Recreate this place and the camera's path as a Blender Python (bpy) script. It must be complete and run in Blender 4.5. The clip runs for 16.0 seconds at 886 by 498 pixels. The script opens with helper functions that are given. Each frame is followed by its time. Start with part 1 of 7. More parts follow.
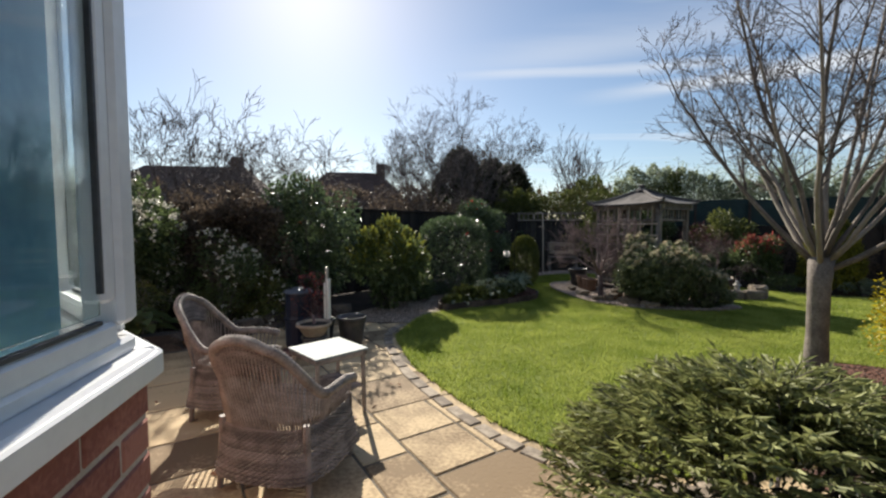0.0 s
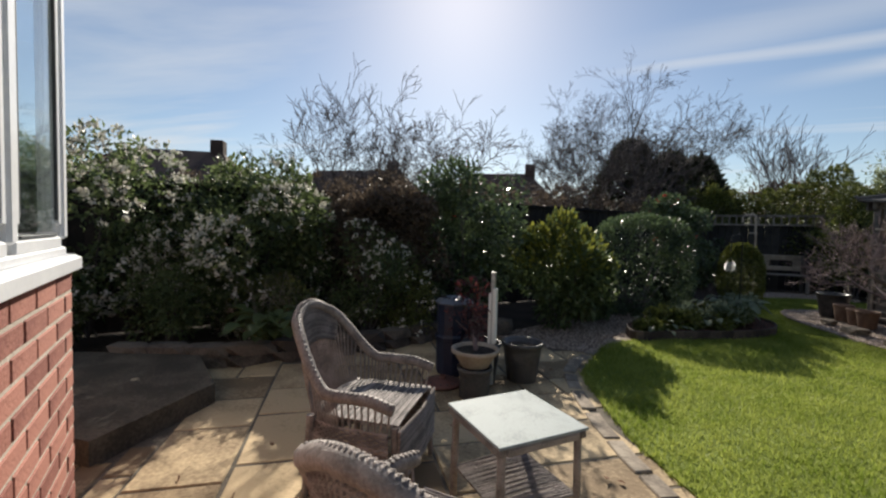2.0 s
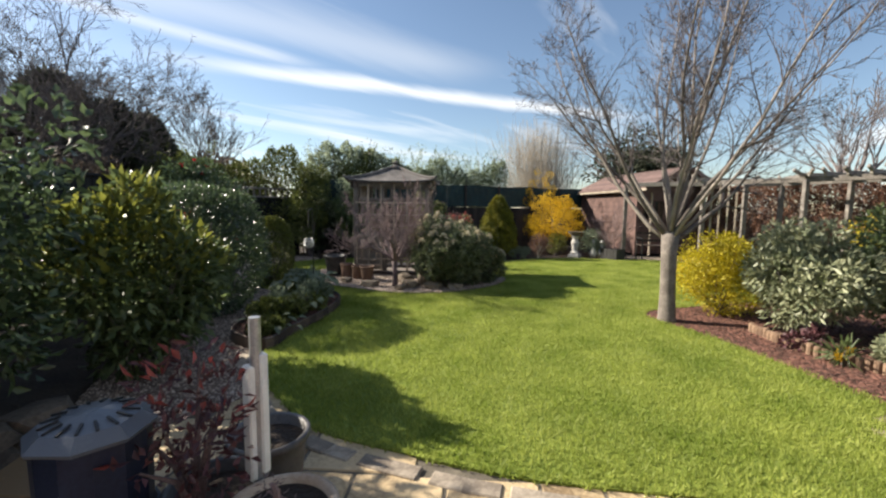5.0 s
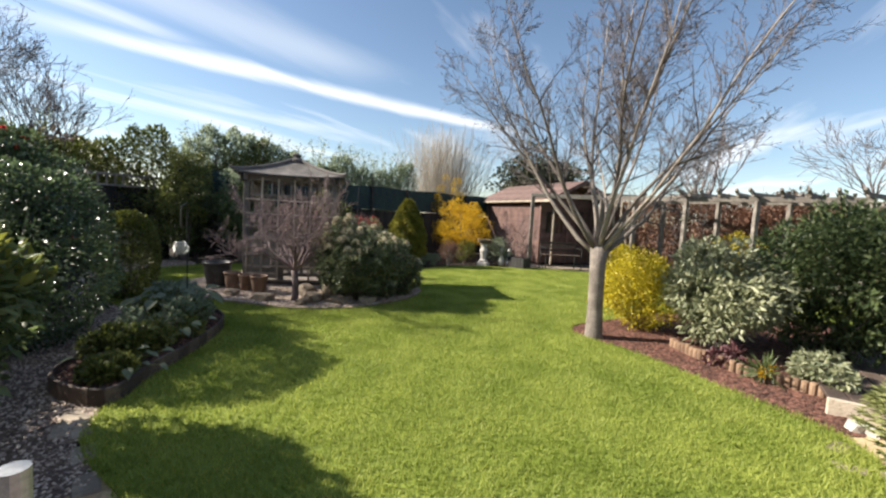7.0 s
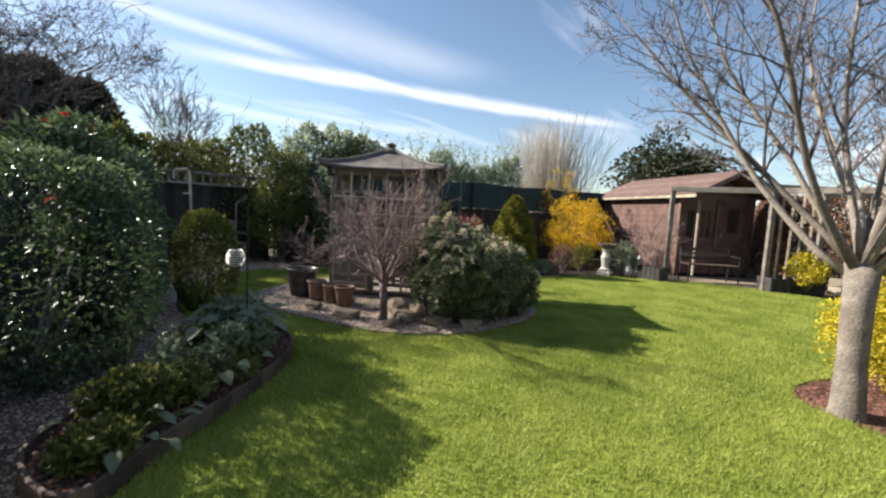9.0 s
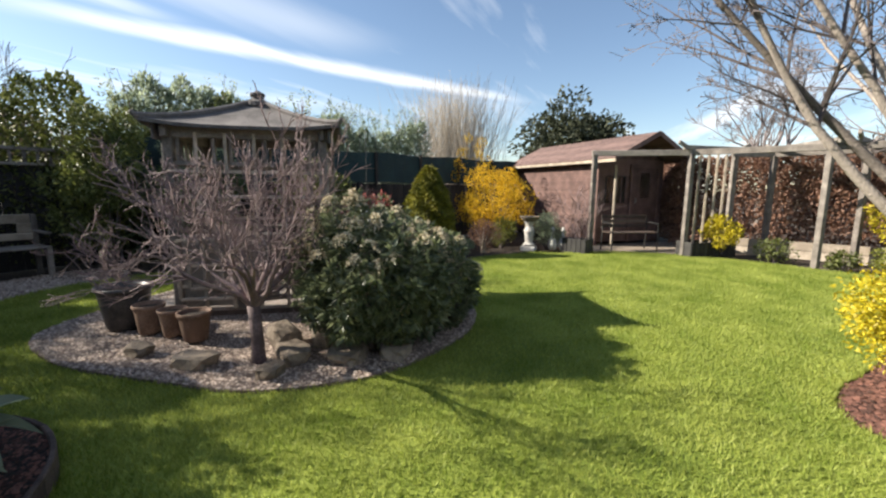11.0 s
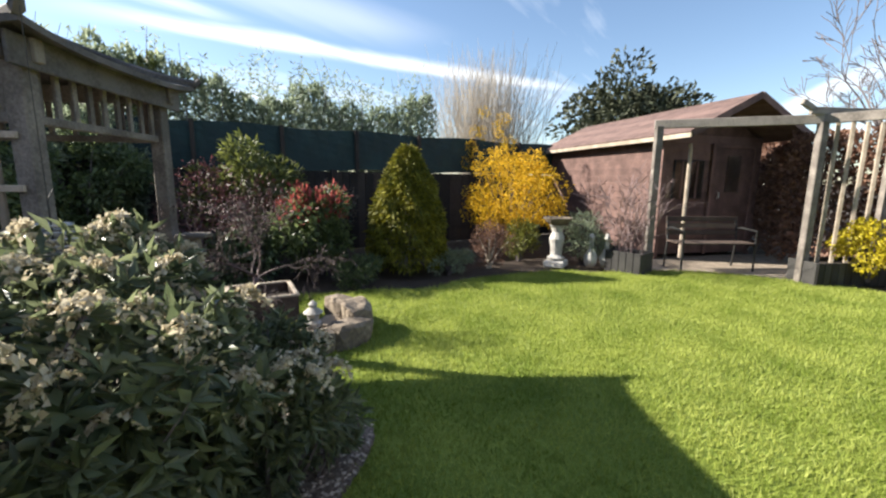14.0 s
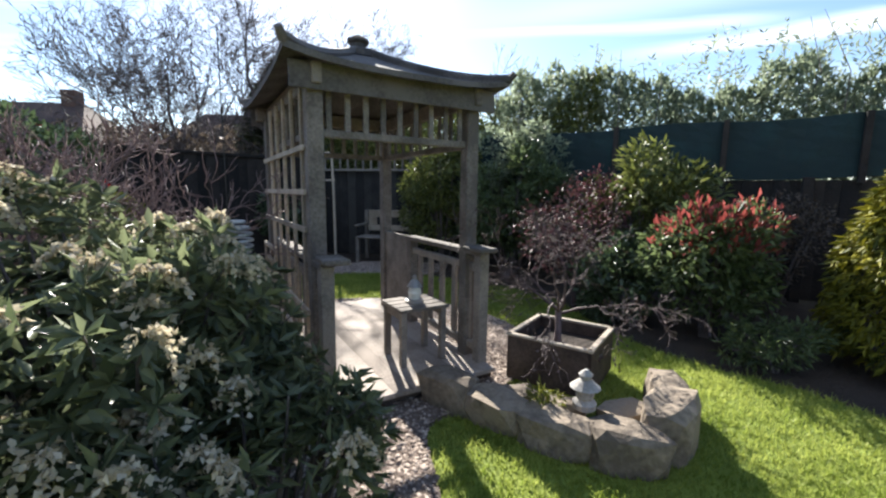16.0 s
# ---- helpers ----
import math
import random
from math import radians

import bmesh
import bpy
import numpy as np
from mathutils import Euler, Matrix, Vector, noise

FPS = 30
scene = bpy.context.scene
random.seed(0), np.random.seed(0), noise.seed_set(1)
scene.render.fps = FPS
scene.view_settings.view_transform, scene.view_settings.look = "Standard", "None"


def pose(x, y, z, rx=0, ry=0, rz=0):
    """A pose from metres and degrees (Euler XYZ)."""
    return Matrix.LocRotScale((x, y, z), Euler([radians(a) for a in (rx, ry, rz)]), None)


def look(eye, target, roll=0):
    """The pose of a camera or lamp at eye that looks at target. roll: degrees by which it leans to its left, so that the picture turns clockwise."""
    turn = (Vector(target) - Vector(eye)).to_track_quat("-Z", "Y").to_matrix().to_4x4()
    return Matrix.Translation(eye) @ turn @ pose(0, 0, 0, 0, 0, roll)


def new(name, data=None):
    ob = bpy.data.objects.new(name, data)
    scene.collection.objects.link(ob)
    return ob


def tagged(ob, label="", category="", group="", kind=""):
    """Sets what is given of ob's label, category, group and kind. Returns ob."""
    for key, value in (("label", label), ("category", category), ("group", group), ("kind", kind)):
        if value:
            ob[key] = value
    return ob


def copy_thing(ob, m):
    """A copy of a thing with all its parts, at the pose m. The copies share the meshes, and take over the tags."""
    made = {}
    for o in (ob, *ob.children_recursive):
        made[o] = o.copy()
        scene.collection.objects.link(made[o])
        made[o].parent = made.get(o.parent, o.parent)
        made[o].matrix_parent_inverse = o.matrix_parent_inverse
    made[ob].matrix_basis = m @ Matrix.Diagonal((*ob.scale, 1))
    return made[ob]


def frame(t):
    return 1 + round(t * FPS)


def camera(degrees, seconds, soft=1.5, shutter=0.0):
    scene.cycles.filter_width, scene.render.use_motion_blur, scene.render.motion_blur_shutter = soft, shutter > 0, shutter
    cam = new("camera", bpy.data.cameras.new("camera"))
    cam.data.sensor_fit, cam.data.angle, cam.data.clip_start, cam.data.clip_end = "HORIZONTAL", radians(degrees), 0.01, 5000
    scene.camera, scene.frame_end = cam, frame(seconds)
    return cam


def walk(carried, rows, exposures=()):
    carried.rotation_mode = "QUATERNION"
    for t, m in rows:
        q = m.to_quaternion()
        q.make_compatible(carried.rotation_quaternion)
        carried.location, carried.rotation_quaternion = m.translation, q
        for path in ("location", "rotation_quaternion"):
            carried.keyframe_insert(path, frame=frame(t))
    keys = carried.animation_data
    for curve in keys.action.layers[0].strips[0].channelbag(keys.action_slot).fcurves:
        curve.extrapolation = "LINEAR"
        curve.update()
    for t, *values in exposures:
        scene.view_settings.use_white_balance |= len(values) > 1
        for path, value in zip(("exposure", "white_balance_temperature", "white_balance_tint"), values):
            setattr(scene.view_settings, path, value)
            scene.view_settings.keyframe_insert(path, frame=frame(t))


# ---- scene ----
cam = camera(94.0, 16.0, soft=2.3)
PATH = [
    (0, (0.096, -0.099, 1.37), (0.076, 1.898, 1.262), -0.1),
    (0.5, (0.07, 0.184, 1.266), (-0.309, 2.146, 1.184), 0.0),
    (1, (-0.039, 0.534, 1.249), (-0.583, 2.457, 1.171), 0.3),
    (1.5, (-0.22, 0.887, 1.24), (-0.856, 2.782, 1.152), 1.0),
    (2, (-0.502, 1.181, 1.247), (-1.178, 3.061, 1.158), 1.4),
    (2.5, (-0.835, 1.45, 1.305), (-1.391, 3.368, 1.208), 0.7),
    (3, (-1.19, 1.868, 1.331), (-1.441, 3.844, 1.155), 0.6),
    (3.5, (-1.514, 2.195, 1.323), (-1.384, 4.178, 1.103), 0.2),
    (4, (-1.72, 2.55, 1.308), (-1.117, 4.442, 1.07), 0.2),
    (4.5, (-1.892, 2.815, 1.312), (-0.747, 4.439, 1.084), 0.6),
    (5, (-1.961, 3.027, 1.31), (-0.36, 4.21, 1.118), 0.7),
    (5.2, (-1.953, 3.088, 1.317), (-0.22, 4.07, 1.142), 0.5),
    (7.3, (-1.351, 3.752, 1.314), (0.495, 4.505, 1.155), 3.2),
    (7.5, (-1.235, 3.834, 1.295), (0.555, 4.712, 1.13), 2.9),
    (8, (-0.961, 4.031, 1.285), (0.698, 5.134, 1.106), 3.0),
    (8.2, (-0.827, 4.124, 1.293), (0.791, 5.285, 1.114), 3.1),
    (10.3, (0.322, 5.027, 1.284), (2.004, 6.075, 1.012), 1.0),
    (10.5, (0.464, 5.119, 1.286), (2.185, 6.097, 1.0), 1.0),
    (11, (0.842, 5.356, 1.29), (2.676, 6.097, 0.999), 0.6),
    (11.5, (1.24, 5.516, 1.294), (3.162, 5.991, 1.008), 0.3),
    (12, (1.665, 5.587, 1.287), (3.633, 5.804, 1.003), 0.3),
    (12.5, (2.158, 5.605, 1.228), (4.136, 5.658, 0.94), 0.4),
    (13, (2.579, 5.541, 1.196), (4.553, 5.655, 0.895), 0.4),
    (13.5, (3.045, 5.507, 1.248), (4.962, 5.984, 0.936), 0.4),
    (13.6, (3.133, 5.518, 1.246), (5.025, 6.085, 0.936), 0.5),
    (13.8, (3.309, 5.53, 1.238), (5.132, 6.287, 0.921), 0.4),
    (14, (3.462, 5.469, 1.244), (5.189, 6.424, 0.917), 0.6),
    (14.5, (3.859, 5.484, 1.25), (5.278, 6.85, 0.904), 1.0),
    (15, (4.245, 5.583, 1.248), (5.246, 7.28, 0.902), 1.1),
    (15.5, (4.632, 5.644, 1.217), (5.115, 7.56, 0.908), 0.9),
    (16, (4.972, 5.816, 1.201), (4.904, 7.796, 0.926), 0.7),
]
walk(cam, [(t, look(eye, target, roll)) for t, eye, target, roll in PATH],
     [(0.0, 0.88, 6700, 10), (0.5, 0.76, 6700, 10), (1.0, 0.68, 6700, 10), (2.5, 0.64, 6700, 10), (4.0, 1.03, 6800, 10), (5.0, 1.31, 6800, 10), (8.0, 1.42, 6700, 10), (12.0, 1.54, 6700, 10), (14.0, 1.7, 6550, 10), (16.0, 1.8, 6250, 10)])

# ---- sky, sun ----
SUN = Vector((-0.263, 0.806, 0.531)).normalized()
world = bpy.data.worlds.new("sky")
scene.world = world
world.use_nodes = True
wn, wl = world.node_tree.nodes, world.node_tree.links
wn.clear()
sky = wn.new("ShaderNodeTexSky")
sky.sky_type = "NISHITA"
sky.sun_disc = False
sky.sun_elevation = math.asin(SUN.z)
sky.sun_rotation = math.atan2(SUN.x, SUN.y)
sky.air_density, sky.dust_density, sky.ozone_density = 1.0, 0.35, 2.0
# thin cirrus streaks on a dome flattened towards the horizon
tc = wn.new("ShaderNodeTexCoord")
sep = wn.new("ShaderNodeSeparateXYZ")
wl.new(tc.outputs["Generated"], sep.inputs[0])
zmax = wn.new("ShaderNodeMath"); zmax.operation = "MAXIMUM"; zmax.inputs[1].default_value = 0.06
wl.new(sep.outputs["Z"], zmax.inputs[0])
dx = wn.new("ShaderNodeMath"); dx.operation = "DIVIDE"
dy = wn.new("ShaderNodeMath"); dy.operation = "DIVIDE"
wl.new(sep.outputs["X"], dx.inputs[0]); wl.new(zmax.outputs[0], dx.inputs[1])
wl.new(sep.outputs["Y"], dy.inputs[0]); wl.new(zmax.outputs[0], dy.inputs[1])
comb = wn.new("ShaderNodeCombineXYZ")
wl.new(dx.outputs[0], comb.inputs[0]); wl.new(dy.outputs[0], comb.inputs[1])
mapn = wn.new("ShaderNodeMapping")
mapn.inputs["Rotation"].default_value = (0, 0, radians(38))
mapn.inputs["Scale"].default_value = (0.13, 0.62, 1.0)
wl.new(comb.outputs[0], mapn.inputs[0])
cn = wn.new("ShaderNodeTexNoise")
cn.inputs["Scale"].default_value, cn.inputs["Detail"].default_value = 1.25, 7.0
cn.inputs["Roughness"].default_value, cn.inputs["Distortion"].default_value = 0.55, 0.5
wl.new(mapn.outputs[0], cn.inputs["Vector"])
ramp = wn.new("ShaderNodeValToRGB")
ramp.color_ramp.elements[0].position, ramp.color_ramp.elements[1].position = 0.52, 0.76
wl.new(cn.outputs["Fac"], ramp.inputs[0])
cmul = wn.new("ShaderNodeMath"); cmul.operation = "MULTIPLY"; cmul.inputs[1].default_value = 0.85
wl.new(ramp.outputs[0], cmul.inputs[0])
def streak(nx, ny, c, width, u0, u1, strength):
    """A long thin band of cirrus on the dome, frayed by the noise."""
    across = wn.new("ShaderNodeVectorMath"); across.operation = "DOT_PRODUCT"; across.inputs[1].default_value = (nx, ny, 0)
    along = wn.new("ShaderNodeVectorMath"); along.operation = "DOT_PRODUCT"; along.inputs[1].default_value = (ny, -nx, 0)
    wl.new(comb.outputs[0], across.inputs[0]); wl.new(comb.outputs[0], along.inputs[0])
    shift = wn.new("ShaderNodeMath"); shift.operation = "MULTIPLY_ADD"; shift.inputs[1].default_value = 0.9
    wl.new(cn.outputs["Fac"], shift.inputs[0]); wl.new(across.outputs["Value"], shift.inputs[2])
    gap = wn.new("ShaderNodeMath"); gap.operation = "SUBTRACT"; gap.inputs[1].default_value = c + 0.45
    wl.new(shift.outputs[0], gap.inputs[0])
    size = wn.new("ShaderNodeMath"); size.operation = "ABSOLUTE"
    wl.new(gap.outputs[0], size.inputs[0])
    body = wn.new("ShaderNodeMapRange"); body.interpolation_type = "SMOOTHSTEP"
    body.inputs["From Min"].default_value, body.inputs["From Max"].default_value = 0.0, width
    body.inputs["To Min"].default_value, body.inputs["To Max"].default_value = strength, 0.0
    wl.new(size.outputs[0], body.inputs["Value"])
    mid = wn.new("ShaderNodeMath"); mid.operation = "SUBTRACT"; mid.inputs[1].default_value = (u0 + u1) / 2
    wl.new(along.outputs["Value"], mid.inputs[0])
    far = wn.new("ShaderNodeMath"); far.operation = "ABSOLUTE"; wl.new(mid.outputs[0], far.inputs[0])
    ends = wn.new("ShaderNodeMapRange"); ends.interpolation_type = "SMOOTHSTEP"
    ends.inputs["From Min"].default_value, ends.inputs["From Max"].default_value = (u1 - u0) * 0.25, (u1 - u0) * 0.55
    ends.inputs["To Min"].default_value, ends.inputs["To Max"].default_value = 1.0, 0.0
    wl.new(far.outputs[0], ends.inputs["Value"])
    both = wn.new("ShaderNodeMath"); both.operation = "MULTIPLY"
    wl.new(body.outputs["Result"], both.inputs[0]); wl.new(ends.outputs["Result"], both.inputs[1])
    return both.outputs[0]


cloud = cmul.outputs[0]
for band in ((0.487, 0.873, 3.40, 0.30, -0.7, 4.0, 0.8), (0.10, 0.995, 2.72, 0.16, -0.3, 1.7, 0.45), (0.30, 0.95, 2.42, 0.4, -0.8, 2.2, 0.3)):
    top = wn.new("ShaderNodeMath"); top.operation = "MAXIMUM"
    wl.new(cloud, top.inputs[0]); wl.new(streak(*band), top.inputs[1])
    cloud = top.outputs[0]
cmix = wn.new("ShaderNodeMixRGB")
cmix.inputs[2].default_value = (7.6, 7.9, 8.3, 1)
wl.new(cloud, cmix.inputs[0]); wl.new(sky.outputs[0], cmix.inputs[1])
bg = wn.new("ShaderNodeBackground")
bg.inputs["Strength"].default_value = 0.064
wl.new(cmix.outputs[0], bg.inputs[0])
wo = wn.new("ShaderNodeOutputWorld")
wl.new(bg.outputs[0], wo.inputs[0])

sun_data = bpy.data.lights.new("sun", "SUN")
sun_data.energy, sun_data.angle, sun_data.color = 4.6, radians(0.6), (1.0, 0.93, 0.82)
sun = new("sun", sun_data)
sun.matrix_world = look((0, 0, 20), Vector((0, 0, 20)) - SUN)


# ---- materials ----
def material(name, c1, c2, rough=0.8, scale=8.0, fine=60.0, bump=0.3, metal=0.0, spec=0.5, per="object", amount=0.5, dist=0.01):
    """Two-tone surface: coarse stains, fine grain, a shade for each piece, relief."""
    m = bpy.data.materials.new(name)
    m.use_nodes = True
    n, l = m.node_tree.nodes, m.node_tree.links
    b = n["Principled BSDF"]
    b.inputs["Roughness"].default_value, b.inputs["Metallic"].default_value = rough, metal
    b.inputs["Specular IOR Level"].default_value = spec
    co = n.new("ShaderNodeTexCoord")
    n1 = n.new("ShaderNodeTexNoise"); n1.inputs["Scale"].default_value = scale; n1.inputs["Detail"].default_value = 4
    n2 = n.new("ShaderNodeTexNoise"); n2.inputs["Scale"].default_value = fine; n2.inputs["Detail"].default_value = 6
    l.new(co.outputs["Object"], n1.inputs["Vector"]); l.new(co.outputs["Object"], n2.inputs["Vector"])
    a = n.new("ShaderNodeMath"); a.operation = "ADD"
    l.new(n1.outputs["Fac"], a.inputs[0])
    m2 = n.new("ShaderNodeMath"); m2.operation = "MULTIPLY_ADD"; m2.inputs[1].default_value, m2.inputs[2].default_value = 0.7, -0.35
    l.new(n2.outputs["Fac"], m2.inputs[0]); l.new(m2.outputs[0], a.inputs[1])
    rnd = None
    if per == "object":
        rnd = n.new("ShaderNodeObjectInfo").outputs["Random"]
    elif per == "island":
        rnd = n.new("ShaderNodeNewGeometry").outputs["Random Per Island"]
    if rnd is not None:
        m3 = n.new("ShaderNodeMath"); m3.operation = "MULTIPLY_ADD"; m3.inputs[1].default_value, m3.inputs[2].default_value = amount, -amount / 2
        l.new(rnd, m3.inputs[0])
        a2 = n.new("ShaderNodeMath"); a2.operation = "ADD"
        l.new(a.outputs[0], a2.inputs[0]); l.new(m3.outputs[0], a2.inputs[1]); a = a2
    r = n.new("ShaderNodeValToRGB")
    r.color_ramp.elements[0].position, r.color_ramp.elements[1].position = 0.3, 0.72
    r.color_ramp.elements[0].color, r.color_ramp.elements[1].color = (*c1, 1), (*c2, 1)
    l.new(a.outputs[0], r.inputs[0]); l.new(r.outputs[0], b.inputs["Base Color"])
    if bump:
        bp = n.new("ShaderNodeBump"); bp.inputs["Strength"].default_value, bp.inputs["Distance"].default_value = bump, dist
        l.new(n2.outputs["Fac"], bp.inputs["Height"]); l.new(bp.outputs[0], b.inputs["Normal"])
    return m


def leaf_material(name, c1, c2, rough=0.45, trans=0.3, spec=0.5, nscale=3.0, each=0.65, patch=0.9):
    """Leaves: a shade for each leaf, and light that shines through."""
    m = bpy.data.materials.new(name)
    m.use_nodes = True
    n, l = m.node_tree.nodes, m.node_tree.links
    b = n["Principled BSDF"]
    b.inputs["Roughness"].default_value = rough
    b.inputs["Specular IOR Level"].default_value = spec
    g = n.new("ShaderNodeNewGeometry")
    co = n.new("ShaderNodeTexCoord")
    no = n.new("ShaderNodeTexNoise"); no.inputs["Scale"].default_value = nscale; no.inputs["Detail"].default_value = 3
    l.new(co.outputs["Object"], no.inputs["Vector"])
    a = n.new("ShaderNodeMath"); a.operation = "MULTIPLY_ADD"; a.inputs[1].default_value = each
    l.new(g.outputs["Random Per Island"], a.inputs[0]); 
    sc = n.new("ShaderNodeMath"); sc.operation = "MULTIPLY_ADD"; sc.inputs[1].default_value, sc.inputs[2].default_value = patch, 0.5 - each / 2 - patch / 2 + 0.02
    l.new(no.outputs["Fac"], sc.inputs[0]); l.new(sc.outputs[0], a.inputs[2])
    r = n.new("ShaderNodeValToRGB")
    r.color_ramp.elements[0].position, r.color_ramp.elements[1].position = 0.12, 0.85
    r.color_ramp.elements[0].color, r.color_ramp.elements[1].color = (*c1, 1), (*c2, 1)
    l.new(a.outputs[0], r.inputs[0]); l.new(r.outputs[0], b.inputs["Base Color"])
    if trans:
        t = n.new("ShaderNodeBsdfTranslucent"); mx = n.new("ShaderNodeMixShader")
        mx.inputs[0].default_value = trans
        l.new(r.outputs[0], t.inputs["Color"])
        l.new(b.outputs[0], mx.inputs[1]); l.new(t.outputs[0], mx.inputs[2])
        l.new(mx.outputs[0], n["Material Output"].inputs["Surface"])
    return m


def glass_material():
    m = bpy.data.materials.new("window_glass")
    m.use_nodes = True
    b = m.node_tree.nodes["Principled BSDF"]
    b.inputs["Base Color"].default_value = (0.85, 0.93, 0.95, 1)
    b.inputs["Roughness"].default_value, b.inputs["Transmission Weight"].default_value = 0.02, 1.0
    b.inputs["IOR"].default_value = 1.45
    return m


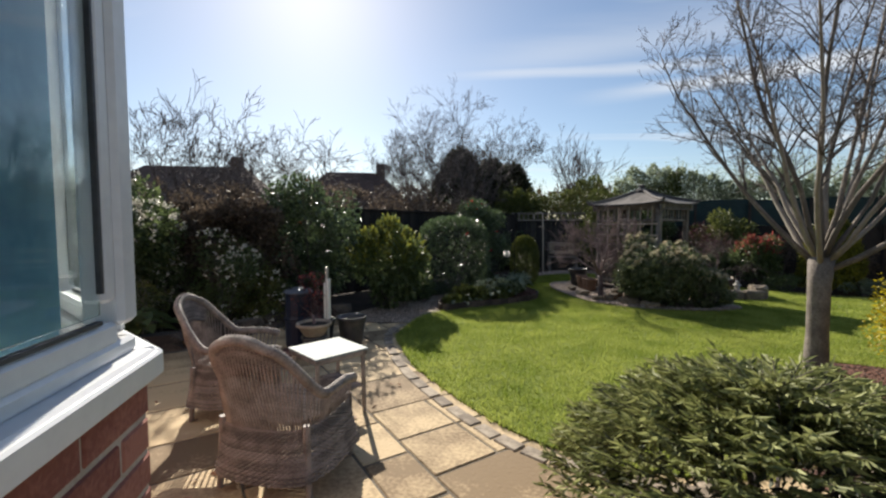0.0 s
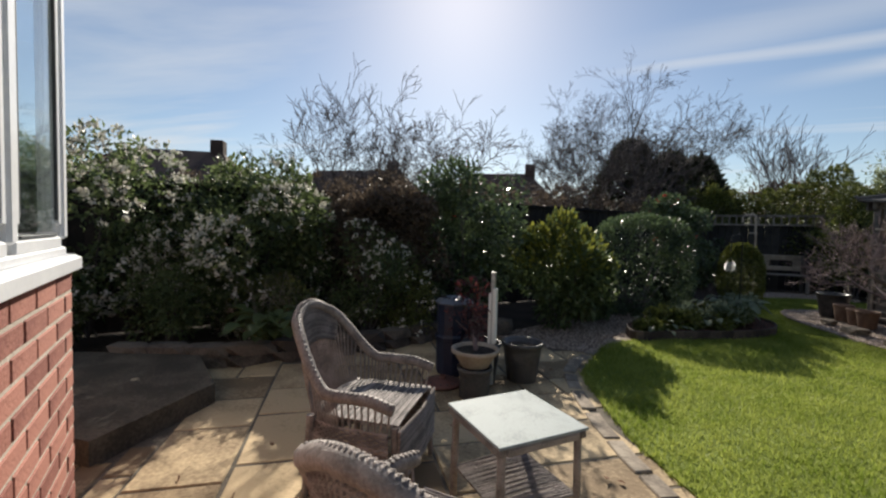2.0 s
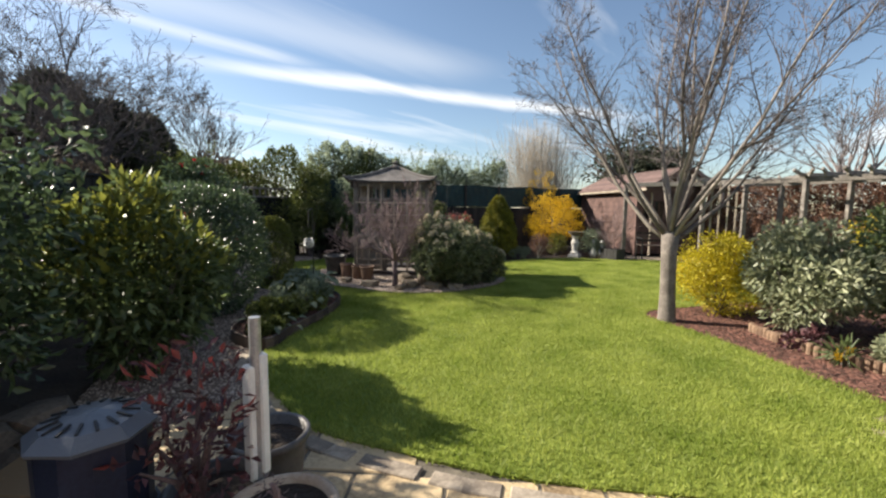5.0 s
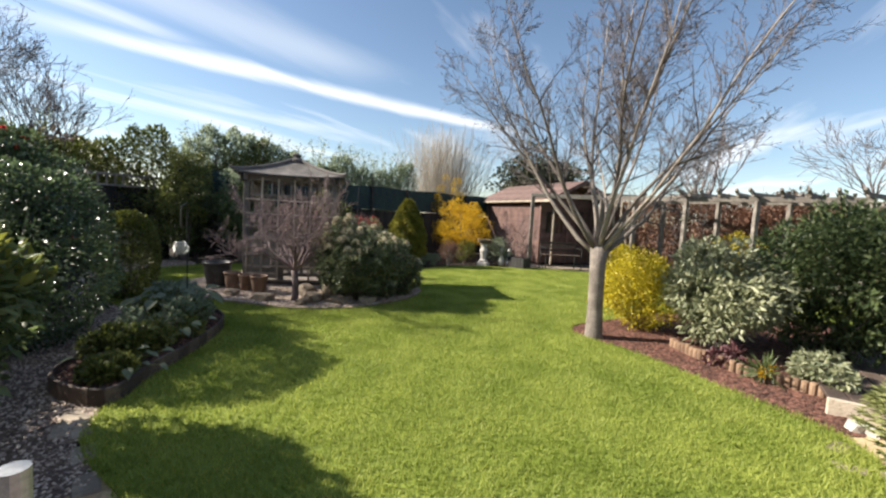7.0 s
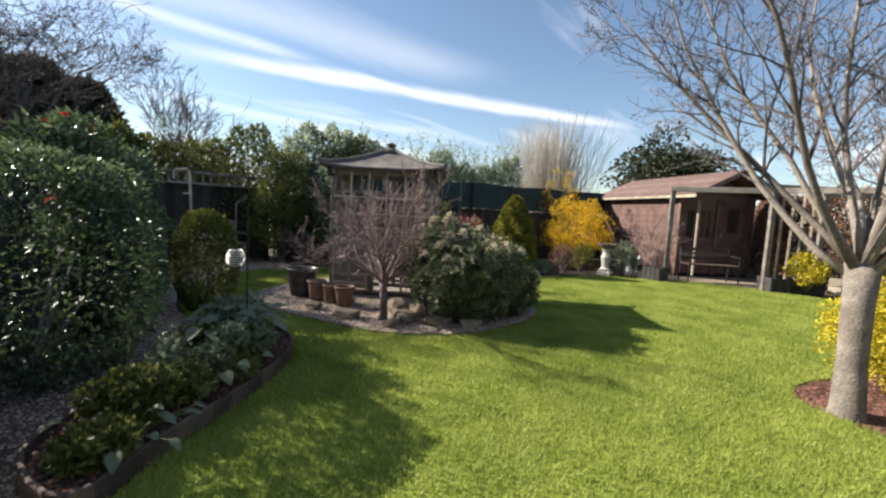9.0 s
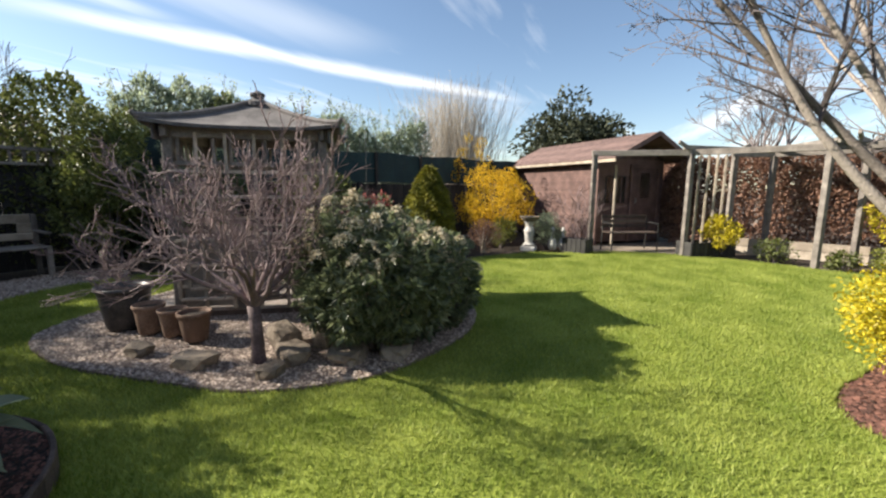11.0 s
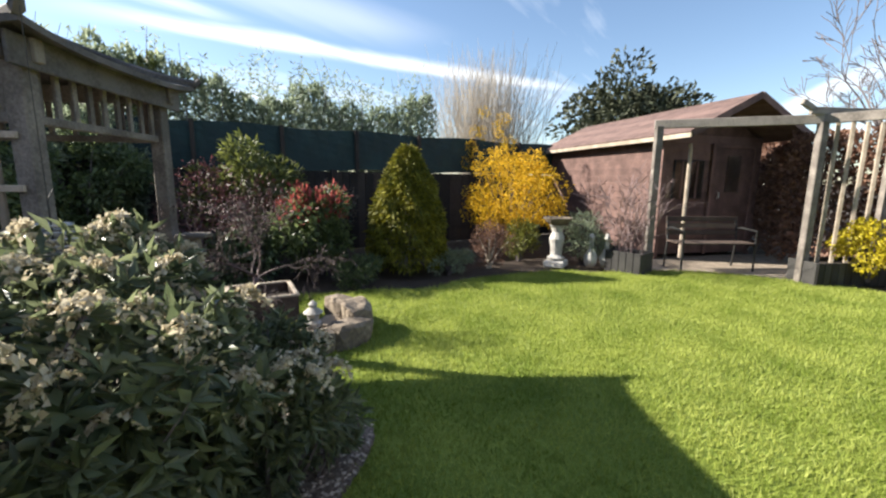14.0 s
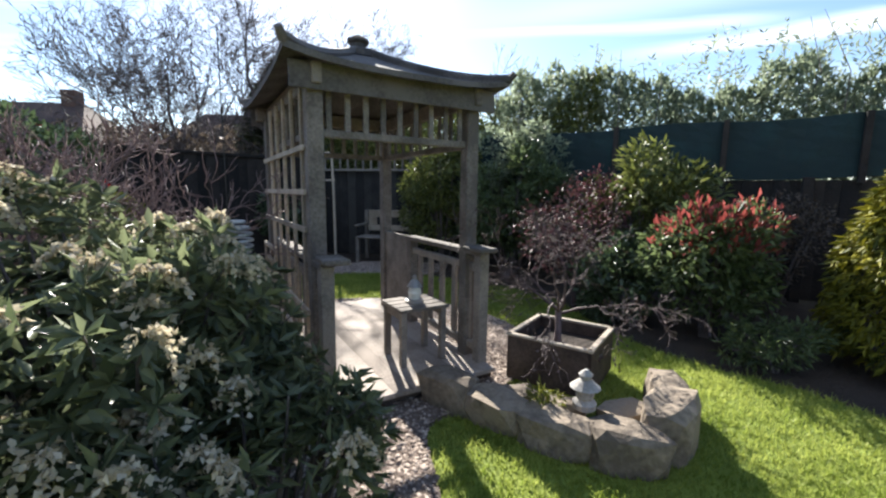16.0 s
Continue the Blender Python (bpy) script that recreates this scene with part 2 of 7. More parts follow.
M = dict(
    soil=material("soil", (0.018, 0.012, 0.008), (0.06, 0.042, 0.03), 0.95, 3, 45, 0.9, dist=0.03),
    lawn=material("lawn_turf", (0.12, 0.165, 0.015), (0.27, 0.31, 0.045), 0.9, 1.1, 70, 0.6, dist=0.02),
    blade=leaf_material("grass_blade", (0.165, 0.235, 0.03), (0.42, 0.465, 0.115), 0.55, 0.5, 0.3, 2.0, 0.5, 1.5),
    slab=material("sandstone_slab", (0.21, 0.145, 0.08), (0.54, 0.41, 0.245), 0.85, 3.2, 40, 0.45, amount=0.6),
    mortar=material("joint_mortar", (0.10, 0.085, 0.065), (0.2, 0.17, 0.13), 0.95, 6, 80, 0.5),
    paver=material("edging_block", (0.19, 0.155, 0.12), (0.38, 0.32, 0.25), 0.9, 9, 60, 0.4, amount=0.45),
    brick=material("red_brick", (0.21, 0.07, 0.052), (0.40, 0.17, 0.125), 0.85, 9, 90, 0.4, amount=0.5),
    brickmortar=material("brick_mortar", (0.40, 0.35, 0.29), (0.58, 0.52, 0.44), 0.95, 12, 90, 0.4),
    upvc=material("white_plastic_frame", (0.68, 0.69, 0.71), (0.77, 0.78, 0.79), 0.32, 3, 40, 0.03, amount=0.1),
    gasket=material("grey_gasket", (0.03, 0.035, 0.04), (0.06, 0.065, 0.07), 0.6, 8, 60, 0.1),
    inner=material("interior_plaster", (0.45, 0.5, 0.52), (0.6, 0.64, 0.66), 0.9, 3, 40, 0.1),
    blind=material("blue_blind", (0.10, 0.26, 0.36), (0.16, 0.36, 0.46), 0.8, 3, 40, 0.1),
    wicker=material("grey_wicker", (0.13, 0.108, 0.098), (0.33, 0.28, 0.255), 0.6, 14, 120, 0.5, per="island", amount=0.45),
    tableglass=material("frosted_table_glass", (0.17, 0.20, 0.20), (0.33, 0.37, 0.37), 0.62, 9, 120, 0.25, spec=0.2),
    fence=material("dark_fence_board", (0.011, 0.009, 0.008), (0.038, 0.03, 0.025), 0.9, 5, 60, 0.4, amount=0.5),
    netting=material("dark_green_netting", (0.004, 0.02, 0.022), (0.012, 0.05, 0.05), 0.75, 2.5, 120, 0.4),
    greywood=material("weathered_timber", (0.115, 0.1, 0.087), (0.265, 0.235, 0.205), 0.9, 6, 70, 0.5, amount=0.4),
    logwood=material("brown_log", (0.14, 0.085, 0.055), (0.30, 0.20, 0.13), 0.9, 6, 70, 0.4, amount=0.5),
    palewood=material("pale_timber", (0.26, 0.215, 0.165), (0.47, 0.40, 0.32), 0.88, 6, 70, 0.4, amount=0.4),
    deck=material("deck_board", (0.22, 0.18, 0.15), (0.42, 0.36, 0.31), 0.85, 5, 70, 0.4, amount=0.4),
    shedwall=material("shed_board_brown", (0.075, 0.042, 0.036), (0.17, 0.10, 0.085), 0.85, 4, 60, 0.35, amount=0.4),
    shedroof=material("shed_roof_felt", (0.085, 0.052, 0.045), (0.175, 0.11, 0.095), 0.92, 5, 90, 0.6, amount=0.3),
    gazroof=material("gazebo_roof_board", (0.06, 0.054, 0.052), (0.15, 0.137, 0.13), 0.9, 5, 60, 0.4),
    tile=material("neighbour_roof_tile", (0.05, 0.03, 0.025), (0.12, 0.07, 0.055), 0.9, 1, 20, 0.4),
    bark=material("grey_bark", (0.13, 0.11, 0.095), (0.29, 0.25, 0.215), 0.9, 7, 60, 0.7),
    twig=material("bare_twig", (0.07, 0.057, 0.055), (0.165, 0.138, 0.132), 0.85, 8, 60, 0.3),
    redtwig=material("reddish_twig", (0.085, 0.06, 0.06), (0.225, 0.16, 0.158), 0.8, 8, 60, 0.3),
    straw=material("dry_straw_stem", (0.25, 0.215, 0.17), (0.45, 0.40, 0.33), 0.85, 8, 60, 0.3),
    gravel=material("gravel_stone", (0.20, 0.145, 0.115), (0.55, 0.45, 0.37), 0.85, 20, 90, 0.3, per="island", amount=0.9),
    gravelbed=material("gravel_ground", (0.14, 0.10, 0.08), (0.36, 0.29, 0.235), 0.95, 40, 150, 1.0, dist=0.02),
    chip=material("bark_chip", (0.05, 0.022, 0.015), (0.19, 0.085, 0.06), 0.9, 20, 90, 0.4, per="island", amount=0.8),
    rock=material("garden_rock", (0.12, 0.095, 0.07), (0.29, 0.235, 0.175), 0.9, 6, 35, 0.8, amount=0.4),
    stone=material("cast_stone", (0.27, 0.255, 0.235), (0.47, 0.45, 0.42), 0.9, 10, 60, 0.4, amount=0.3),
    darkstone=material("dark_edging_stone", (0.05, 0.042, 0.036), (0.15, 0.125, 0.1), 0.92, 6, 50, 0.6, amount=0.5),
    terracotta=material("terracotta", (0.14, 0.085, 0.058), (0.30, 0.195, 0.14), 0.85, 8, 60, 0.3, amount=0.4),
    paleterracotta=material("pale_clay_pot", (0.30, 0.23, 0.17), (0.46, 0.38, 0.30), 0.85, 8, 60, 0.3),
    glazed=material("dark_glazed_pot", (0.03, 0.03, 0.032), (0.10, 0.09, 0.085), 0.4, 8, 60, 0.15),
    bin=material("navy_plastic", (0.008, 0.012, 0.03), (0.02, 0.028, 0.06), 0.42, 4, 80, 0.08),
    binlid=material("grey_bin_lid", (0.10, 0.115, 0.14), (0.17, 0.19, 0.22), 0.4, 4, 80, 0.08),
    steel=material("brushed_steel", (0.30, 0.30, 0.30), (0.50, 0.50, 0.49), 0.45, 8, 120, 0.1, metal=0.6),
    rust=material("rust_brown_iron", (0.075, 0.03, 0.025), (0.16, 0.07, 0.055), 0.75, 8, 90, 0.3),
    mossy=material("mossy_dark_slab", (0.05, 0.042, 0.03), (0.15, 0.125, 0.09), 0.92, 4, 50, 0.4),
    black=material("black_metal", (0.008, 0.008, 0.009), (0.025, 0.025, 0.025), 0.5, 8, 60, 0.1),
    blackplanter=material("black_stained_timber", (0.012, 0.011, 0.011), (0.04, 0.038, 0.035), 0.8, 6, 60, 0.3),
    boxwood=material("dark_brown_planter_board", (0.045, 0.03, 0.024), (0.12, 0.085, 0.066), 0.8, 6, 60, 0.3),
    white=material("off_white_paint", (0.6, 0.6, 0.57), (0.75, 0.75, 0.72), 0.7, 8, 60, 0.1),
    l_dark=leaf_material("dark_glossy_leaf", (0.03, 0.05, 0.022), (0.115, 0.165, 0.075), 0.3, 0.38, 0.7),
    l_pieris=leaf_material("pieris_leaf", (0.055, 0.078, 0.038), (0.235, 0.265, 0.14), 0.36, 0.42, 0.6),
    l_mid=leaf_material("mid_green_leaf", (0.045, 0.07, 0.026), (0.175, 0.225, 0.09), 0.4, 0.46),
    l_olive=leaf_material("olive_leaf", (0.05, 0.07, 0.015), (0.19, 0.21, 0.055), 0.5, 0.35),
    l_yellow=leaf_material("yellow_green_leaf", (0.10, 0.115, 0.02), (0.27, 0.28, 0.055), 0.45, 0.4),
    l_gold=leaf_material("golden_leaf", (0.26, 0.22, 0.012), (0.68, 0.56, 0.03), 0.5, 0.4),
    l_pale=leaf_material("pale_variegated_leaf", (0.12, 0.15, 0.075), (0.42, 0.43, 0.27), 0.42, 0.35),
    l_grey=leaf_material("grey_green_leaf", (0.12, 0.155, 0.095), (0.34, 0.395, 0.27), 0.48, 0.6),
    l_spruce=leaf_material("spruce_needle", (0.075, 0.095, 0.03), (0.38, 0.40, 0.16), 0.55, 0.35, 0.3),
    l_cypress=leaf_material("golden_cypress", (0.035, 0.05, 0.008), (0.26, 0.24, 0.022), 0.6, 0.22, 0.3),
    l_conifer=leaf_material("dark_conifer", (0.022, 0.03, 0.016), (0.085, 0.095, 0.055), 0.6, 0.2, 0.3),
    l_red=leaf_material("red_young_leaf", (0.18, 0.035, 0.03), (0.44, 0.11, 0.095), 0.45, 0.4),
    l_copper=leaf_material("copper_beech_leaf", (0.085, 0.042, 0.028), (0.33, 0.185, 0.125), 0.65, 0.35),
    l_brown=leaf_material("dark_brown_leaf", (0.05, 0.038, 0.03), (0.17, 0.13, 0.095), 0.55, 0.4),
    l_purple=leaf_material("purple_leaf", (0.04, 0.014, 0.018), (0.14, 0.055, 0.06), 0.55, 0.25),
    f_yellow=leaf_material("forsythia_flower", (0.42, 0.24, 0.012), (0.80, 0.53, 0.035), 0.6, 0.4, 0.2),
    f_white=leaf_material("white_blossom", (0.50, 0.48, 0.40), (0.82, 0.80, 0.72), 0.6, 0.3, 0.2),
    f_cream=leaf_material("cream_blossom", (0.47, 0.39, 0.25), (0.74, 0.67, 0.51), 0.6, 0.35, 0.2),
    f_red=leaf_material("red_blossom", (0.35, 0.012, 0.02), (0.62, 0.05, 0.05), 0.6, 0.3, 0.2),
    glass=glass_material(),
)


# ---- mesh tools ----
class Build:
    """Collects vertices and faces of one mesh."""

    def __init__(self):
        self.v, self.f = [], []

    def add(self, verts, faces):
        k = len(self.v)
        self.v.extend(tuple(p) for p in verts)
        self.f.extend(tuple(i + k for i in q) for q in faces)
        return self

    def box(self, m, sx, sy, sz, b=0.004):
        """A box with bevelled edges, centred on the pose m."""
        hx, hy, hz = sx / 2, sy / 2, sz / 2
        b = min(b, hx * 0.45, hy * 0.45, hz * 0.45)
        idx, vs = {}, []
        for x in (-1, 1):
            for y in (-1, 1):
                for z in (-1, 1):
                    for a in range(3):
                        h = [hx - b, hy - b, hz - b]
                        h[a] += b
                        idx[x, y, z, a] = len(vs)
                        vs.append(m @ Vector((x * h[0], y * h[1], z * h[2])))
        fs = []
        for a in range(3):
            u, w = (a + 1) % 3, (a + 2) % 3
            for s in (-1, 1):
                q = []
                for p, r in ((-1, -1), (1, -1), (1, 1), (-1, 1)):
                    c = [0, 0, 0]; c[a], c[u], c[w] = s, p, r
                    q.append(idx[(*c, a)])
                fs.append(q if s > 0 else q[::-1])
            for p in (-1, 1):
                for r in (-1, 1):
                    c1, c2 = [0, 0, 0], [0, 0, 0]
                    c1[a], c1[u], c1[w] = -1, p, r
                    c2[a], c2[u], c2[w] = 1, p, r
                    q = [idx[(*c1, u)], idx[(*c2, u)], idx[(*c2, w)], idx[(*c1, w)]]
                    fs.append(q if p * r > 0 else q[::-1])
        for x in (-1, 1):
            for y in (-1, 1):
                for z in (-1, 1):
                    q = [idx[x, y, z, a] for a in range(3)]
                    fs.append(q if x * y * z > 0 else q[::-1])
        return self.add(vs, fs)

    def tube(self, pts, radii, sides=6, caps=True):
        """A round bar along points, with a radius at each."""
        pts = [Vector(p) for p in pts]
        rings, n = [], len(pts)
        up = Vector((0.31, 0.17, 0.93))
        for i, p in enumerate(pts):
            d = (pts[min(i + 1, n - 1)] - pts[max(i - 1, 0)]).normalized()
            s = d.cross(up if abs(d.dot(up)) < 0.95 else Vector((1, 0, 0))).normalized()
            t = d.cross(s)
            r = radii[i] if hasattr(radii, "__len__") else radii
            rings.append([p + (s * math.cos(a) + t * math.sin(a)) * r for a in (2 * math.pi * k / sides for k in range(sides))])
        vs = [p for ring in rings for p in ring]
        fs = [(i * sides + k, i * sides + (k + 1) % sides, (i + 1) * sides + (k + 1) % sides, (i + 1) * sides + k) for i in range(n - 1) for k in range(sides)]
        if caps:
            fs += [tuple(range(sides - 1, -1, -1)), tuple((n - 1) * sides + k for k in range(sides))]
        return self.add(vs, [f[::-1] for f in fs])

    def lathe(self, m, profile, sides=24):
        """A turned body: profile of (radius, height)."""
        vs = [m @ Vector((r * math.cos(2 * math.pi * k / sides), r * math.sin(2 * math.pi * k / sides), z)) for r, z in profile for k in range(sides)]
        n = len(profile)
        fs = [(i * sides + k, i * sides + (k + 1) % sides, (i + 1) * sides + (k + 1) % sides, (i + 1) * sides + k) for i in range(n - 1) for k in range(sides)]
        fs += [tuple(range(sides - 1, -1, -1)), tuple((n - 1) * sides + k for k in range(sides))]
        return self.add(vs, fs)

    def prism(self, poly, z0, z1):
        """An upright slab over a plan outline (counter-clockwise)."""
        n = len(poly)
        vs = [(x, y, z0) for x, y in poly] + [(x, y, z1) for x, y in poly]
        fs = [tuple(range(n - 1, -1, -1)), tuple(range(n, 2 * n))]
        fs += [(i, (i + 1) % n, n + (i + 1) % n, n + i) for i in range(n)]
        return self.add(vs, fs)

    def lump(self, m, sx, sy, sz, rough=0.18, seed=0, level=2):
        """A rough stone."""
        bm = bmesh.new()
        bmesh.ops.create_icosphere(bm, subdivisions=level, radius=1)
        vs = []
        for v in bm.verts:
            p = v.co.copy()
            k = 1 + rough * 2 * noise.noise(p * 1.3 + Vector((seed * 7.1, seed * 3.3, 0)))
            q = Vector((max(-0.72, min(0.72, p.x)) * 1.3, max(-0.72, min(0.72, p.y)) * 1.3, max(-0.6, min(0.6, p.z)) * 1.55)) * k
            vs.append(m @ Vector((q.x * sx / 2, q.y * sy / 2, q.z * sz / 2)))
        fs = [[v.index for v in f.verts] for f in bm.faces]
        bm.free()
        return self.add(vs, fs)

    def mesh(self, name, smooth=False):
        me = bpy.data.meshes.new(name)
        me.from_pydata([tuple(p) for p in self.v], [], self.f)
        if smooth:
            me.polygons.foreach_set("use_smooth", [True] * len(me.polygons))
        me.update()
        return me


def part(name, build, mat, parent=None, label="", smooth=False, m=None):
    """One mesh object, under its thing if one is given."""
    me = build.mesh(name, smooth) if isinstance(build, Build) else build
    if mat is not None and not me.materials:
        me.materials.append(mat)
    ob = new(name, me)
    if parent is not None:
        ob.parent = parent
    if m is not None:
        ob.matrix_basis = m
    if label:
        ob["label"] = label
    return ob


def thing(name, m, label, category, group="", kind=""):
    ob = new(name)
    ob.empty_display_size = 0.1
    ob.matrix_basis = m
    return tagged(ob, label, category, group, kind)


def fast_mesh(name, verts, tris):
    """A mesh from arrays of points and triangles."""
    me = bpy.data.meshes.new(name)
    me.vertices.add(len(verts)); me.loops.add(tris.size); me.polygons.add(len(tris))
    me.vertices.foreach_set("co", np.ascontiguousarray(verts, dtype=np.float32).ravel())
    me.loops.foreach_set("vertex_index", np.ascontiguousarray(tris, dtype=np.int32).ravel())
    k = tris.shape[1]
    me.polygons.foreach_set("loop_start", np.arange(0, tris.size, k, dtype=np.int32))
    me.update(calc_edges=True)
    return me


def unit(a):
    return a / np.maximum(np.linalg.norm(a, axis=1, keepdims=True), 1e-9)


def leaves(name, at, out, length, width, rng, fold=0.25, droop=0.0, spread=0.8):
    """Leaves at points, pointing outwards with scatter: each one folded along its rib."""
    n = len(at)
    d = unit(out + rng.normal(0, spread, (n, 3)) + np.array([0, 0, -droop]))
    s = unit(np.cross(d, rng.normal(0, 1, (n, 3))))
    up = np.cross(s, d)
    ln = (length * rng.uniform(0.65, 1.3, n))[:, None]
    w = (width * rng.uniform(0.7, 1.25, n))[:, None]
    base, tip = at, at + d * ln - up * ln * 0.12
    mid = at + d * ln * 0.5
    v = np.stack([base, mid + s * w * 0.5 + up * w * fold, tip, mid - s * w * 0.5 + up * w * fold], 1).reshape(-1, 3)
    k = np.arange(n)[:, None] * 4
    t = np.concatenate([k + np.array([[0, 1, 2]]), k + np.array([[0, 2, 3]])], 1).reshape(-1, 3)
    return fast_mesh(name, v, t)


def clumps(n, rx, ry, h, rng, low=0.1, size=0.42):
    """Clump centres and sizes that fill a bush of half-widths rx, ry and height h."""
    u = unit(rng.normal(0, 1, (n, 3)))
    r = rng.uniform(0.45, 0.8, n)[:, None]
    c = u * r * np.array([rx, ry, h / 2]) + np.array([0, 0, h * (0.5 + low / 2)])
    s = rng.uniform(0.7, 1.2, n) * size * min(rx, ry, h / 2 * 1.3)
    return c, s


def shell(c, s, count, rng, floor_z=0.03):
    """Points in clumps, mostly near their skins, with the way outwards."""
    k = rng.choice(len(c), count, p=s ** 2 / np.sum(s ** 2))
    u = unit(rng.normal(0, 1, (count, 3)))
    r = rng.uniform(0.25, 1.0, count) ** 0.4
    p = c[k] + u * (s[k] * r)[:, None]
    ok = p[:, 2] > floor_z
    mid = c.mean(0)
    out = unit(u * 0.8 + unit(p - mid) * 0.5)
    return p[ok], out[ok]


def bush(name, x, y, rx, ry, h, mat, label, n=5000, leaf=(0.05, 0.022), seed=1, clump=26, flowers=None, low=0.1, group="", droop=0.1,
         flower_size=0.05, flower_n=200, stem=None, spread=0.8, top_mat=None, top_n=0, z=0.0, stems=9, size=0.42, cat="shrub", petals=10, petal=0.032, crest=0.0):
    """A leafy shrub: stems, foliage in clumps, and blossom or young tips where it has them."""
    rng = np.random.default_rng(seed)
    ob = thing(name, pose(x, y, z), label, cat, group)
    c, s = clumps(clump, rx, ry, h, rng, low, size)
    b = Build()
    for i in range(min(stems, clump)):
        e = c[i]
        a = rng.uniform(0, 6.28)
        p0 = np.array([math.cos(a), math.sin(a), 0]) * rng.uniform(0, 0.12) * min(rx, ry)
        b.tube([p0 - np.array([0, 0, 0.03]), p0 * 0.5 + e * 0.4 + np.array([0, 0, 0.05]), e], [0.014, 0.010, 0.004], 5)
    tagged(part("branchwork", b, stem or M["twig"], ob), kind="stuff")
    p, o = shell(c, s, n, rng)
    part("foliage", leaves("foliage", p, o, leaf[0], leaf[1], rng, droop=droop, spread=spread), mat, ob)
    mid = np.array([0, 0, h * 0.5])
    if top_mat is not None:
        p, o = shell(c, s * 1.06, top_n * 3, rng)
        q = p[np.argsort(-(p[:, 2] / h + 0.25 * rng.random(len(p))))][:top_n]
        part("young_leaves", leaves("young_leaves", q, unit(q - mid) + np.array([0, 0, 0.6]), leaf[0] * 1.1, leaf[1] * 1.1, rng, spread=0.5), top_mat, ob)
    if flowers is not None:
        p, o = shell(c, s * 1.05, flower_n * 6, rng)
        e = np.linalg.norm((p - mid) / np.array([rx, ry, h / 2]), axis=1)
        q = p[np.argsort(-(e + crest * p[:, 2] / h + 0.35 * rng.random(len(p))))][:flower_n]
        at = np.repeat(q, petals, 0) + rng.normal(0, flower_size * 0.32, (len(q) * petals, 3))
        part("blossom", leaves("blossom", at, unit(np.repeat(unit(q - mid), petals, 0)), petal, petal * 0.7, rng, spread=1.0), flowers, ob)
    return ob


def grow(b, rng, p, d, length, r, depth, spread=0.55, up=0.12, wig=0.12, kids=(2, 3), shrink=0.74, thin=0.62, tips=None, minr=0.0016):
    """A limb that bends, tapers and forks."""
    seg = 4 if depth > 1 else 3
    pts, rad = [p], [r]
    for i in range(seg):
        d = (d + Vector(rng.normal(0, wig, 3)) + Vector((0, 0, up * 0.4))).normalized()
        p = p + d * (length / seg)
        pts.append(p); rad.append(max(minr, r * (1 - (1 - thin) * (i + 1) / seg)))
    b.tube(pts, rad, 8 if r > 0.03 else (5 if r > 0.008 else 3), caps=r > 0.03)
    if depth <= 0:
        if tips is not None:
            tips.append((p, d))
        return
    for i in range(int(rng.integers(kids[0], kids[1] + 1))):
        side = Vector(rng.normal(0, 1, 3)); side = (side - d * side.dot(d)).normalized()
        k = seg if i == 0 else int(rng.integers(1, seg + 1))
        a = spread * rng.uniform(0.55, 1.25) * (0.5 if i == 0 else 1)
        nd = (d * math.cos(a) + side * math.sin(a) + Vector((0, 0, up))).normalized()
        grow(b, rng, pts[k], nd, length * shrink * rng.uniform(0.75, 1.15), max(minr, rad[k] * rng.uniform(0.6, 0.8)), depth - 1, spread, up, wig, kids, shrink, thin, tips, minr)


def inside(poly, x, y):
    c, n = False, len(poly)
    for i in range(n):
        (x1, y1), (x2, y2) = poly[i], poly[(i + 1) % n]
        if (y1 > y) != (y2 > y) and x < (x2 - x1) * (y - y1) / (y2 - y1) + x1:
            c = not c
    return c


def inside_np(poly, x, y):
    c = np.zeros(len(x), bool)
    for (x1, y1), (x2, y2) in zip(poly, poly[1:] + poly[:1]):
        if y1 != y2:
            c ^= ((y1 > y) != (y2 > y)) & (x < (x2 - x1) * (y - y1) / (y2 - y1) + x1)
    return c


def smooth_outline(pts, steps=4):
    """A closed curve through the points."""
    out, n = [], len(pts)
    for i in range(n):
        p0, p1, p2, p3 = (np.array(pts[(i + k) % n]) for k in (-1, 0, 1, 2))
        for s in range(steps):
            t = s / steps
            q = 0.5 * (2 * p1 + (p2 - p0) * t + (2 * p0 - 5 * p1 + 4 * p2 - p3) * t * t + (3 * p1 - p0 - 3 * p2 + p3) * t ** 3)
            out.append((float(q[0]), float(q[1])))
    return out


def scatter(poly, n, rng):
    a = np.array(poly)
    lo, hi = a.min(0), a.max(0)
    k = int(n * np.prod(hi - lo) / max(0.05, area(poly)) * 1.1) + 20
    p = rng.uniform(lo, hi, (k, 2))
    return p[inside_np(poly, p[:, 0], p[:, 1])][:n]


def area(poly):
    return abs(sum(x1 * y2 - x2 * y1 for (x1, y1), (x2, y2) in zip(poly, poly[1:] + poly[:1]))) / 2


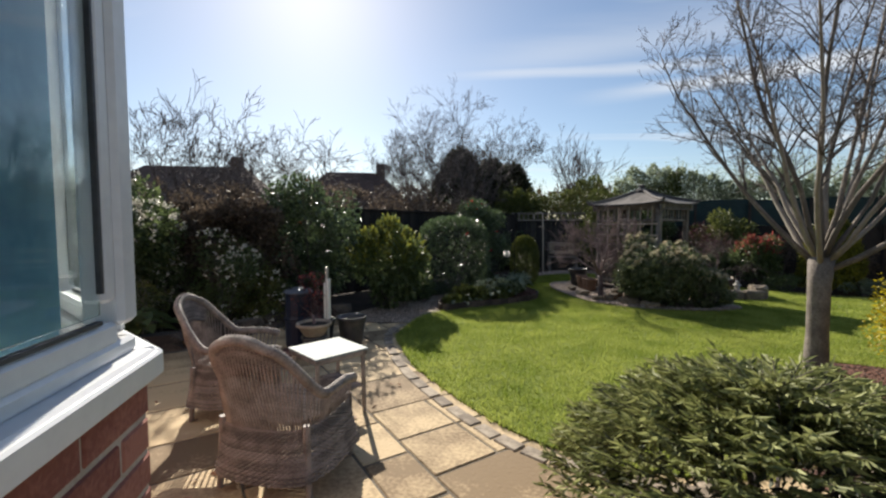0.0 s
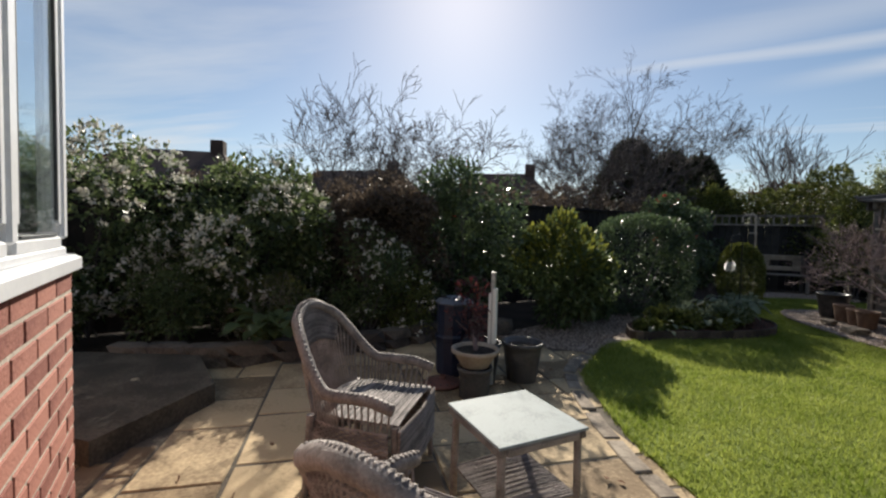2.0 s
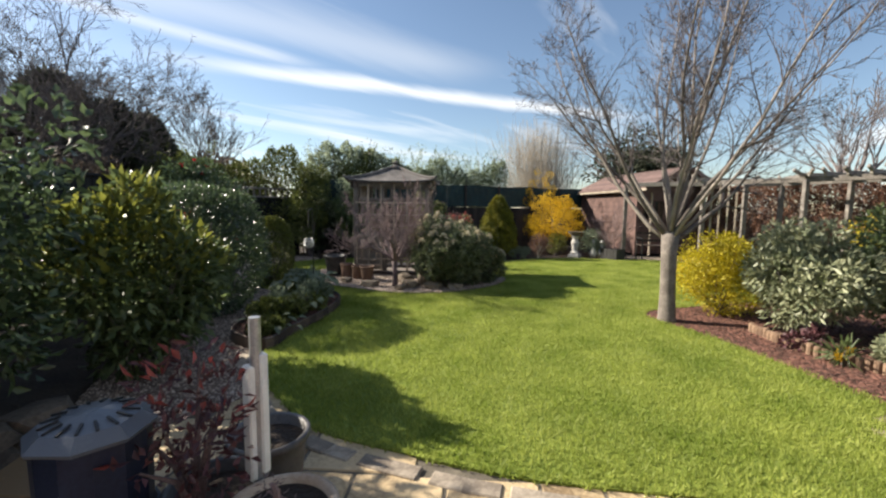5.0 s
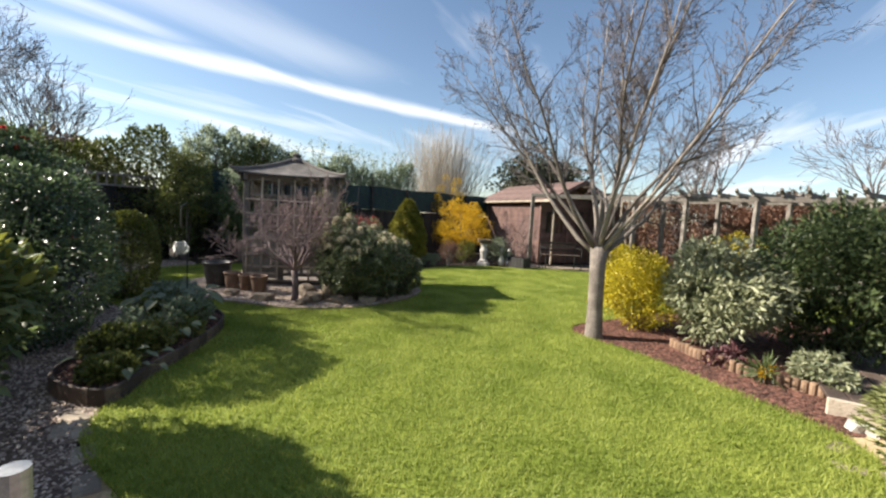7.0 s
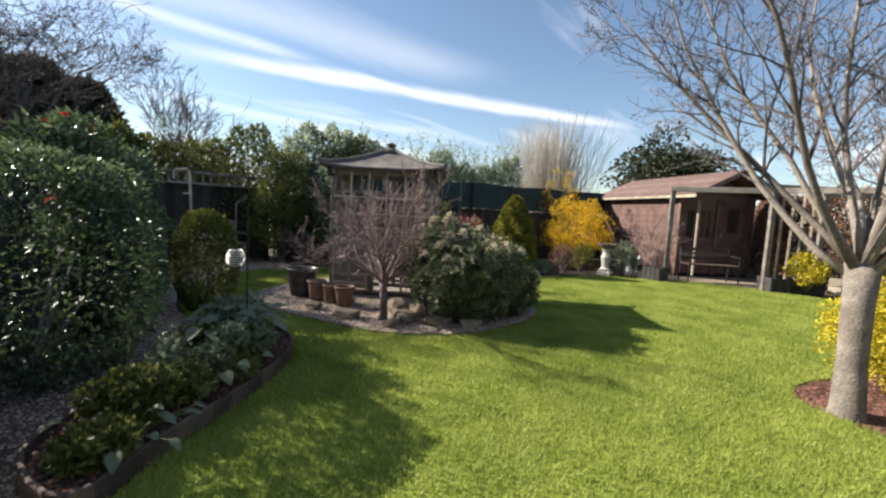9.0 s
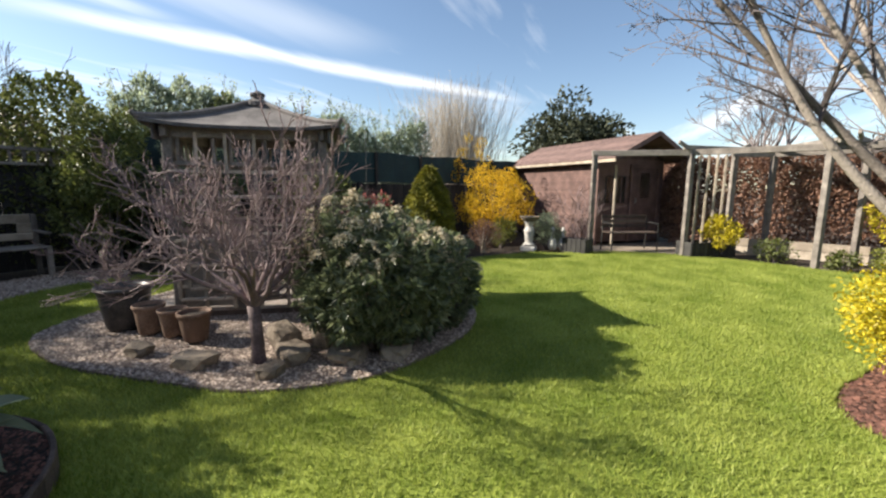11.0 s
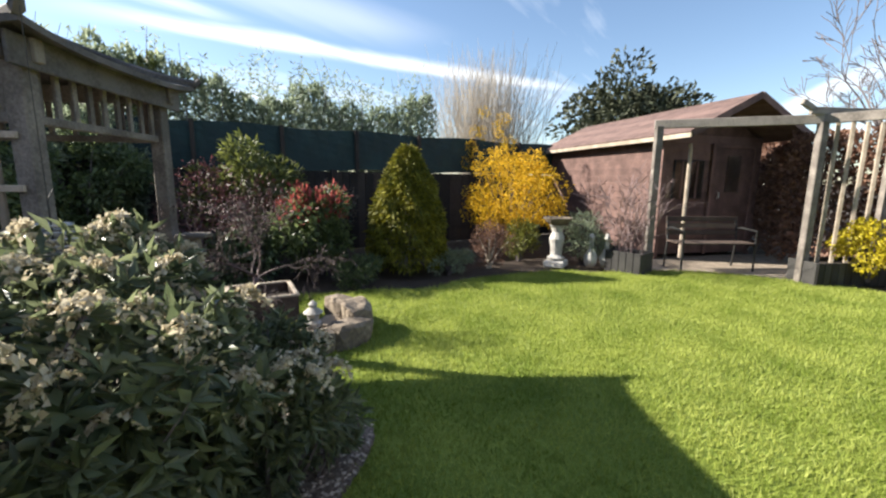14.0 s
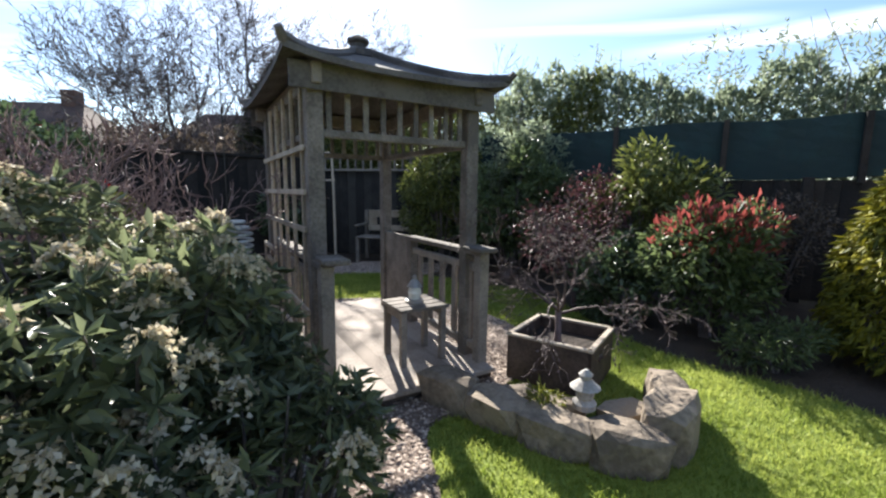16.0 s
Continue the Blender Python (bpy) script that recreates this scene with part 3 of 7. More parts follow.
def pebbles(name, pts, z, size, rng, mat, parent, label, flat=0.6):
    """Many small stones or chips in one mesh."""
    n = len(pts)
    oct_v = np.array([(1, 0, 0), (0, 1, 0), (-1, 0, 0), (0, -1, 0), (0, 0, 1), (0, 0, -1.0)])
    oct_f = np.array([(0, 1, 4), (1, 2, 4), (2, 3, 4), (3, 0, 4)])
    a = rng.uniform(0, 6.28, n)
    s = size * rng.uniform(0.5, 1.4, n)
    v = oct_v[None] * np.stack([s, s * rng.uniform(0.5, 0.9, n), s * flat], 1)[:, None, :]
    v = v + rng.normal(0, 0.15, v.shape) * s[:, None, None]
    x = v[..., 0] * np.cos(a)[:, None] - v[..., 1] * np.sin(a)[:, None] + pts[:, 0][:, None]
    y = v[..., 0] * np.sin(a)[:, None] + v[..., 1] * np.cos(a)[:, None] + pts[:, 1][:, None]
    w = np.stack([x, y, v[..., 2] + z + s[:, None] * flat * 0.3], 2).reshape(-1, 3)
    t = (oct_f[None] + (np.arange(n) * 6)[:, None, None]).reshape(-1, 3)
    ob = part(name, fast_mesh(name, w, t), mat, parent)
    return tagged(ob, label, "", "", "stuff")


# ---- ground, lawn, beds ----
LAWN = smooth_outline([(-0.42, 5.6), (-0.53, 5.0), (-0.40, 4.44), (-0.21, 3.86), (0.03, 3.38), (0.31, 2.9), (0.62, 2.5), (1.0, 2.24), (1.44, 2.09), (1.95, 2.12), (2.3, 2.42),
                       (2.6, 2.76), (3.13, 3.31), (3.5, 3.88), (3.75, 4.03), (4.0, 3.99), (4.31, 3.82), (4.6, 3.58), (5.3, 3.1), (5.9, 2.3), (6.3, 0.8), (6.4, -1.0), (8.6, -1.2),
                       (9.0, 0.24), (9.27, 1.75), (9.8, 2.71), (10.15, 3.9), (10.2, 5.0), (9.75, 5.8), (9.35, 6.3), (9.15, 6.85), (8.1, 7.62), (7.42, 7.85), (7.1, 8.3), (6.65, 8.7),
                       (6.3, 9.3), (5.9, 10.6), (4.4, 11.6), (3.1, 11.5), (2.24, 10.7), (1.7, 9.6), (1.6, 8.8), (1.86, 8.1), (1.80, 7.65), (1.55, 7.3), (1.01, 6.95), (0.46, 6.7), (0.0, 6.45), (-0.3, 6.1)])
ISLAND = smooth_outline([(2.40, 9.06), (2.42, 8.5), (2.51, 7.93), (2.6, 7.44), (2.85, 7.04), (3.27, 6.69), (4.09, 6.47), (4.71, 6.55), (4.98, 6.75), (4.92, 7.3), (4.85, 7.77), (5.2, 8.1),
                         (5.6, 9.0), (5.1, 9.9), (4.3, 10.2), (3.4, 10.1), (2.64, 9.79)])
HOSTA_BED = smooth_outline([(0.03, 6.50), (0.46, 6.72), (1.01, 6.97), (1.55, 7.33), (1.80, 7.68), (1.84, 8.1), (1.58, 8.75), (1.17, 8.11), (0.63, 7.57), (0.27, 7.32), (-0.02, 7.0)])
PATH_OUT = smooth_outline([(-1.5, 6.0), (-0.46, 5.75), (-0.3, 6.15), (0.0, 6.5), (0.0, 7.0), (0.27, 7.32), (0.63, 7.57), (1.17, 8.11), (1.58, 8.75), (1.65, 9.6), (2.2, 10.75), (3.1, 11.55),
                           (4.5, 11.7), (4.7, 12.6), (3.4, 12.7), (2.24, 11.3), (1.43, 9.9), (0.6, 8.9), (-0.05, 8.2), (-0.6, 7.6)])
BARK_BED = smooth_outline([(1.98, 2.1), (2.6, 2.74), (3.13, 3.29), (3.5, 3.86), (3.75, 4.01), (4.0, 3.97), (4.31, 3.8), (4.6, 3.56), (5.3, 3.08), (5.9, 2.28), (6.3, 0.8), (5.4, 0.6), (3.9, 1.3), (2.6, 1.7)])


def slab_object(name, poly, z0, z1, mat, label, cat, kind="structure"):
    return tagged(part(name, Build().prism(poly, z0, z1), mat), label, cat, "", kind)


big = Build()
R = [0, 3, 6, 10, 16, 30, 60, 120, 300, 900]
ring = [[(4 + r * math.cos(2 * math.pi * k / 48), 6 + r * math.sin(2 * math.pi * k / 48), -0.02) for k in range(48)] for r in R[1:]]
big.add([(4, 6, -0.02)] + [p for q in ring for p in q],
        [(0, 1 + k, 1 + (k + 1) % 48) for k in range(48)] +
        [(1 + i * 48 + k, 1 + (i + 1) * 48 + k, 1 + (i + 1) * 48 + (k + 1) % 48, 1 + i * 48 + (k + 1) % 48) for i in range(len(ring) - 1) for k in range(48)])
ground = tagged(part("ground", big, M["soil"]), "dark brown garden soil between the planting", "ground", "", "structure")
lawn = slab_object("lawn", LAWN, -0.02, 0.012, M["lawn"], "sunlit green mown lawn with a curved cut edge", "lawn")
slab_object("gravel_island", ISLAND, 0.0, 0.032, M["gravelbed"], "raised bed of pale gravel in the lawn", "gravel bed")
slab_object("gravel_path", PATH_OUT, -0.02, 0.006, M["gravelbed"], "brown gravel path along the shady border", "path")
slab_object("planting_bed", HOSTA_BED, -0.02, 0.09, M["soil"], "small dark soil bed beside the lawn", "flower bed")
slab_object("bark_bed", BARK_BED, -0.02, 0.008, M["chip"], "reddish bark mulch bed under the tree", "flower bed")

rng = np.random.default_rng(5)
# blades of grass, denser where one walks
def blades(poly, holes, n, rng, h=0.035):
    p = scatter(poly, n, rng)
    for q in holes:
        p = p[~inside_np(q, p[:, 0], p[:, 1])]
    n = len(p)
    a = rng.uniform(0, 6.28, n); hh = h * rng.uniform(0.5, 1.35, n); w = 0.0036 * rng.uniform(0.7, 1.5, n)
    lean = rng.normal(0, 0.5, (n, 2)) * hh[:, None]
    b0 = np.stack([p[:, 0] - np.cos(a) * w, p[:, 1] - np.sin(a) * w, np.full(n, 0.008)], 1)
    b1 = np.stack([p[:, 0] + np.cos(a) * w, p[:, 1] + np.sin(a) * w, np.full(n, 0.008)], 1)
    t = np.stack([p[:, 0] + lean[:, 0], p[:, 1] + lean[:, 1], 0.012 + hh], 1)
    v = np.stack([b0, b1, t], 1).reshape(-1, 3)
    return fast_mesh("grass", v, np.arange(3 * n).reshape(-1, 3))
tagged(part("grass", blades(LAWN, [ISLAND], 520000, rng, 0.029), M["blade"]), "short bright green grass blades on the lawn", "grass", "", "stuff")

gr = thing("gravel", pose(0, 0, 0), "loose pale and brown gravel stones", "gravel", "", "stuff")
pebbles("island_stones", scatter(ISLAND, 30000, rng), 0.032, 0.011, rng, M["gravel"], gr, "pale gravel stones")
pebbles("path_stones", scatter(PATH_OUT, 22000, rng), 0.006, 0.011, rng, M["gravel"], gr, "brown gravel stones")
mu = thing("bark_mulch", pose(0, 0, 0), "reddish brown bark chippings", "mulch", "", "stuff")
pebbles("chips", scatter(BARK_BED, 16000, rng), 0.01, 0.018, rng, M["chip"], mu, "bark chippings", 0.35)
pebbles("bed_chips", scatter(HOSTA_BED, 5000, rng), 0.09, 0.014, rng, M["chip"], mu, "brown leaf litter", 0.4)
cut = Build()
for (x1, y1), (x2, y2) in zip(LAWN, LAWN[1:] + LAWN[:1]):
    k = max(1, int(math.hypot(x2 - x1, y2 - y1) / 0.02))
    for i in range(k):
        f = (i + rng.random()) / k
        px, py = x1 + (x2 - x1) * f + rng.normal(0, 0.012), y1 + (y2 - y1) * f + rng.normal(0, 0.012)
        for j in range(3):
            a = rng.uniform(0, 6.28); h = rng.uniform(0.03, 0.065)
            dxy = rng.normal(0, 0.02, 2)
            cut.add([(px - 0.004 * math.cos(a), py - 0.004 * math.sin(a), 0), (px + 0.004 * math.cos(a), py + 0.004 * math.sin(a), 0), (px + dxy[0], py + dxy[1], h)], [(0, 1, 2)])
tagged(part("grass_edge", cut, M["blade"]), "longer grass tufts along the lawn edge", "grass", "", "stuff")


# ---- house: bay with white windows over red brick ----
HOUSE = [(0.2, -2.3), (-0.53, 0.74), (-2.40, 2.2), (-4.6, 2.2)]
SILL, HEAD = 1.08, 2.42
house = thing("house", pose(0, 0, 0), "red brick house bay with white plastic windows", "house", "", "structure")
for (x1, y1), (x2, y2) in zip(HOUSE, HOUSE[1:]):
    d = Vector((x2 - x1, y2 - y1, 0)); L = d.length; a = math.degrees(math.atan2(d.y, d.x))
    m = pose((x1 + x2) / 2, (y1 + y2) / 2, 0, 0, 0, a)
    part("brick_backing", Build().box(m @ pose(0, 0.104, SILL / 2 - 0.02), L, 0.2, SILL, 0.002), M["brickmortar"], house)
    part("window_sill", Build().box(m @ pose(0, 0.078, SILL + 0.02), L + 0.01, 0.2, 0.04, 0.01), M["upvc"], house, "white plastic window sill")
    part("sill_nose", Build().box(m @ pose(0, -0.02, SILL + 0.008), L + 0.015, 0.02, 0.05, 0.006), M["upvc"], house)
    part("fascia", Build().box(m @ pose(0, 0.02, HEAD + 0.14), L + 0.14, 0.28, 0.16, 0.01), M["upvc"], house, "white fascia board")
    part("gutter", Build().tube([m @ Vector((-L / 2 - 0.1, -0.17, HEAD + 0.17)), m @ Vector((L / 2 + 0.1, -0.17, HEAD + 0.17))], 0.05, 10), M["upvc"], house, "white gutter")
roofb = Build()
roofb.add([(0.3, -2.4, HEAD + 0.22), (-0.42, 0.85, HEAD + 0.22), (-2.4, 2.4, HEAD + 0.22), (-4.6, 2.4, HEAD + 0.22), (-4.6, -3, HEAD + 1.5), (-2.4, -3, HEAD + 1.5)],
          [(0, 1, 5), (1, 2, 5), (2, 3, 4), (2, 4, 5)])
part("roof", roofb, M["tile"], house)
part("inner_sill", Build().box(pose(-3.0, -0.9, 0.55), 3.6, 3.2, 0.04), M["inner"], house)
part("inner_wall", Build().box(pose(-2.2, -2.4, 1.3), 5.0, 0.1, 2.6), M["inner"], house)
part("inner_wall", Build().box(pose(-4.65, -0.4, 1.3), 0.1, 5.2, 2.6), M["inner"], house)
part("inner_ceiling", Build().box(pose(-2.75, -1.1, HEAD + 0.1), 3.6, 3.4, 0.03), M["inner"], house)
for (x1, y1), (x2, y2), bars in ((HOUSE[0], HOUSE[1], [0.0, 0.4, 0.7, 1.0]), (HOUSE[1], HOUSE[2], [0, 0.25, 0.5, 0.75, 1.0]), (HOUSE[2], HOUSE[3], [0, 0.33, 0.67, 1.0])):
    d = Vector((x2 - x1, y2 - y1, 0)); L = d.length; a = math.degrees(math.atan2(d.y, d.x))
    m = pose(x1, y1, 0, 0, 0, a)
    win = part("window", Build().box(m @ pose(L / 2, 0.05, SILL + 0.055), L, 0.07, 0.034, 0.008).box(m @ pose(L / 2, 0.05, HEAD + 0.03), L, 0.07, 0.07, 0.008), M["upvc"], house)
    for k, f in enumerate(bars):
        part("window_frame", Build().box(m @ pose(min(max(L * f, 0.03), L - 0.03), 0.048, (SILL + HEAD) / 2 + 0.05), 0.06, 0.075, HEAD - SILL - 0.1, 0.01), M["upvc"], win)
        if k:
            x0, x9 = L * bars[k - 1] + (0.06 if k == 1 else 0.03), L * f - (0.06 if f == 1.0 else 0.03)
            w, c = x9 - x0, (x0 + x9) / 2
            sash = Build()
            for dz in (SILL + 0.1, HEAD - 0.03):
                sash.box(m @ pose(c, 0.04, dz - 0.01), w, 0.045, 0.045, 0.008)
            for xx in (x0 + 0.022, x9 - 0.022):
                sash.box(m @ pose(xx, 0.04, (SILL + HEAD) / 2 + 0.05), 0.04, 0.045, HEAD - SILL - 0.2, 0.008)
            part("sash", sash, M["upvc"], win)
            seal = Build()
            for xx in (x0 + 0.045, x9 - 0.045):
                seal.box(m @ pose(xx, 0.024, (SILL + HEAD) / 2 + 0.05), 0.008, 0.012, HEAD - SILL - 0.24, 0.001)
            seal.box(m @ pose(c, 0.024, SILL + 0.118), w - 0.1, 0.012, 0.008, 0.001)
            part("seal", seal, M["gasket"], win)
            pane = part("pane", Build().box(m @ pose(c, 0.03, (SILL + HEAD) / 2 + 0.05), w - 0.08, 0.006, HEAD - SILL - 0.16, 0.001), M["glass"], win)
            pane.visible_shadow = False
part("blind", Build().box(pose(-0.63, 0.58, 1.75, 0, 0, 13.5), 0.01, 0.2, 1.28, 0.002), M["blind"], house, "blue roller blind inside the window")


# ---- boundaries ----
def fence_run(name, p, q, h, mat, label, gap=0.15, post=1.8, z0=0.0):
    """A close-boarded fence: posts, a rail and boards."""
    ob = thing(name, pose(0, 0, 0), label, "fence", "", "structure")
    d = Vector((q[0] - p[0], q[1] - p[1], 0)); L = d.length; a = math.degrees(math.atan2(d.y, d.x))
    m = pose(p[0], p[1], 0, 0, 0, a)
    me = Build().box(pose(0, 0, h / 2 + z0), gap * 1.06, 0.018, h, 0.003).mesh("board")
    for i in range(int(L / gap)):
        part("board", me, mat, ob, m=m @ pose((i + 0.5) * gap, 0.012 * (i % 2), 0, 0, 0, 0))
    me = Build().box(pose(0, 0.07, h / 2), 0.1, 0.1, h + 0.06, 0.006).mesh("post")
    for i in range(int(L / post) + 1):
        part("post", me, mat, ob, m=m @ pose(min(i * post, L), 0, 0))
    part("rail", Build().box(m @ pose(L / 2, -0.03, h - 0.02 + z0), L, 0.05, 0.04, 0.005), mat, ob)
    return ob


fence_run("fence_left", (-6.5, 3.2), (2.3, 13.3), 1.75, M["fence"], "dark stained boundary fence behind the shrubs")
back = fence_run("fence_back", (13.6, 8.0), (5.0, 13.0), 1.38, M["fence"], "dark brown back fence with green netting above it")
d = Vector((5.0 - 13.6, 13.0 - 8.0, 0)); L = d.length; a = math.degrees(math.atan2(d.y, d.x))
mb = pose(13.6, 8.0, 0, 0, 0, a)
net = Build()
nx, nz = 60, 6
for i in range(nx + 1):
    for k in range(nz + 1):
        net.v.append(tuple(mb @ Vector((L * i / nx, 0.03 + 0.015 * math.sin(i * 1.9 + k) * (k / nz), 1.4 + 0.68 * k / nz + 0.02 * math.sin(i * 0.5)))))
net.f = [(i * (nz + 1) + k, (i + 1) * (nz + 1) + k, (i + 1) * (nz + 1) + k + 1, i * (nz + 1) + k + 1) for i in range(nx) for k in range(nz)]
nt = part("netting", net, M["netting"], back, "dark green windbreak netting")
nt.modifiers.new("thick", "SOLIDIFY").thickness = 0.004
part("wire", Build().tube([mb @ Vector((0, -0.06, 1.42)), mb @ Vector((L, -0.06, 1.42))], 0.008, 6), M["steel"], back, "pale wire")
for i in range(9):
    part("net_post", Build().box(mb @ pose(L * i / 8, 0.07, 1.72), 0.06, 0.06, 0.75, 0.004), M["fence"], back)

# arbour at the end of the path: dark wall, trellis top, posts, bench
arb = thing("garden_arbour", pose(3.65, 13.35, 0, 0, 0, -8), "dark timber arbour with a trellis top at the path end", "arbour")
for i in range(16):
    part("board", Build().box(pose(-1.2 + i * 0.16, 0.2, 0.78), 0.155, 0.02, 1.56, 0.003), M["blackplanter"], arb)
for x in (-1.3, 1.3):
    part("post", Build().box(pose(x, 0.1, 0.9), 0.1, 0.1, 1.85, 0.006), M["fence"], arb)
part("top_rail", Build().box(pose(0, 0.1, 1.80), 2.9, 0.07, 0.05, 0.005), M["greywood"], arb)
part("lower_rail", Build().box(pose(0, 0.1, 1.58), 2.7, 0.06, 0.04, 0.005), M["greywood"], arb)
for i in range(17):
    part("slat", Build().box(pose(-1.2 + i * 0.15, 0.1, 1.69), 0.035, 0.02, 0.2, 0.003), M["greywood"], arb)

hk = thing("garden_hook", pose(2.97, 12.4, 0, 0, 0, 0), "pale metal hooked pole beside the arbour", "hook")
part("pole", Build().tube([(0.03, 0, -0.03), (0.02, 0, 1.2), (0.0, 0, 1.74), (-0.05, 0, 1.79), (-0.22, 0, 1.76), (-0.25, 0, 1.7), (-0.25, 0, 1.6)], 0.02, 8), M["palewood"], hk)
part("step", Build().box(pose(-0.03, 0, 1.36), 0.16, 0.03, 0.03, 0.006), M["palewood"], hk)

ben = thing("garden_bench", pose(3.72, 12.95, 0, 0, 0, -8), "grey weathered wooden garden bench", "bench")
for k in range(4):
    part("seat_slat", Build().box(pose(0, -0.28 + k * 0.11, 0.42), 0.85, 0.09, 0.025, 0.004), M["greywood"], ben)
for z, hh in ((0.55, 0.1), (0.80, 0.13)):
    part("back_board", Build().box(pose(0, 0.17 + 0.2 * (z - 0.55), z, 12), 0.85, 0.024, hh, 0.006), M["palewood"], ben)
for x in (-0.32, 0.32):
    part("back_board", Build().box(pose(x, 0.195, 0.67, 12), 0.2, 0.024, 0.14, 0.006), M["palewood"], ben)
for x in (-0.4, 0.4):
    part("leg", Build().box(pose(x, -0.28, 0.21), 0.06, 0.06, 0.44, 0.005), M["greywood"], ben)
    part("leg", Build().box(pose(x, 0.17, 0.43), 0.06, 0.06, 0.87, 0.005), M["greywood"], ben)
    part("armrest", Build().box(pose(x, -0.08, 0.62), 0.07, 0.52, 0.03, 0.006), M["greywood"], ben)


# ---- gazebo ----
GC, GA = (4.26, 8.83), 33.0
gz = thing("gazebo", pose(GC[0], GC[1], 0.04, 0, 0, GA), "weathered timber gazebo with an upswept hipped roof", "gazebo")
HW, HD, EAVE = 0.49, 0.68, 1.735
for i in range(9):
    part("deck_board", Build().box(pose(-HW - 0.02 + (i + 0.5) * (2 * HW + 0.04) / 9, 0, 0.06), 0.123, 2 * HD + 0.6, 0.028, 0.004), M["deck"], gz)
part("deck_frame", Build().box(pose(0, 0, 0.02), 2 * HW + 0.06, 2 * HD + 0.5, 0.05, 0.004), M["boxwood"], gz)
for sx in (-1, 1):
    for sy in (-1, 1):
        part("post", Build().box(pose(sx * HW, sy * HD, EAVE / 2 + 0.03), 0.085, 0.085, EAVE, 0.006), M["greywood"], gz)
for sy in (-1, 1):
    part("valance", Build().box(pose(0, sy * (HD + 0.07), EAVE - 0.015), 2 * HW + 0.26, 0.018, 0.13, 0.004), M["gazroof"], gz)
    part("beam", Build().box(pose(0, sy * HD, EAVE), 2 * HW + 0.2, 0.05, 0.1, 0.005), M["greywood"], gz)
    part("beam", Build().box(pose(0, sy * HD, EAVE - 0.28), 2 * HW - 0.085, 0.035, 0.04, 0.004), M["greywood"], gz)
    for k in range(9):
        part("fret", Build().box(pose(-HW + 0.08 + k * (2 * HW - 0.16) / 8, sy * HD, EAVE - 0.16), 0.03, 0.02, 0.22, 0.003), M["greywood"], gz)
for sx in (-1, 1):
    part("beam", Build().box(pose(sx * HW, 0, EAVE), 0.05, 2 * HD + 0.2, 0.1, 0.005), M["greywood"], gz)
    part("beam", Build().box(pose(sx * HW, 0, EAVE - 0.28), 0.035, 2 * HD - 0.085, 0.04, 0.004), M["greywood"], gz)
    for k in range(9):
        part("fret", Build().box(pose(sx * HW, -HD + 0.08 + k * (2 * HD - 0.16) / 8, EAVE - 0.16), 0.02, 0.03, 0.22, 0.003), M["greywood"], gz)
    # low seat arm beside the way in
    y0, y1 = -HD - 0.16, 0.13
    part("rail", Build().box(pose(sx * HW, (y0 + y1) / 2, 0.78), 0.08, y1 - y0 + 0.06, 0.035, 0.006), M["greywood"], gz)
    part("rail", Build().box(pose(sx * HW, (y0 + y1) / 2, 0.16), 0.05, y1 - y0, 0.05, 0.006), M["greywood"], gz)
    part("rail", Build().box(pose(sx * HW, (y0 + y1) / 2, 0.68), 0.03, y1 - y0, 0.05, 0.006), M["greywood"], gz)
    for k in range(5):
        part("slat", Build().box(pose(sx * HW, y0 + 0.14 + k * 0.17, 0.42), 0.022, 0.055, 0.5, 0.003), M["greywood"], gz)
    for y in (y0, y1):
        part("half_post", Build().box(pose(sx * HW, y, 0.42), 0.07, 0.07, 0.72, 0.005), M["greywood"], gz)
    part("armrest", Build().box(pose(sx * (HW - 0.03), y0 - 0.02, 0.81), 0.13, 0.2, 0.028, 0.008), M["greywood"], gz)
    part("back_panel", Build().box(pose(sx * HW, HD * 0.6, 0.44), 0.03, HD * 0.75, 0.7, 0.004), M["greywood"], gz)
# trellis on the side towards the patio
for k in range(5):
    part("trellis_upright", Build().box(pose(-HW - 0.035, -HD + 0.12 + k * 0.25, 0.9), 0.02, 0.03, 1.66, 0.003), M["palewood"], gz)
for k, z in enumerate((0.95, 1.15, 1.38, 0.3, 0.5)):
    part("trellis_bar", Build().box(pose(-HW - 0.052, 0, z), 0.016, 2 * HD, 0.03, 0.003), M["palewood"], gz)
for z, hh, y, w in ((0.46, 0.56, 0.42, 0.46), (0.46, 0.36, 0.42, 0.28)):
    for e in (-1, 1):
        part("panel_stile", Build().box(pose(-HW - 0.075, y + e * w / 2, z), 0.02, 0.03, hh, 0.003), M["palewood"], gz)
        part("panel_rail", Build().box(pose(-HW - 0.076, y, z + e * hh / 2), 0.02, w, 0.03, 0.003), M["palewood"], gz)
part("panel_bar", Build().box(pose(-HW - 0.075, 0.42, 0.46), 0.018, 0.025, 0.34, 0.003), M["palewood"], gz)
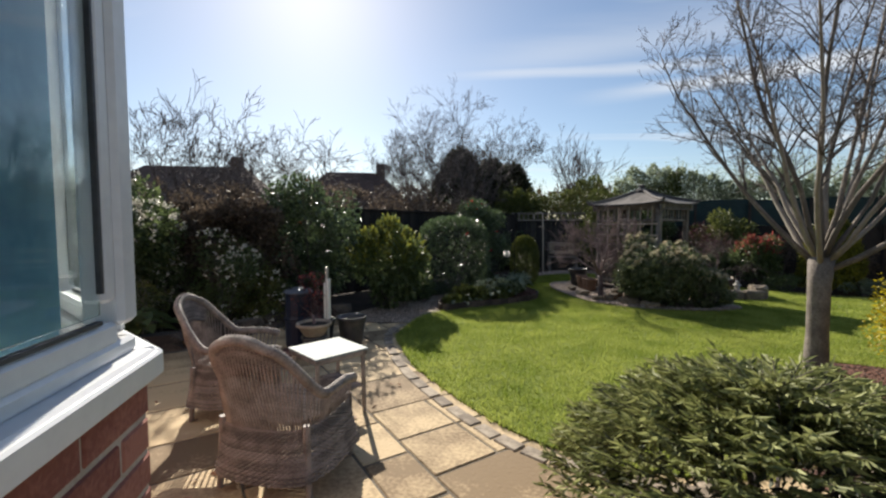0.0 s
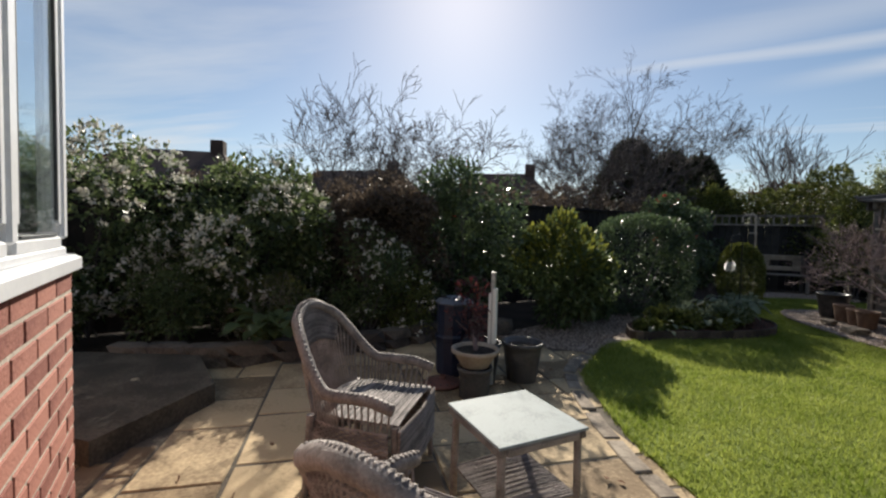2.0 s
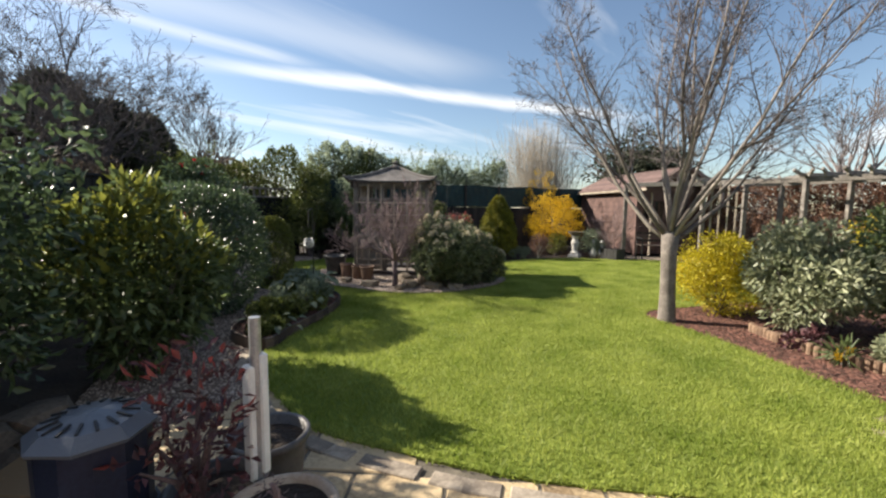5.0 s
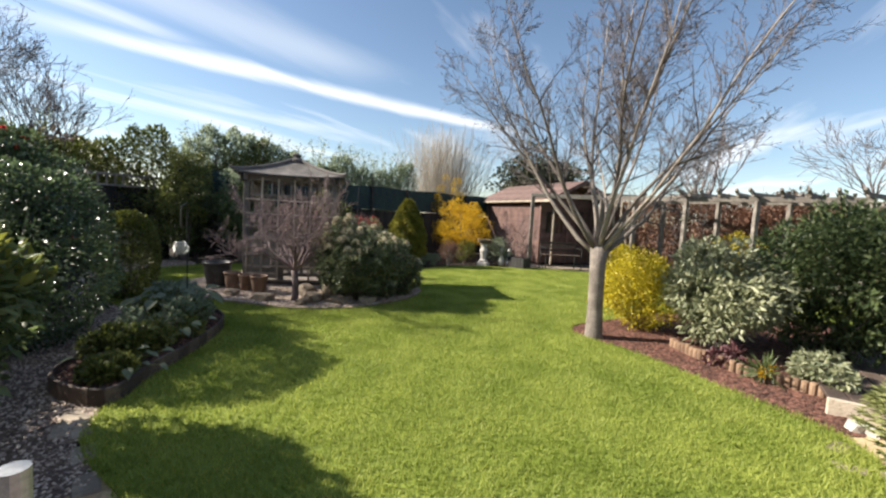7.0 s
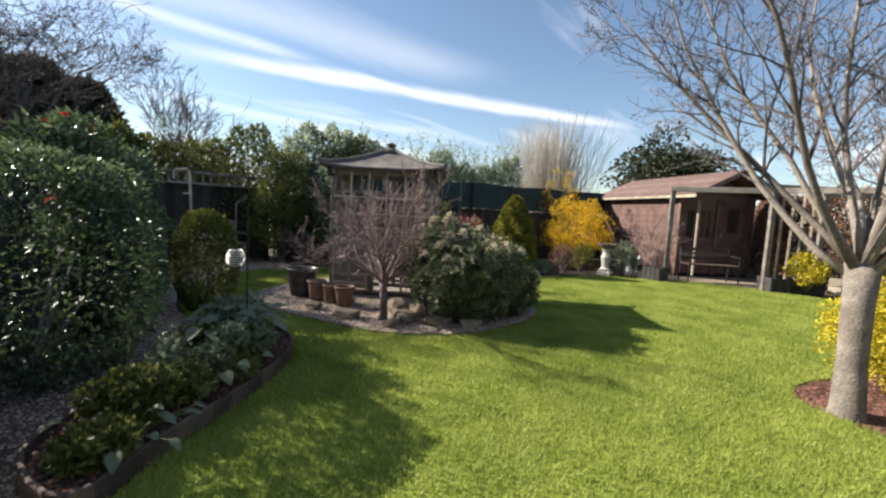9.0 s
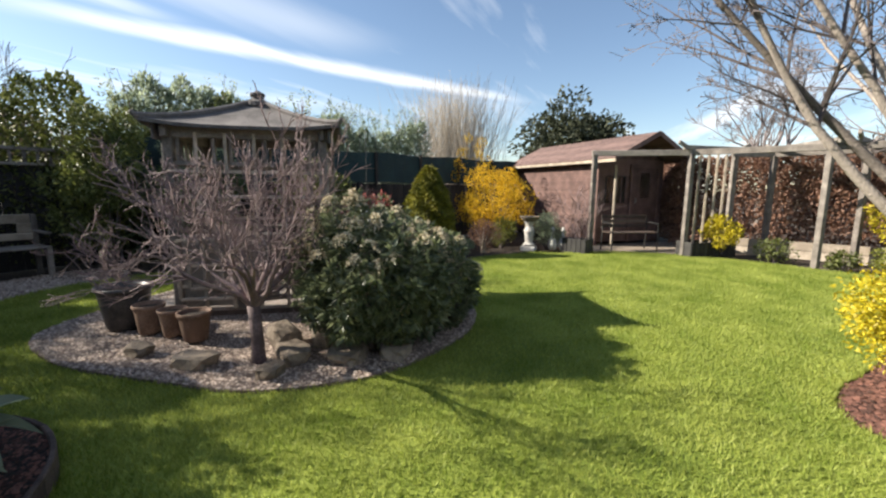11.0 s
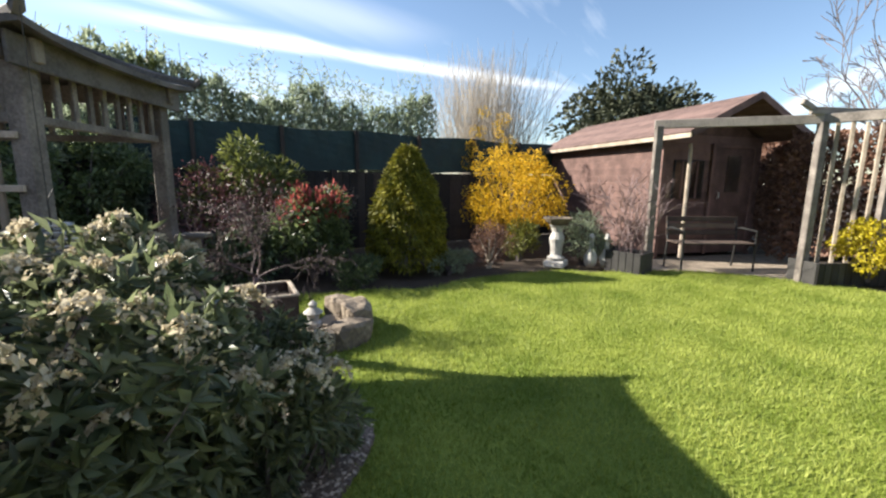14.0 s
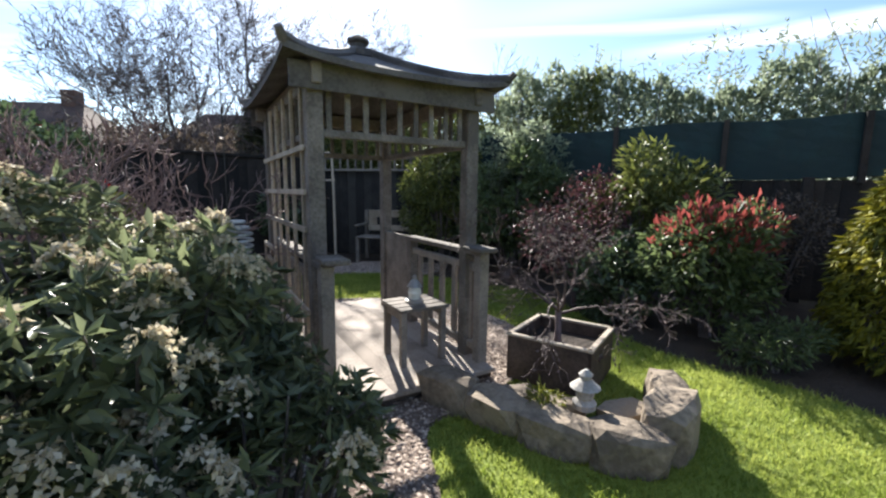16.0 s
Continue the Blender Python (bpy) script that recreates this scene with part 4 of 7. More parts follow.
# roof: curved hips
RO = 0.17
def roof_pt(u, v):
    """u along the side -1..1 at the eave, v from eave 0 to apex 1, for the side facing -y."""
    w, dd = (HW + RO), (HD + RO)
    lift = 0.05 * abs(u) ** 3 * (1 - v) ** 2
    z = EAVE + 0.05 + 0.34 * (v ** 1.35) + lift
    return u * w * (1 - v), -dd * (1 - v), z
for side in range(4):
    rb = Build()
    nu, nv = 12, 8
    for thick in (0.0, 0.03):
        for j in range(nv + 1):
            for i in range(nu + 1):
                x, y, z = roof_pt(-1 + 2 * i / nu, j / nv * 0.97)
                if side % 2:
                    x, y = x / (HW + RO) * (HD + RO), y / (HD + RO) * (HW + RO)
                p = pose(0, 0, 0, 0, 0, 90 * side) @ Vector((x, y, z - thick))
                rb.v.append(tuple(p))
    n0 = (nu + 1) * (nv + 1)
    for j in range(nv):
        for i in range(nu):
            a0 = j * (nu + 1) + i
            rb.f.append((a0, a0 + 1, a0 + nu + 2, a0 + nu + 1)); rb.f.append((n0 + a0, n0 + a0 + nu + 1, n0 + a0 + nu + 2, n0 + a0 + 1))
    rb.f += [(i, n0 + i, n0 + i + 1, i + 1) for i in range(nu)]
    part("roof_panel", rb, M["gazroof"], gz)
    hip = [pose(0, 0, 0, 0, 0, 90 * side) @ Vector((x, y, z + 0.012)) for x, y, z in
           [(lambda q: (q[0] / (HW + RO) * ((HD + RO) if side % 2 else (HW + RO)), q[1] / (HD + RO) * ((HW + RO) if side % 2 else (HD + RO)), q[2]))(roof_pt(1, j / 8 * 0.97)) for j in range(9)]]
    part("hip_ridge", Build().tube([hip[0] + (hip[0] - hip[1]) * 0.25 + Vector((0, 0, 0.035))] + hip, [0.02] + [0.028] * 9, 6), M["gazroof"], gz)
part("finial", Build().lathe(pose(0, 0, EAVE + 0.33), [(0.13, 0), (0.12, 0.04), (0.06, 0.07), (0.055, 0.10), (0.075, 0.11), (0.075, 0.13), (0.05, 0.14), (0.02, 0.16)], 16), M["gazroof"], gz)

tb = thing("side_table", pose(4.70, 8.44, 0.115, 0, 0, 33), "small weathered wooden side table in the gazebo", "table")
for k in range(4):
    part("top_slat", Build().box(pose(0, -0.12 + k * 0.08, 0.36), 0.34, 0.07, 0.02, 0.003), M["greywood"], tb)
for x in (-0.14, 0.14):
    for y in (-0.12, 0.12):
        part("leg", Build().box(pose(x, y, 0.175), 0.04, 0.04, 0.35, 0.004), M["greywood"], tb)
    part("apron", Build().box(pose(x, 0, 0.32), 0.025, 0.22, 0.05, 0.003), M["greywood"], tb)
ln = thing("lantern", pose(4.70, 8.44, 0.487), "small metal and glass garden lantern on the table", "lantern")
part("base", Build().lathe(pose(0, 0, 0), [(0.06, 0), (0.06, 0.015), (0.045, 0.02)], 12), M["steel"], ln)
part("glass", Build().lathe(pose(0, 0, 0.02), [(0.035, 0), (0.045, 0.04), (0.035, 0.08)], 12), M["white"], ln, "frosted glass chimney")
part("cap", Build().lathe(pose(0, 0, 0.1), [(0.05, 0), (0.04, 0.02), (0.015, 0.05), (0.015, 0.07), (0.004, 0.08)], 12), M["steel"], ln)


# ---- shed, pergola ----
SH = pose(11.06, 5.67, 0, 0, 0, 45)
shed = thing("shed", SH, "brown weatherboard shed with a felt roof", "shed")
SW, SD, SE, SR = 2.05, 3.4, 1.98, 2.5
nb = 15
for i in range(nb):
    z = 0.08 + (i + 0.5) * (SE - 0.05) / nb
    part("side_board", Build().box(pose(SD / 2, 0.0, z, -5), SD, 0.02, (SE - 0.05) / nb * 1.06, 0.003), M["shedwall"], shed)
    part("front_board", Build().box(pose(0.0, -SW / 2, z, 0, 5), 0.02, SW, (SE - 0.05) / nb * 1.06, 0.003), M["shedwall"], shed)
part("gable", Build().add([(0.02, -0.05, SE), (0.02, -SW + 0.05, SE), (0.02, -SW / 2, SR - 0.04), (0.0, -0.05, SE), (0.0, -SW + 0.05, SE), (0.0, -SW / 2, SR - 0.04)],
                          [(0, 1, 2), (3, 5, 4), (0, 3, 4, 1), (1, 4, 5, 2), (2, 5, 3, 0)]), M["shedwall"], shed)
part("back_walls", Build().box(pose(SD, -SW / 2, SE / 2), 0.03, SW, SE).box(pose(SD / 2, -SW, SE / 2), SD, 0.03, SE), M["shedwall"], shed)
part("corner_post", Build().box(pose(0, 0.01, SE / 2), 0.08, 0.07, SE, 0.005), M["shedwall"], shed)
slope = math.hypot(SW / 2 + 0.22, SR - SE + 0.05)
ang = math.degrees(math.atan2(SR - SE + 0.08, SW / 2 + 0.2))
for s in (0, 1):
    rows = 6
    for r in range(rows):
        f = (r + 0.5) / rows
        y = 0.22 - f * (SW / 2 + 0.22); z = SE - 0.03 + f * (SR - SE + 0.07)
        if s:
            y = -SW - y
        part("roof_strip", Build().box(pose(SD / 2 - 0.22, y, z + 0.02, -ang if not s else ang), SD + 0.95, slope / rows * 1.12, 0.02, 0.004), M["shedroof"], shed)
    part("bargeboard", Build().box(pose(-0.69, -SW / 2 + (1 if not s else -1) * (SW / 4 + 0.1), (SE + SR) / 2, -ang if not s else ang), 0.025, slope, 0.1, 0.004), M["shedroof"], shed)
part("eaves_board", Build().box(pose(SD / 2 - 0.22, 0.21, SE - 0.06), SD + 0.95, 0.02, 0.07, 0.004), M["palewood"], shed, "pale eaves board")
dr = part("door", Build().box(pose(-0.03, -1.42, 0.95), 0.03, 0.85, 1.75, 0.005), M["shedwall"], shed)
part("door_frame", Build().box(pose(-0.05, -0.97, 0.95), 0.02, 0.06, 1.8, 0.004).box(pose(-0.05, -1.87, 0.95), 0.02, 0.06, 1.8, 0.004).box(pose(-0.05, -1.42, 1.86), 0.02, 0.96, 0.06, 0.004), M["shedwall"], dr)
part("handle", Build().tube([(-0.06, -1.1, 1.0), (-0.1, -1.1, 1.0), (-0.1, -1.1, 1.1), (-0.06, -1.1, 1.1)], 0.008, 6), M["steel"], dr, "steel handle")
wd = part("window", Build().box(pose(-0.03, -0.5, 1.3), 0.04, 0.6, 0.62, 0.005), M["fence"], shed)
for y in (-0.35, -0.5, -0.65):
    part("bar", Build().box(pose(-0.056, y, 1.3), 0.015, 0.03, 0.6, 0.002), M["shedwall"], wd)
part("pane", Build().box(pose(-0.052, -0.5, 1.3), 0.003, 0.55, 0.56, 0.001), M["glass"], wd)
part("door_pane", Build().box(pose(-0.052, -1.42, 1.4), 0.006, 0.3, 0.6, 0.002), M["glass"], dr)
part("downpipe", Build().tube([(-0.2, -0.3, 1.85), (-0.22, -0.3, 1.75), (-0.22, -0.3, 0.05)], 0.03, 8), M["palewood"], shed, "pale plastic downpipe")

def horn(b, m, L):
    """A cross rafter with upswept ends."""
    for s in (-1, 1):
        b.box(m @ pose(s * (L / 2 - 0.03), 0, 0.05, 0, -s * 28), 0.22, 0.05, 0.07, 0.008)
    b.box(m, L - 0.1, 0.05, 0.085, 0.006)

FRONT = [(9.88, 5.72), (10.15, 3.98), (9.5, 2.13), (8.95, 0.92), (8.3, -0.6)]
BACK = [(10.72, 3.15), (10.95, 2.45), (10.2, 1.35), (9.8, 0.1), (9.2, -1.4)]
pg = thing("pergola", pose(0, 0, 0), "long weathered timber pergola beside the lawn", "pergola")
post_me = Build().box(pose(0, 0, 1.0), 0.09, 0.09, 2.02, 0.006).mesh("post")
PH = 1.98
for k, (x, y) in enumerate(FRONT + BACK):
    part("post", post_me, M["greywood"] if k == 0 else M["palewood"], pg, m=pose(x, y, -0.02, 0, 0, 24 + 7 * (k % 3)))
for row in (FRONT, BACK):
    for (x1, y1), (x2, y2) in zip(row, row[1:]):
        d = Vector((x2 - x1, y2 - y1, 0))
        part("beam", Build().box(pose((x1 + x2) / 2, (y1 + y2) / 2, PH + 0.035, 0, 0, math.degrees(math.atan2(d.y, d.x))), d.length + 0.12, 0.055, 0.11, 0.006), M["greywood"], pg)
for (x1, y1), (x2, y2) in [(FRONT[1], BACK[0]), (FRONT[2], BACK[1]), (FRONT[2], BACK[2]), (FRONT[3], BACK[3]), (FRONT[4], BACK[4])]:
    d = Vector((x2 - x1, y2 - y1, 0)); b = Build()
    horn(b, pose((x1 + x2) / 2, (y1 + y2) / 2, PH + 0.13, 0, 0, math.degrees(math.atan2(d.y, d.x))), d.length + 0.5)
    part("rafter", b, M["greywood"], pg)
for (x1, y1), (x2, y2) in ((FRONT[2], FRONT[3]), (FRONT[3], FRONT[4])):
    for f in (0.25, 0.5, 0.75):
        b = Build(); x, y = x1 + (x2 - x1) * f, y1 + (y2 - y1) * f
        horn(b, pose(x + 0.4, y - 0.25, PH + 0.13, 0, 0, -32), 1.2)
        part("rafter", b, M["greywood"], pg)
for k in range(1, 5):
    f = k / 5
    part("upright", Build().box(pose(FRONT[1][0] + (BACK[0][0] - FRONT[1][0]) * f, FRONT[1][1] + (BACK[0][1] - FRONT[1][1]) * f, 1.0), 0.04, 0.04, 2.0, 0.004), M["palewood"], pg)


# ---- planting ----
def whorl_shrub(name, x, y, rx, ry, h, mat, label, shoots, flower_n, seed, fill=3000, z=0.03, low=-0.05, clump=34, leaf=(0.078, 0.025), crest=1.0, size=0.42):
    """An evergreen whose shoots each end in a whorl of leaves; some carry drooping flower sprays."""
    rng = np.random.default_rng(seed)
    ob = thing(name, pose(x, y, z), label, "shrub")
    c, s = clumps(clump, rx, ry, h, rng, low, size)
    mid = np.array([0, 0, h * 0.45])
    p, o = shell(c, s, shoots * 3, rng, 0.06)
    e = np.linalg.norm((p - mid) / np.array([rx, ry, h / 2]), axis=1) + 0.25 * rng.random(len(p))
    p = p[np.argsort(-e)][:shoots]
    axis = unit(unit(p - mid) + np.array([0, 0, 0.55]) + rng.normal(0, 0.25, p.shape))
    b = Build()
    for i in range(0, len(p), 3):
        root = p[i] * np.array([0.12, 0.12, 0]) + np.array([0, 0, -0.02])
        b.tube([root, root * 0.5 + p[i] * 0.5 - np.array([0, 0, 0.06]), p[i] - axis[i] * 0.08, p[i]], [0.011, 0.008, 0.004, 0.003], 4, caps=False)
    tagged(part("branchwork", b, M["twig"], ob), kind="stuff")
    def ring(per, back, tilt):
        at = np.repeat(p - axis * back, per, 0)
        ax = np.repeat(axis, per, 0)
        side = unit(np.cross(ax, rng.normal(0, 1, ax.shape)))
        t = rng.normal(tilt, 0.22, len(at))[:, None]
        return at, ax * np.cos(t) + side * np.sin(t)
    rings = [ring(8, 0.0, 0.95), ring(7, 0.035, 1.35), ring(5, 0.08, 1.7)]
    part("foliage", leaves("foliage", np.concatenate([r[0] for r in rings]), np.concatenate([r[1] for r in rings]), leaf[0], leaf[1], rng, fold=0.2, droop=0.12, spread=0.1), mat, ob)
    q, o = shell(c, s * 0.85, fill, rng)
    part("inner_foliage", leaves("inner_foliage", q, o, leaf[0], leaf[1], rng, spread=0.9), mat, ob)
    if flower_n:
        k = np.argsort(-(p[:, 2] / h * crest + 0.9 * rng.random(len(p))))[:flower_n]
        at, out = [], []
        for i in k:
            for j in range(9):
                a = rng.uniform(0, 6.28)
                r = np.array([math.cos(a), math.sin(a), 0.0]); L = rng.uniform(0.06, 0.11)
                for u in np.linspace(0.15, 1, 13):
                    at.append(p[i] + axis[i] * 0.035 + r * u * L * 0.75 + np.array([0, 0, 0.02 - 0.75 * L * u * u]) + rng.normal(0, 0.004, 3))
                    out.append(r * 0.4 + np.array([0, 0, -0.8]))
        part("blossom", leaves("blossom", np.array(at), unit(np.array(out)), 0.021, 0.016, rng, spread=0.7), M["f_cream"], ob, "drooping cream flower sprays")
    return ob


def clipped(name, x, y, rx, ry, h, mat, label, n, leaf, seed, sq=3.0, wob=0.07, fresh=None):
    """A shrub clipped to a smooth rounded body."""
    rng = np.random.default_rng(seed)
    ob = thing(name, pose(x, y, 0), label, "shrub")
    u = unit(rng.normal(0, 1, (n, 3)))
    k = np.sum(np.abs(u) ** sq, axis=1) ** (-1 / sq)
    lump = np.array([noise.noise(Vector(v) * 2.2 + Vector((seed, 0, 0))) for v in u])
    r = k * (1 + wob * lump) * rng.uniform(0.35, 1.0, n) ** 0.16
    p = u * r[:, None] * np.array([rx, ry, h / 2]) + np.array([0, 0, h / 2])
    ok = p[:, 2] > 0.04
    p, u = p[ok], u[ok]
    part("foliage", leaves("foliage", p, u, leaf[0], leaf[1], rng, spread=0.65), mat, ob)
    if fresh is not None:
        q = p[(p[:, 2] > h * 0.8)][:n // 8]
        part("young_leaves", leaves("young_leaves", q, unit(q - np.array([0, 0, h * 0.4])), leaf[0] * 1.2, leaf[1], rng, spread=0.4), fresh, ob)
    b = Build()
    for i in range(8):
        e = p[i] * 0.75
        b.tube([(0, 0, -0.03), tuple(e * 0.5 + np.array([0, 0, 0.04])), tuple(e)], [0.02, 0.014, 0.005], 5)
    tagged(part("branchwork", b, M["twig"], ob), kind="stuff")
    return ob


def fan_tree(name, x, y, label, seed, fork, trunk_r, limbs, reach):
    """A bare tree: a straight trunk, a fan of long limbs, laterals along each limb and fine twigs."""
    rng = np.random.default_rng(seed)
    ob = thing(name, pose(x, y, 0), label, "tree")
    tk = Build()
    tk.tube([(0, 0, -0.05), (0.005, 0, 0.05), (0.015, 0.01, fork * 0.35), (0.02, 0.02, fork * 0.75), (0.03, 0.02, fork)],
            [trunk_r * 1.5, trunk_r * 1.12, trunk_r * 0.95, trunk_r * 0.98, trunk_r * 1.12], 16)
    part("trunk", tk, M["bark"], ob, smooth=True)
    tw = Build(); buds, budd = [], []
    def run(p, d, length, r0, r1, seg, wig, lift):
        pts, rad, dd = [p], [r0], [d]
        for i in range(seg):
            d = (d + Vector(rng.normal(0, wig, 3)) + Vector((0, 0, lift))).normalized()
            p = p + d * (length / seg)
            pts.append(p); dd.append(d); rad.append(r0 + (r1 - r0) * (i + 1) / seg)
        return pts, rad, dd
    def off(d, a):
        side = Vector(rng.normal(0, 1, 3)); side = (side - d * side.dot(d)).normalized()
        return (d * math.cos(a) + side * math.sin(a) + Vector((0, 0, 0.1))).normalized()
    def spray(pts, rad, dd, length, level):
        """Side shoots all along a stem."""
        for i in range(1, len(pts)):
            for k in range(2 if level else 3):
                if rng.random() < 0.12:
                    continue
                L = length * rng.uniform(0.5, 1.15) * (1 - 0.45 * i / len(pts))
                r = max(0.0022, rad[i] * 0.55)
                q, qr, qd = run(pts[i], off(dd[i], rng.uniform(0.45, 0.95)), L, r, 0.0016, 4 if level == 0 else 3, 0.13, 0.03)
                tw.tube(q, qr, 4 if r > 0.006 else 3, caps=False)
                if level < 2:
                    spray(q, qr, qd, L * 0.5, level + 1)
                else:
                    buds.append(tuple(q[-1])); budd.append(tuple(qd[-1]))
    for k in range(limbs):
        a = 2 * math.pi * (k * 0.618) + rng.uniform(-0.3, 0.3)
        t = 0.12 + 0.88 * ((k + 0.5) / limbs) ** 0.8
        d = Vector((math.cos(a) * math.sin(t), math.sin(a) * math.sin(t), math.cos(t)))
        z0 = fork - 0.16 * (k / limbs)
        L = reach * rng.uniform(0.86, 1.05) * (1 - 0.2 * k / limbs)
        pts, rad, dd = run(Vector((0.03, 0.02, z0)) + d * 0.02, d, L, trunk_r * rng.uniform(0.23, 0.35), 0.005, 9, 0.075, 0.022 + 0.03 * (k / limbs))
        lb = Build(); lb.tube(pts, rad, 8)
        part("limb", lb, M["bark"], ob, smooth=True)
        spray(pts[2:], rad[2:], dd[2:], 0.85, 0)
    tagged(part("twig_mass", tw, M["twig"], ob, "fine dark purplish twigs"), kind="stuff")
    tagged(part("bud_mass", leaves("bud_mass", np.array(buds), np.array(budd), 0.022, 0.009, rng, spread=0.3), M["twig"], ob), kind="stuff")
    return ob


def hedge(name, p, q, h, thick, mat, label, n, leaf, seed, wob=0.12, base=0.05, shoots=0, sprays=0):
    """A long hedge: a lumpy wall of leaves over twiggy stems."""
    rng = np.random.default_rng(seed)
    ob = thing(name, pose(p[0], p[1], 0), label, "hedge")
    d = np.array([q[0] - p[0], q[1] - p[1]]); L = float(np.linalg.norm(d)); d = d / L; s = np.array([-d[1], d[0]])
    t = rng.uniform(0, L, n)
    tall = h * (1 + wob * np.array([1.5 * noise.noise(Vector((a * 0.8, seed * 3.1, 1.0))) + noise.noise(Vector((a * 3.1, seed * 1.7, 4.0))) for a in t]))
    u = rng.uniform(0, 1, n) ** 0.75
    z = base + (tall - base) * u
    side = rng.choice([-1, 1], n)
    bump = np.array([noise.noise(Vector((a * 1.7, b * 1.7, seed))) for a, b in zip(t, z)])
    w = side * thick / 2 * (rng.uniform(0.1, 1, n) ** 0.5) * (1 - 0.75 * np.clip((u - 0.75) / 0.25, 0, 1) ** 2) * (1 + 2 * wob * bump)
    at = np.stack([d[0] * t + s[0] * w, d[1] * t + s[1] * w, np.maximum(z, 0.03)], 1)
    out = np.stack([s[0] * side, s[1] * side, 0.1 + 1.5 * np.clip((u - 0.7) / 0.3, 0, 1)], 1)
    part("foliage", leaves("foliage", at, out, leaf[0], leaf[1], rng, spread=0.8), mat, ob)
    b = Build()
    for k in range(int(L / 0.3)):
        x = (k + rng.random()) * 0.3
        e = d * x + s * rng.normal(0, thick * 0.12)
        b.tube([(e[0], e[1], -0.03), (e[0] + rng.normal(0, .05), e[1] + rng.normal(0, .05), h * 0.5), (e[0] + rng.normal(0, .1), e[1] + rng.normal(0, .1), h * 0.92)], [0.018, 0.012, 0.004], 5)
    if shoots:
        for k in range(int(L * shoots)):
            x = rng.uniform(0, L); e = d * x + s * rng.normal(0, thick * 0.3); hh = h * rng.uniform(0.98, 1.2)
            b.tube([(e[0], e[1], h * 0.7), (e[0] + rng.normal(0, .05), e[1] + rng.normal(0, .05), h * 0.92), (e[0] + rng.normal(0, .14), e[1] + rng.normal(0, .14), hh)], [0.008, 0.006, 0.003], 4)
    tagged(part("branchwork", b, M["twig"], ob), kind="stuff")
    if sprays:
        at, out = [], []
        for k in range(int(L * sprays)):
            x = rng.uniform(0, L); e = d * x + s * rng.normal(0, thick * 0.3); hh = h * rng.uniform(0.95, 1.17); lean = rng.normal(0, 0.22, 2)
            for f in np.linspace(0, 1, 16):
                p = np.array([e[0] + lean[0] * f * f, e[1] + lean[1] * f * f, h * 0.75 + (hh - h * 0.75) * f])
                for g in range(2):
                    at.append(p); out.append((rng.normal(0, 1), rng.normal(0, 1), 0.7))
        tagged(part("shoot_mass", leaves("shoot_mass", np.array(at), unit(np.array(out)), leaf[0] * 0.8, leaf[1] * 0.7, rng, spread=0.3), mat, ob), kind="stuff")
    return ob

def bare_tree(name, x, y, label, seed, height, trunk_r, depth, mat, spread=0.5, up=0.1, fork=0.35, kids=(2, 3), limbs=5, shrink=0.74, wig=0.12, tipsz=None, lean=0.0, z=0.0, minr=0.0016, open_a=0.55, limb_r=0.5):
    """A leafless tree: a trunk that forks into limbs, and a crown of twigs."""
    rng = np.random.default_rng(seed)
    ob = thing(name, pose(x, y, z), label, "tree")
    h0 = height * fork
    tb = Build()
    pts = [Vector((0, 0, -0.05)), Vector((0, 0, 0.06)), Vector((lean * 0.4, 0, h0 * 0.5)), Vector((lean, 0.02, h0))]
    tb.tube(pts, [trunk_r * 1.35, trunk_r * 1.05, trunk_r * 0.9, trunk_r * 0.98], 14)
    part("trunk", tb, M["bark"] if mat is not M["redtwig"] else mat, ob, smooth=True)
    cr = Build(); tips = []
    for k in range(limbs):
        a = 2 * math.pi * (k + rng.uniform(-0.25, 0.25)) / limbs
        t = open_a * rng.uniform(0.5, 1.15)
        d = Vector((math.cos(a) * math.sin(t), math.sin(a) * math.sin(t), math.cos(t)))
        grow(cr, rng, pts[-1] - Vector((0, 0, rng.uniform(0, 0.15) * h0)), d, height * 0.28 * rng.uniform(0.85, 1.1), trunk_r * limb_r * rng.uniform(0.85, 1.2), depth, spread, up, wig, kids, shrink, 0.62, tips, minr)
    part("crown", cr, mat, ob, smooth=True)
    if tipsz and tips:
        at = np.array([tuple(p) for p, d in tips]); dd = np.array([tuple(d) for p, d in tips])
        tagged(part("bud_haze", leaves("bud_haze", at, dd, tipsz, tipsz * 0.4, rng, spread=0.3), mat, ob), kind="stuff")
    return ob

# the tree in the lawn's bark bed
fan_tree("lawn_tree", 3.55, 3.75, "bare tree with smooth grey trunk and upswept branches", 8, 1.08, 0.088, 17, 3.3)
# red-twigged shrub on the gravel
bare_tree("japanese_maple", 2.98, 7.65, "bare upright maple with purplish twigs in gravel", 12, 1.62, 0.046, 6, M["redtwig"], spread=0.62, up=0.09, fork=0.26, limbs=11, kids=(2, 3), shrink=0.76, wig=0.2, tipsz=0.018, z=0.03, minr=0.0026, open_a=0.7, limb_r=0.45)
whorl_shrub("pieris_shrub", 3.78, 7.12, 0.68, 0.68, 1.12, M["l_pieris"], "pieris shrub with cream flower sprays beside the gazebo", 620, 78, 21, fill=4500, clump=36)
whorl_shrub("low_pieris", 4.42, 6.8, 0.4, 0.36, 0.72, M["l_pieris"], "low leafy pieris shoots leaning over the lawn edge", 190, 14, 122, fill=900, z=0.0, clump=16, leaf=(0.065, 0.02))
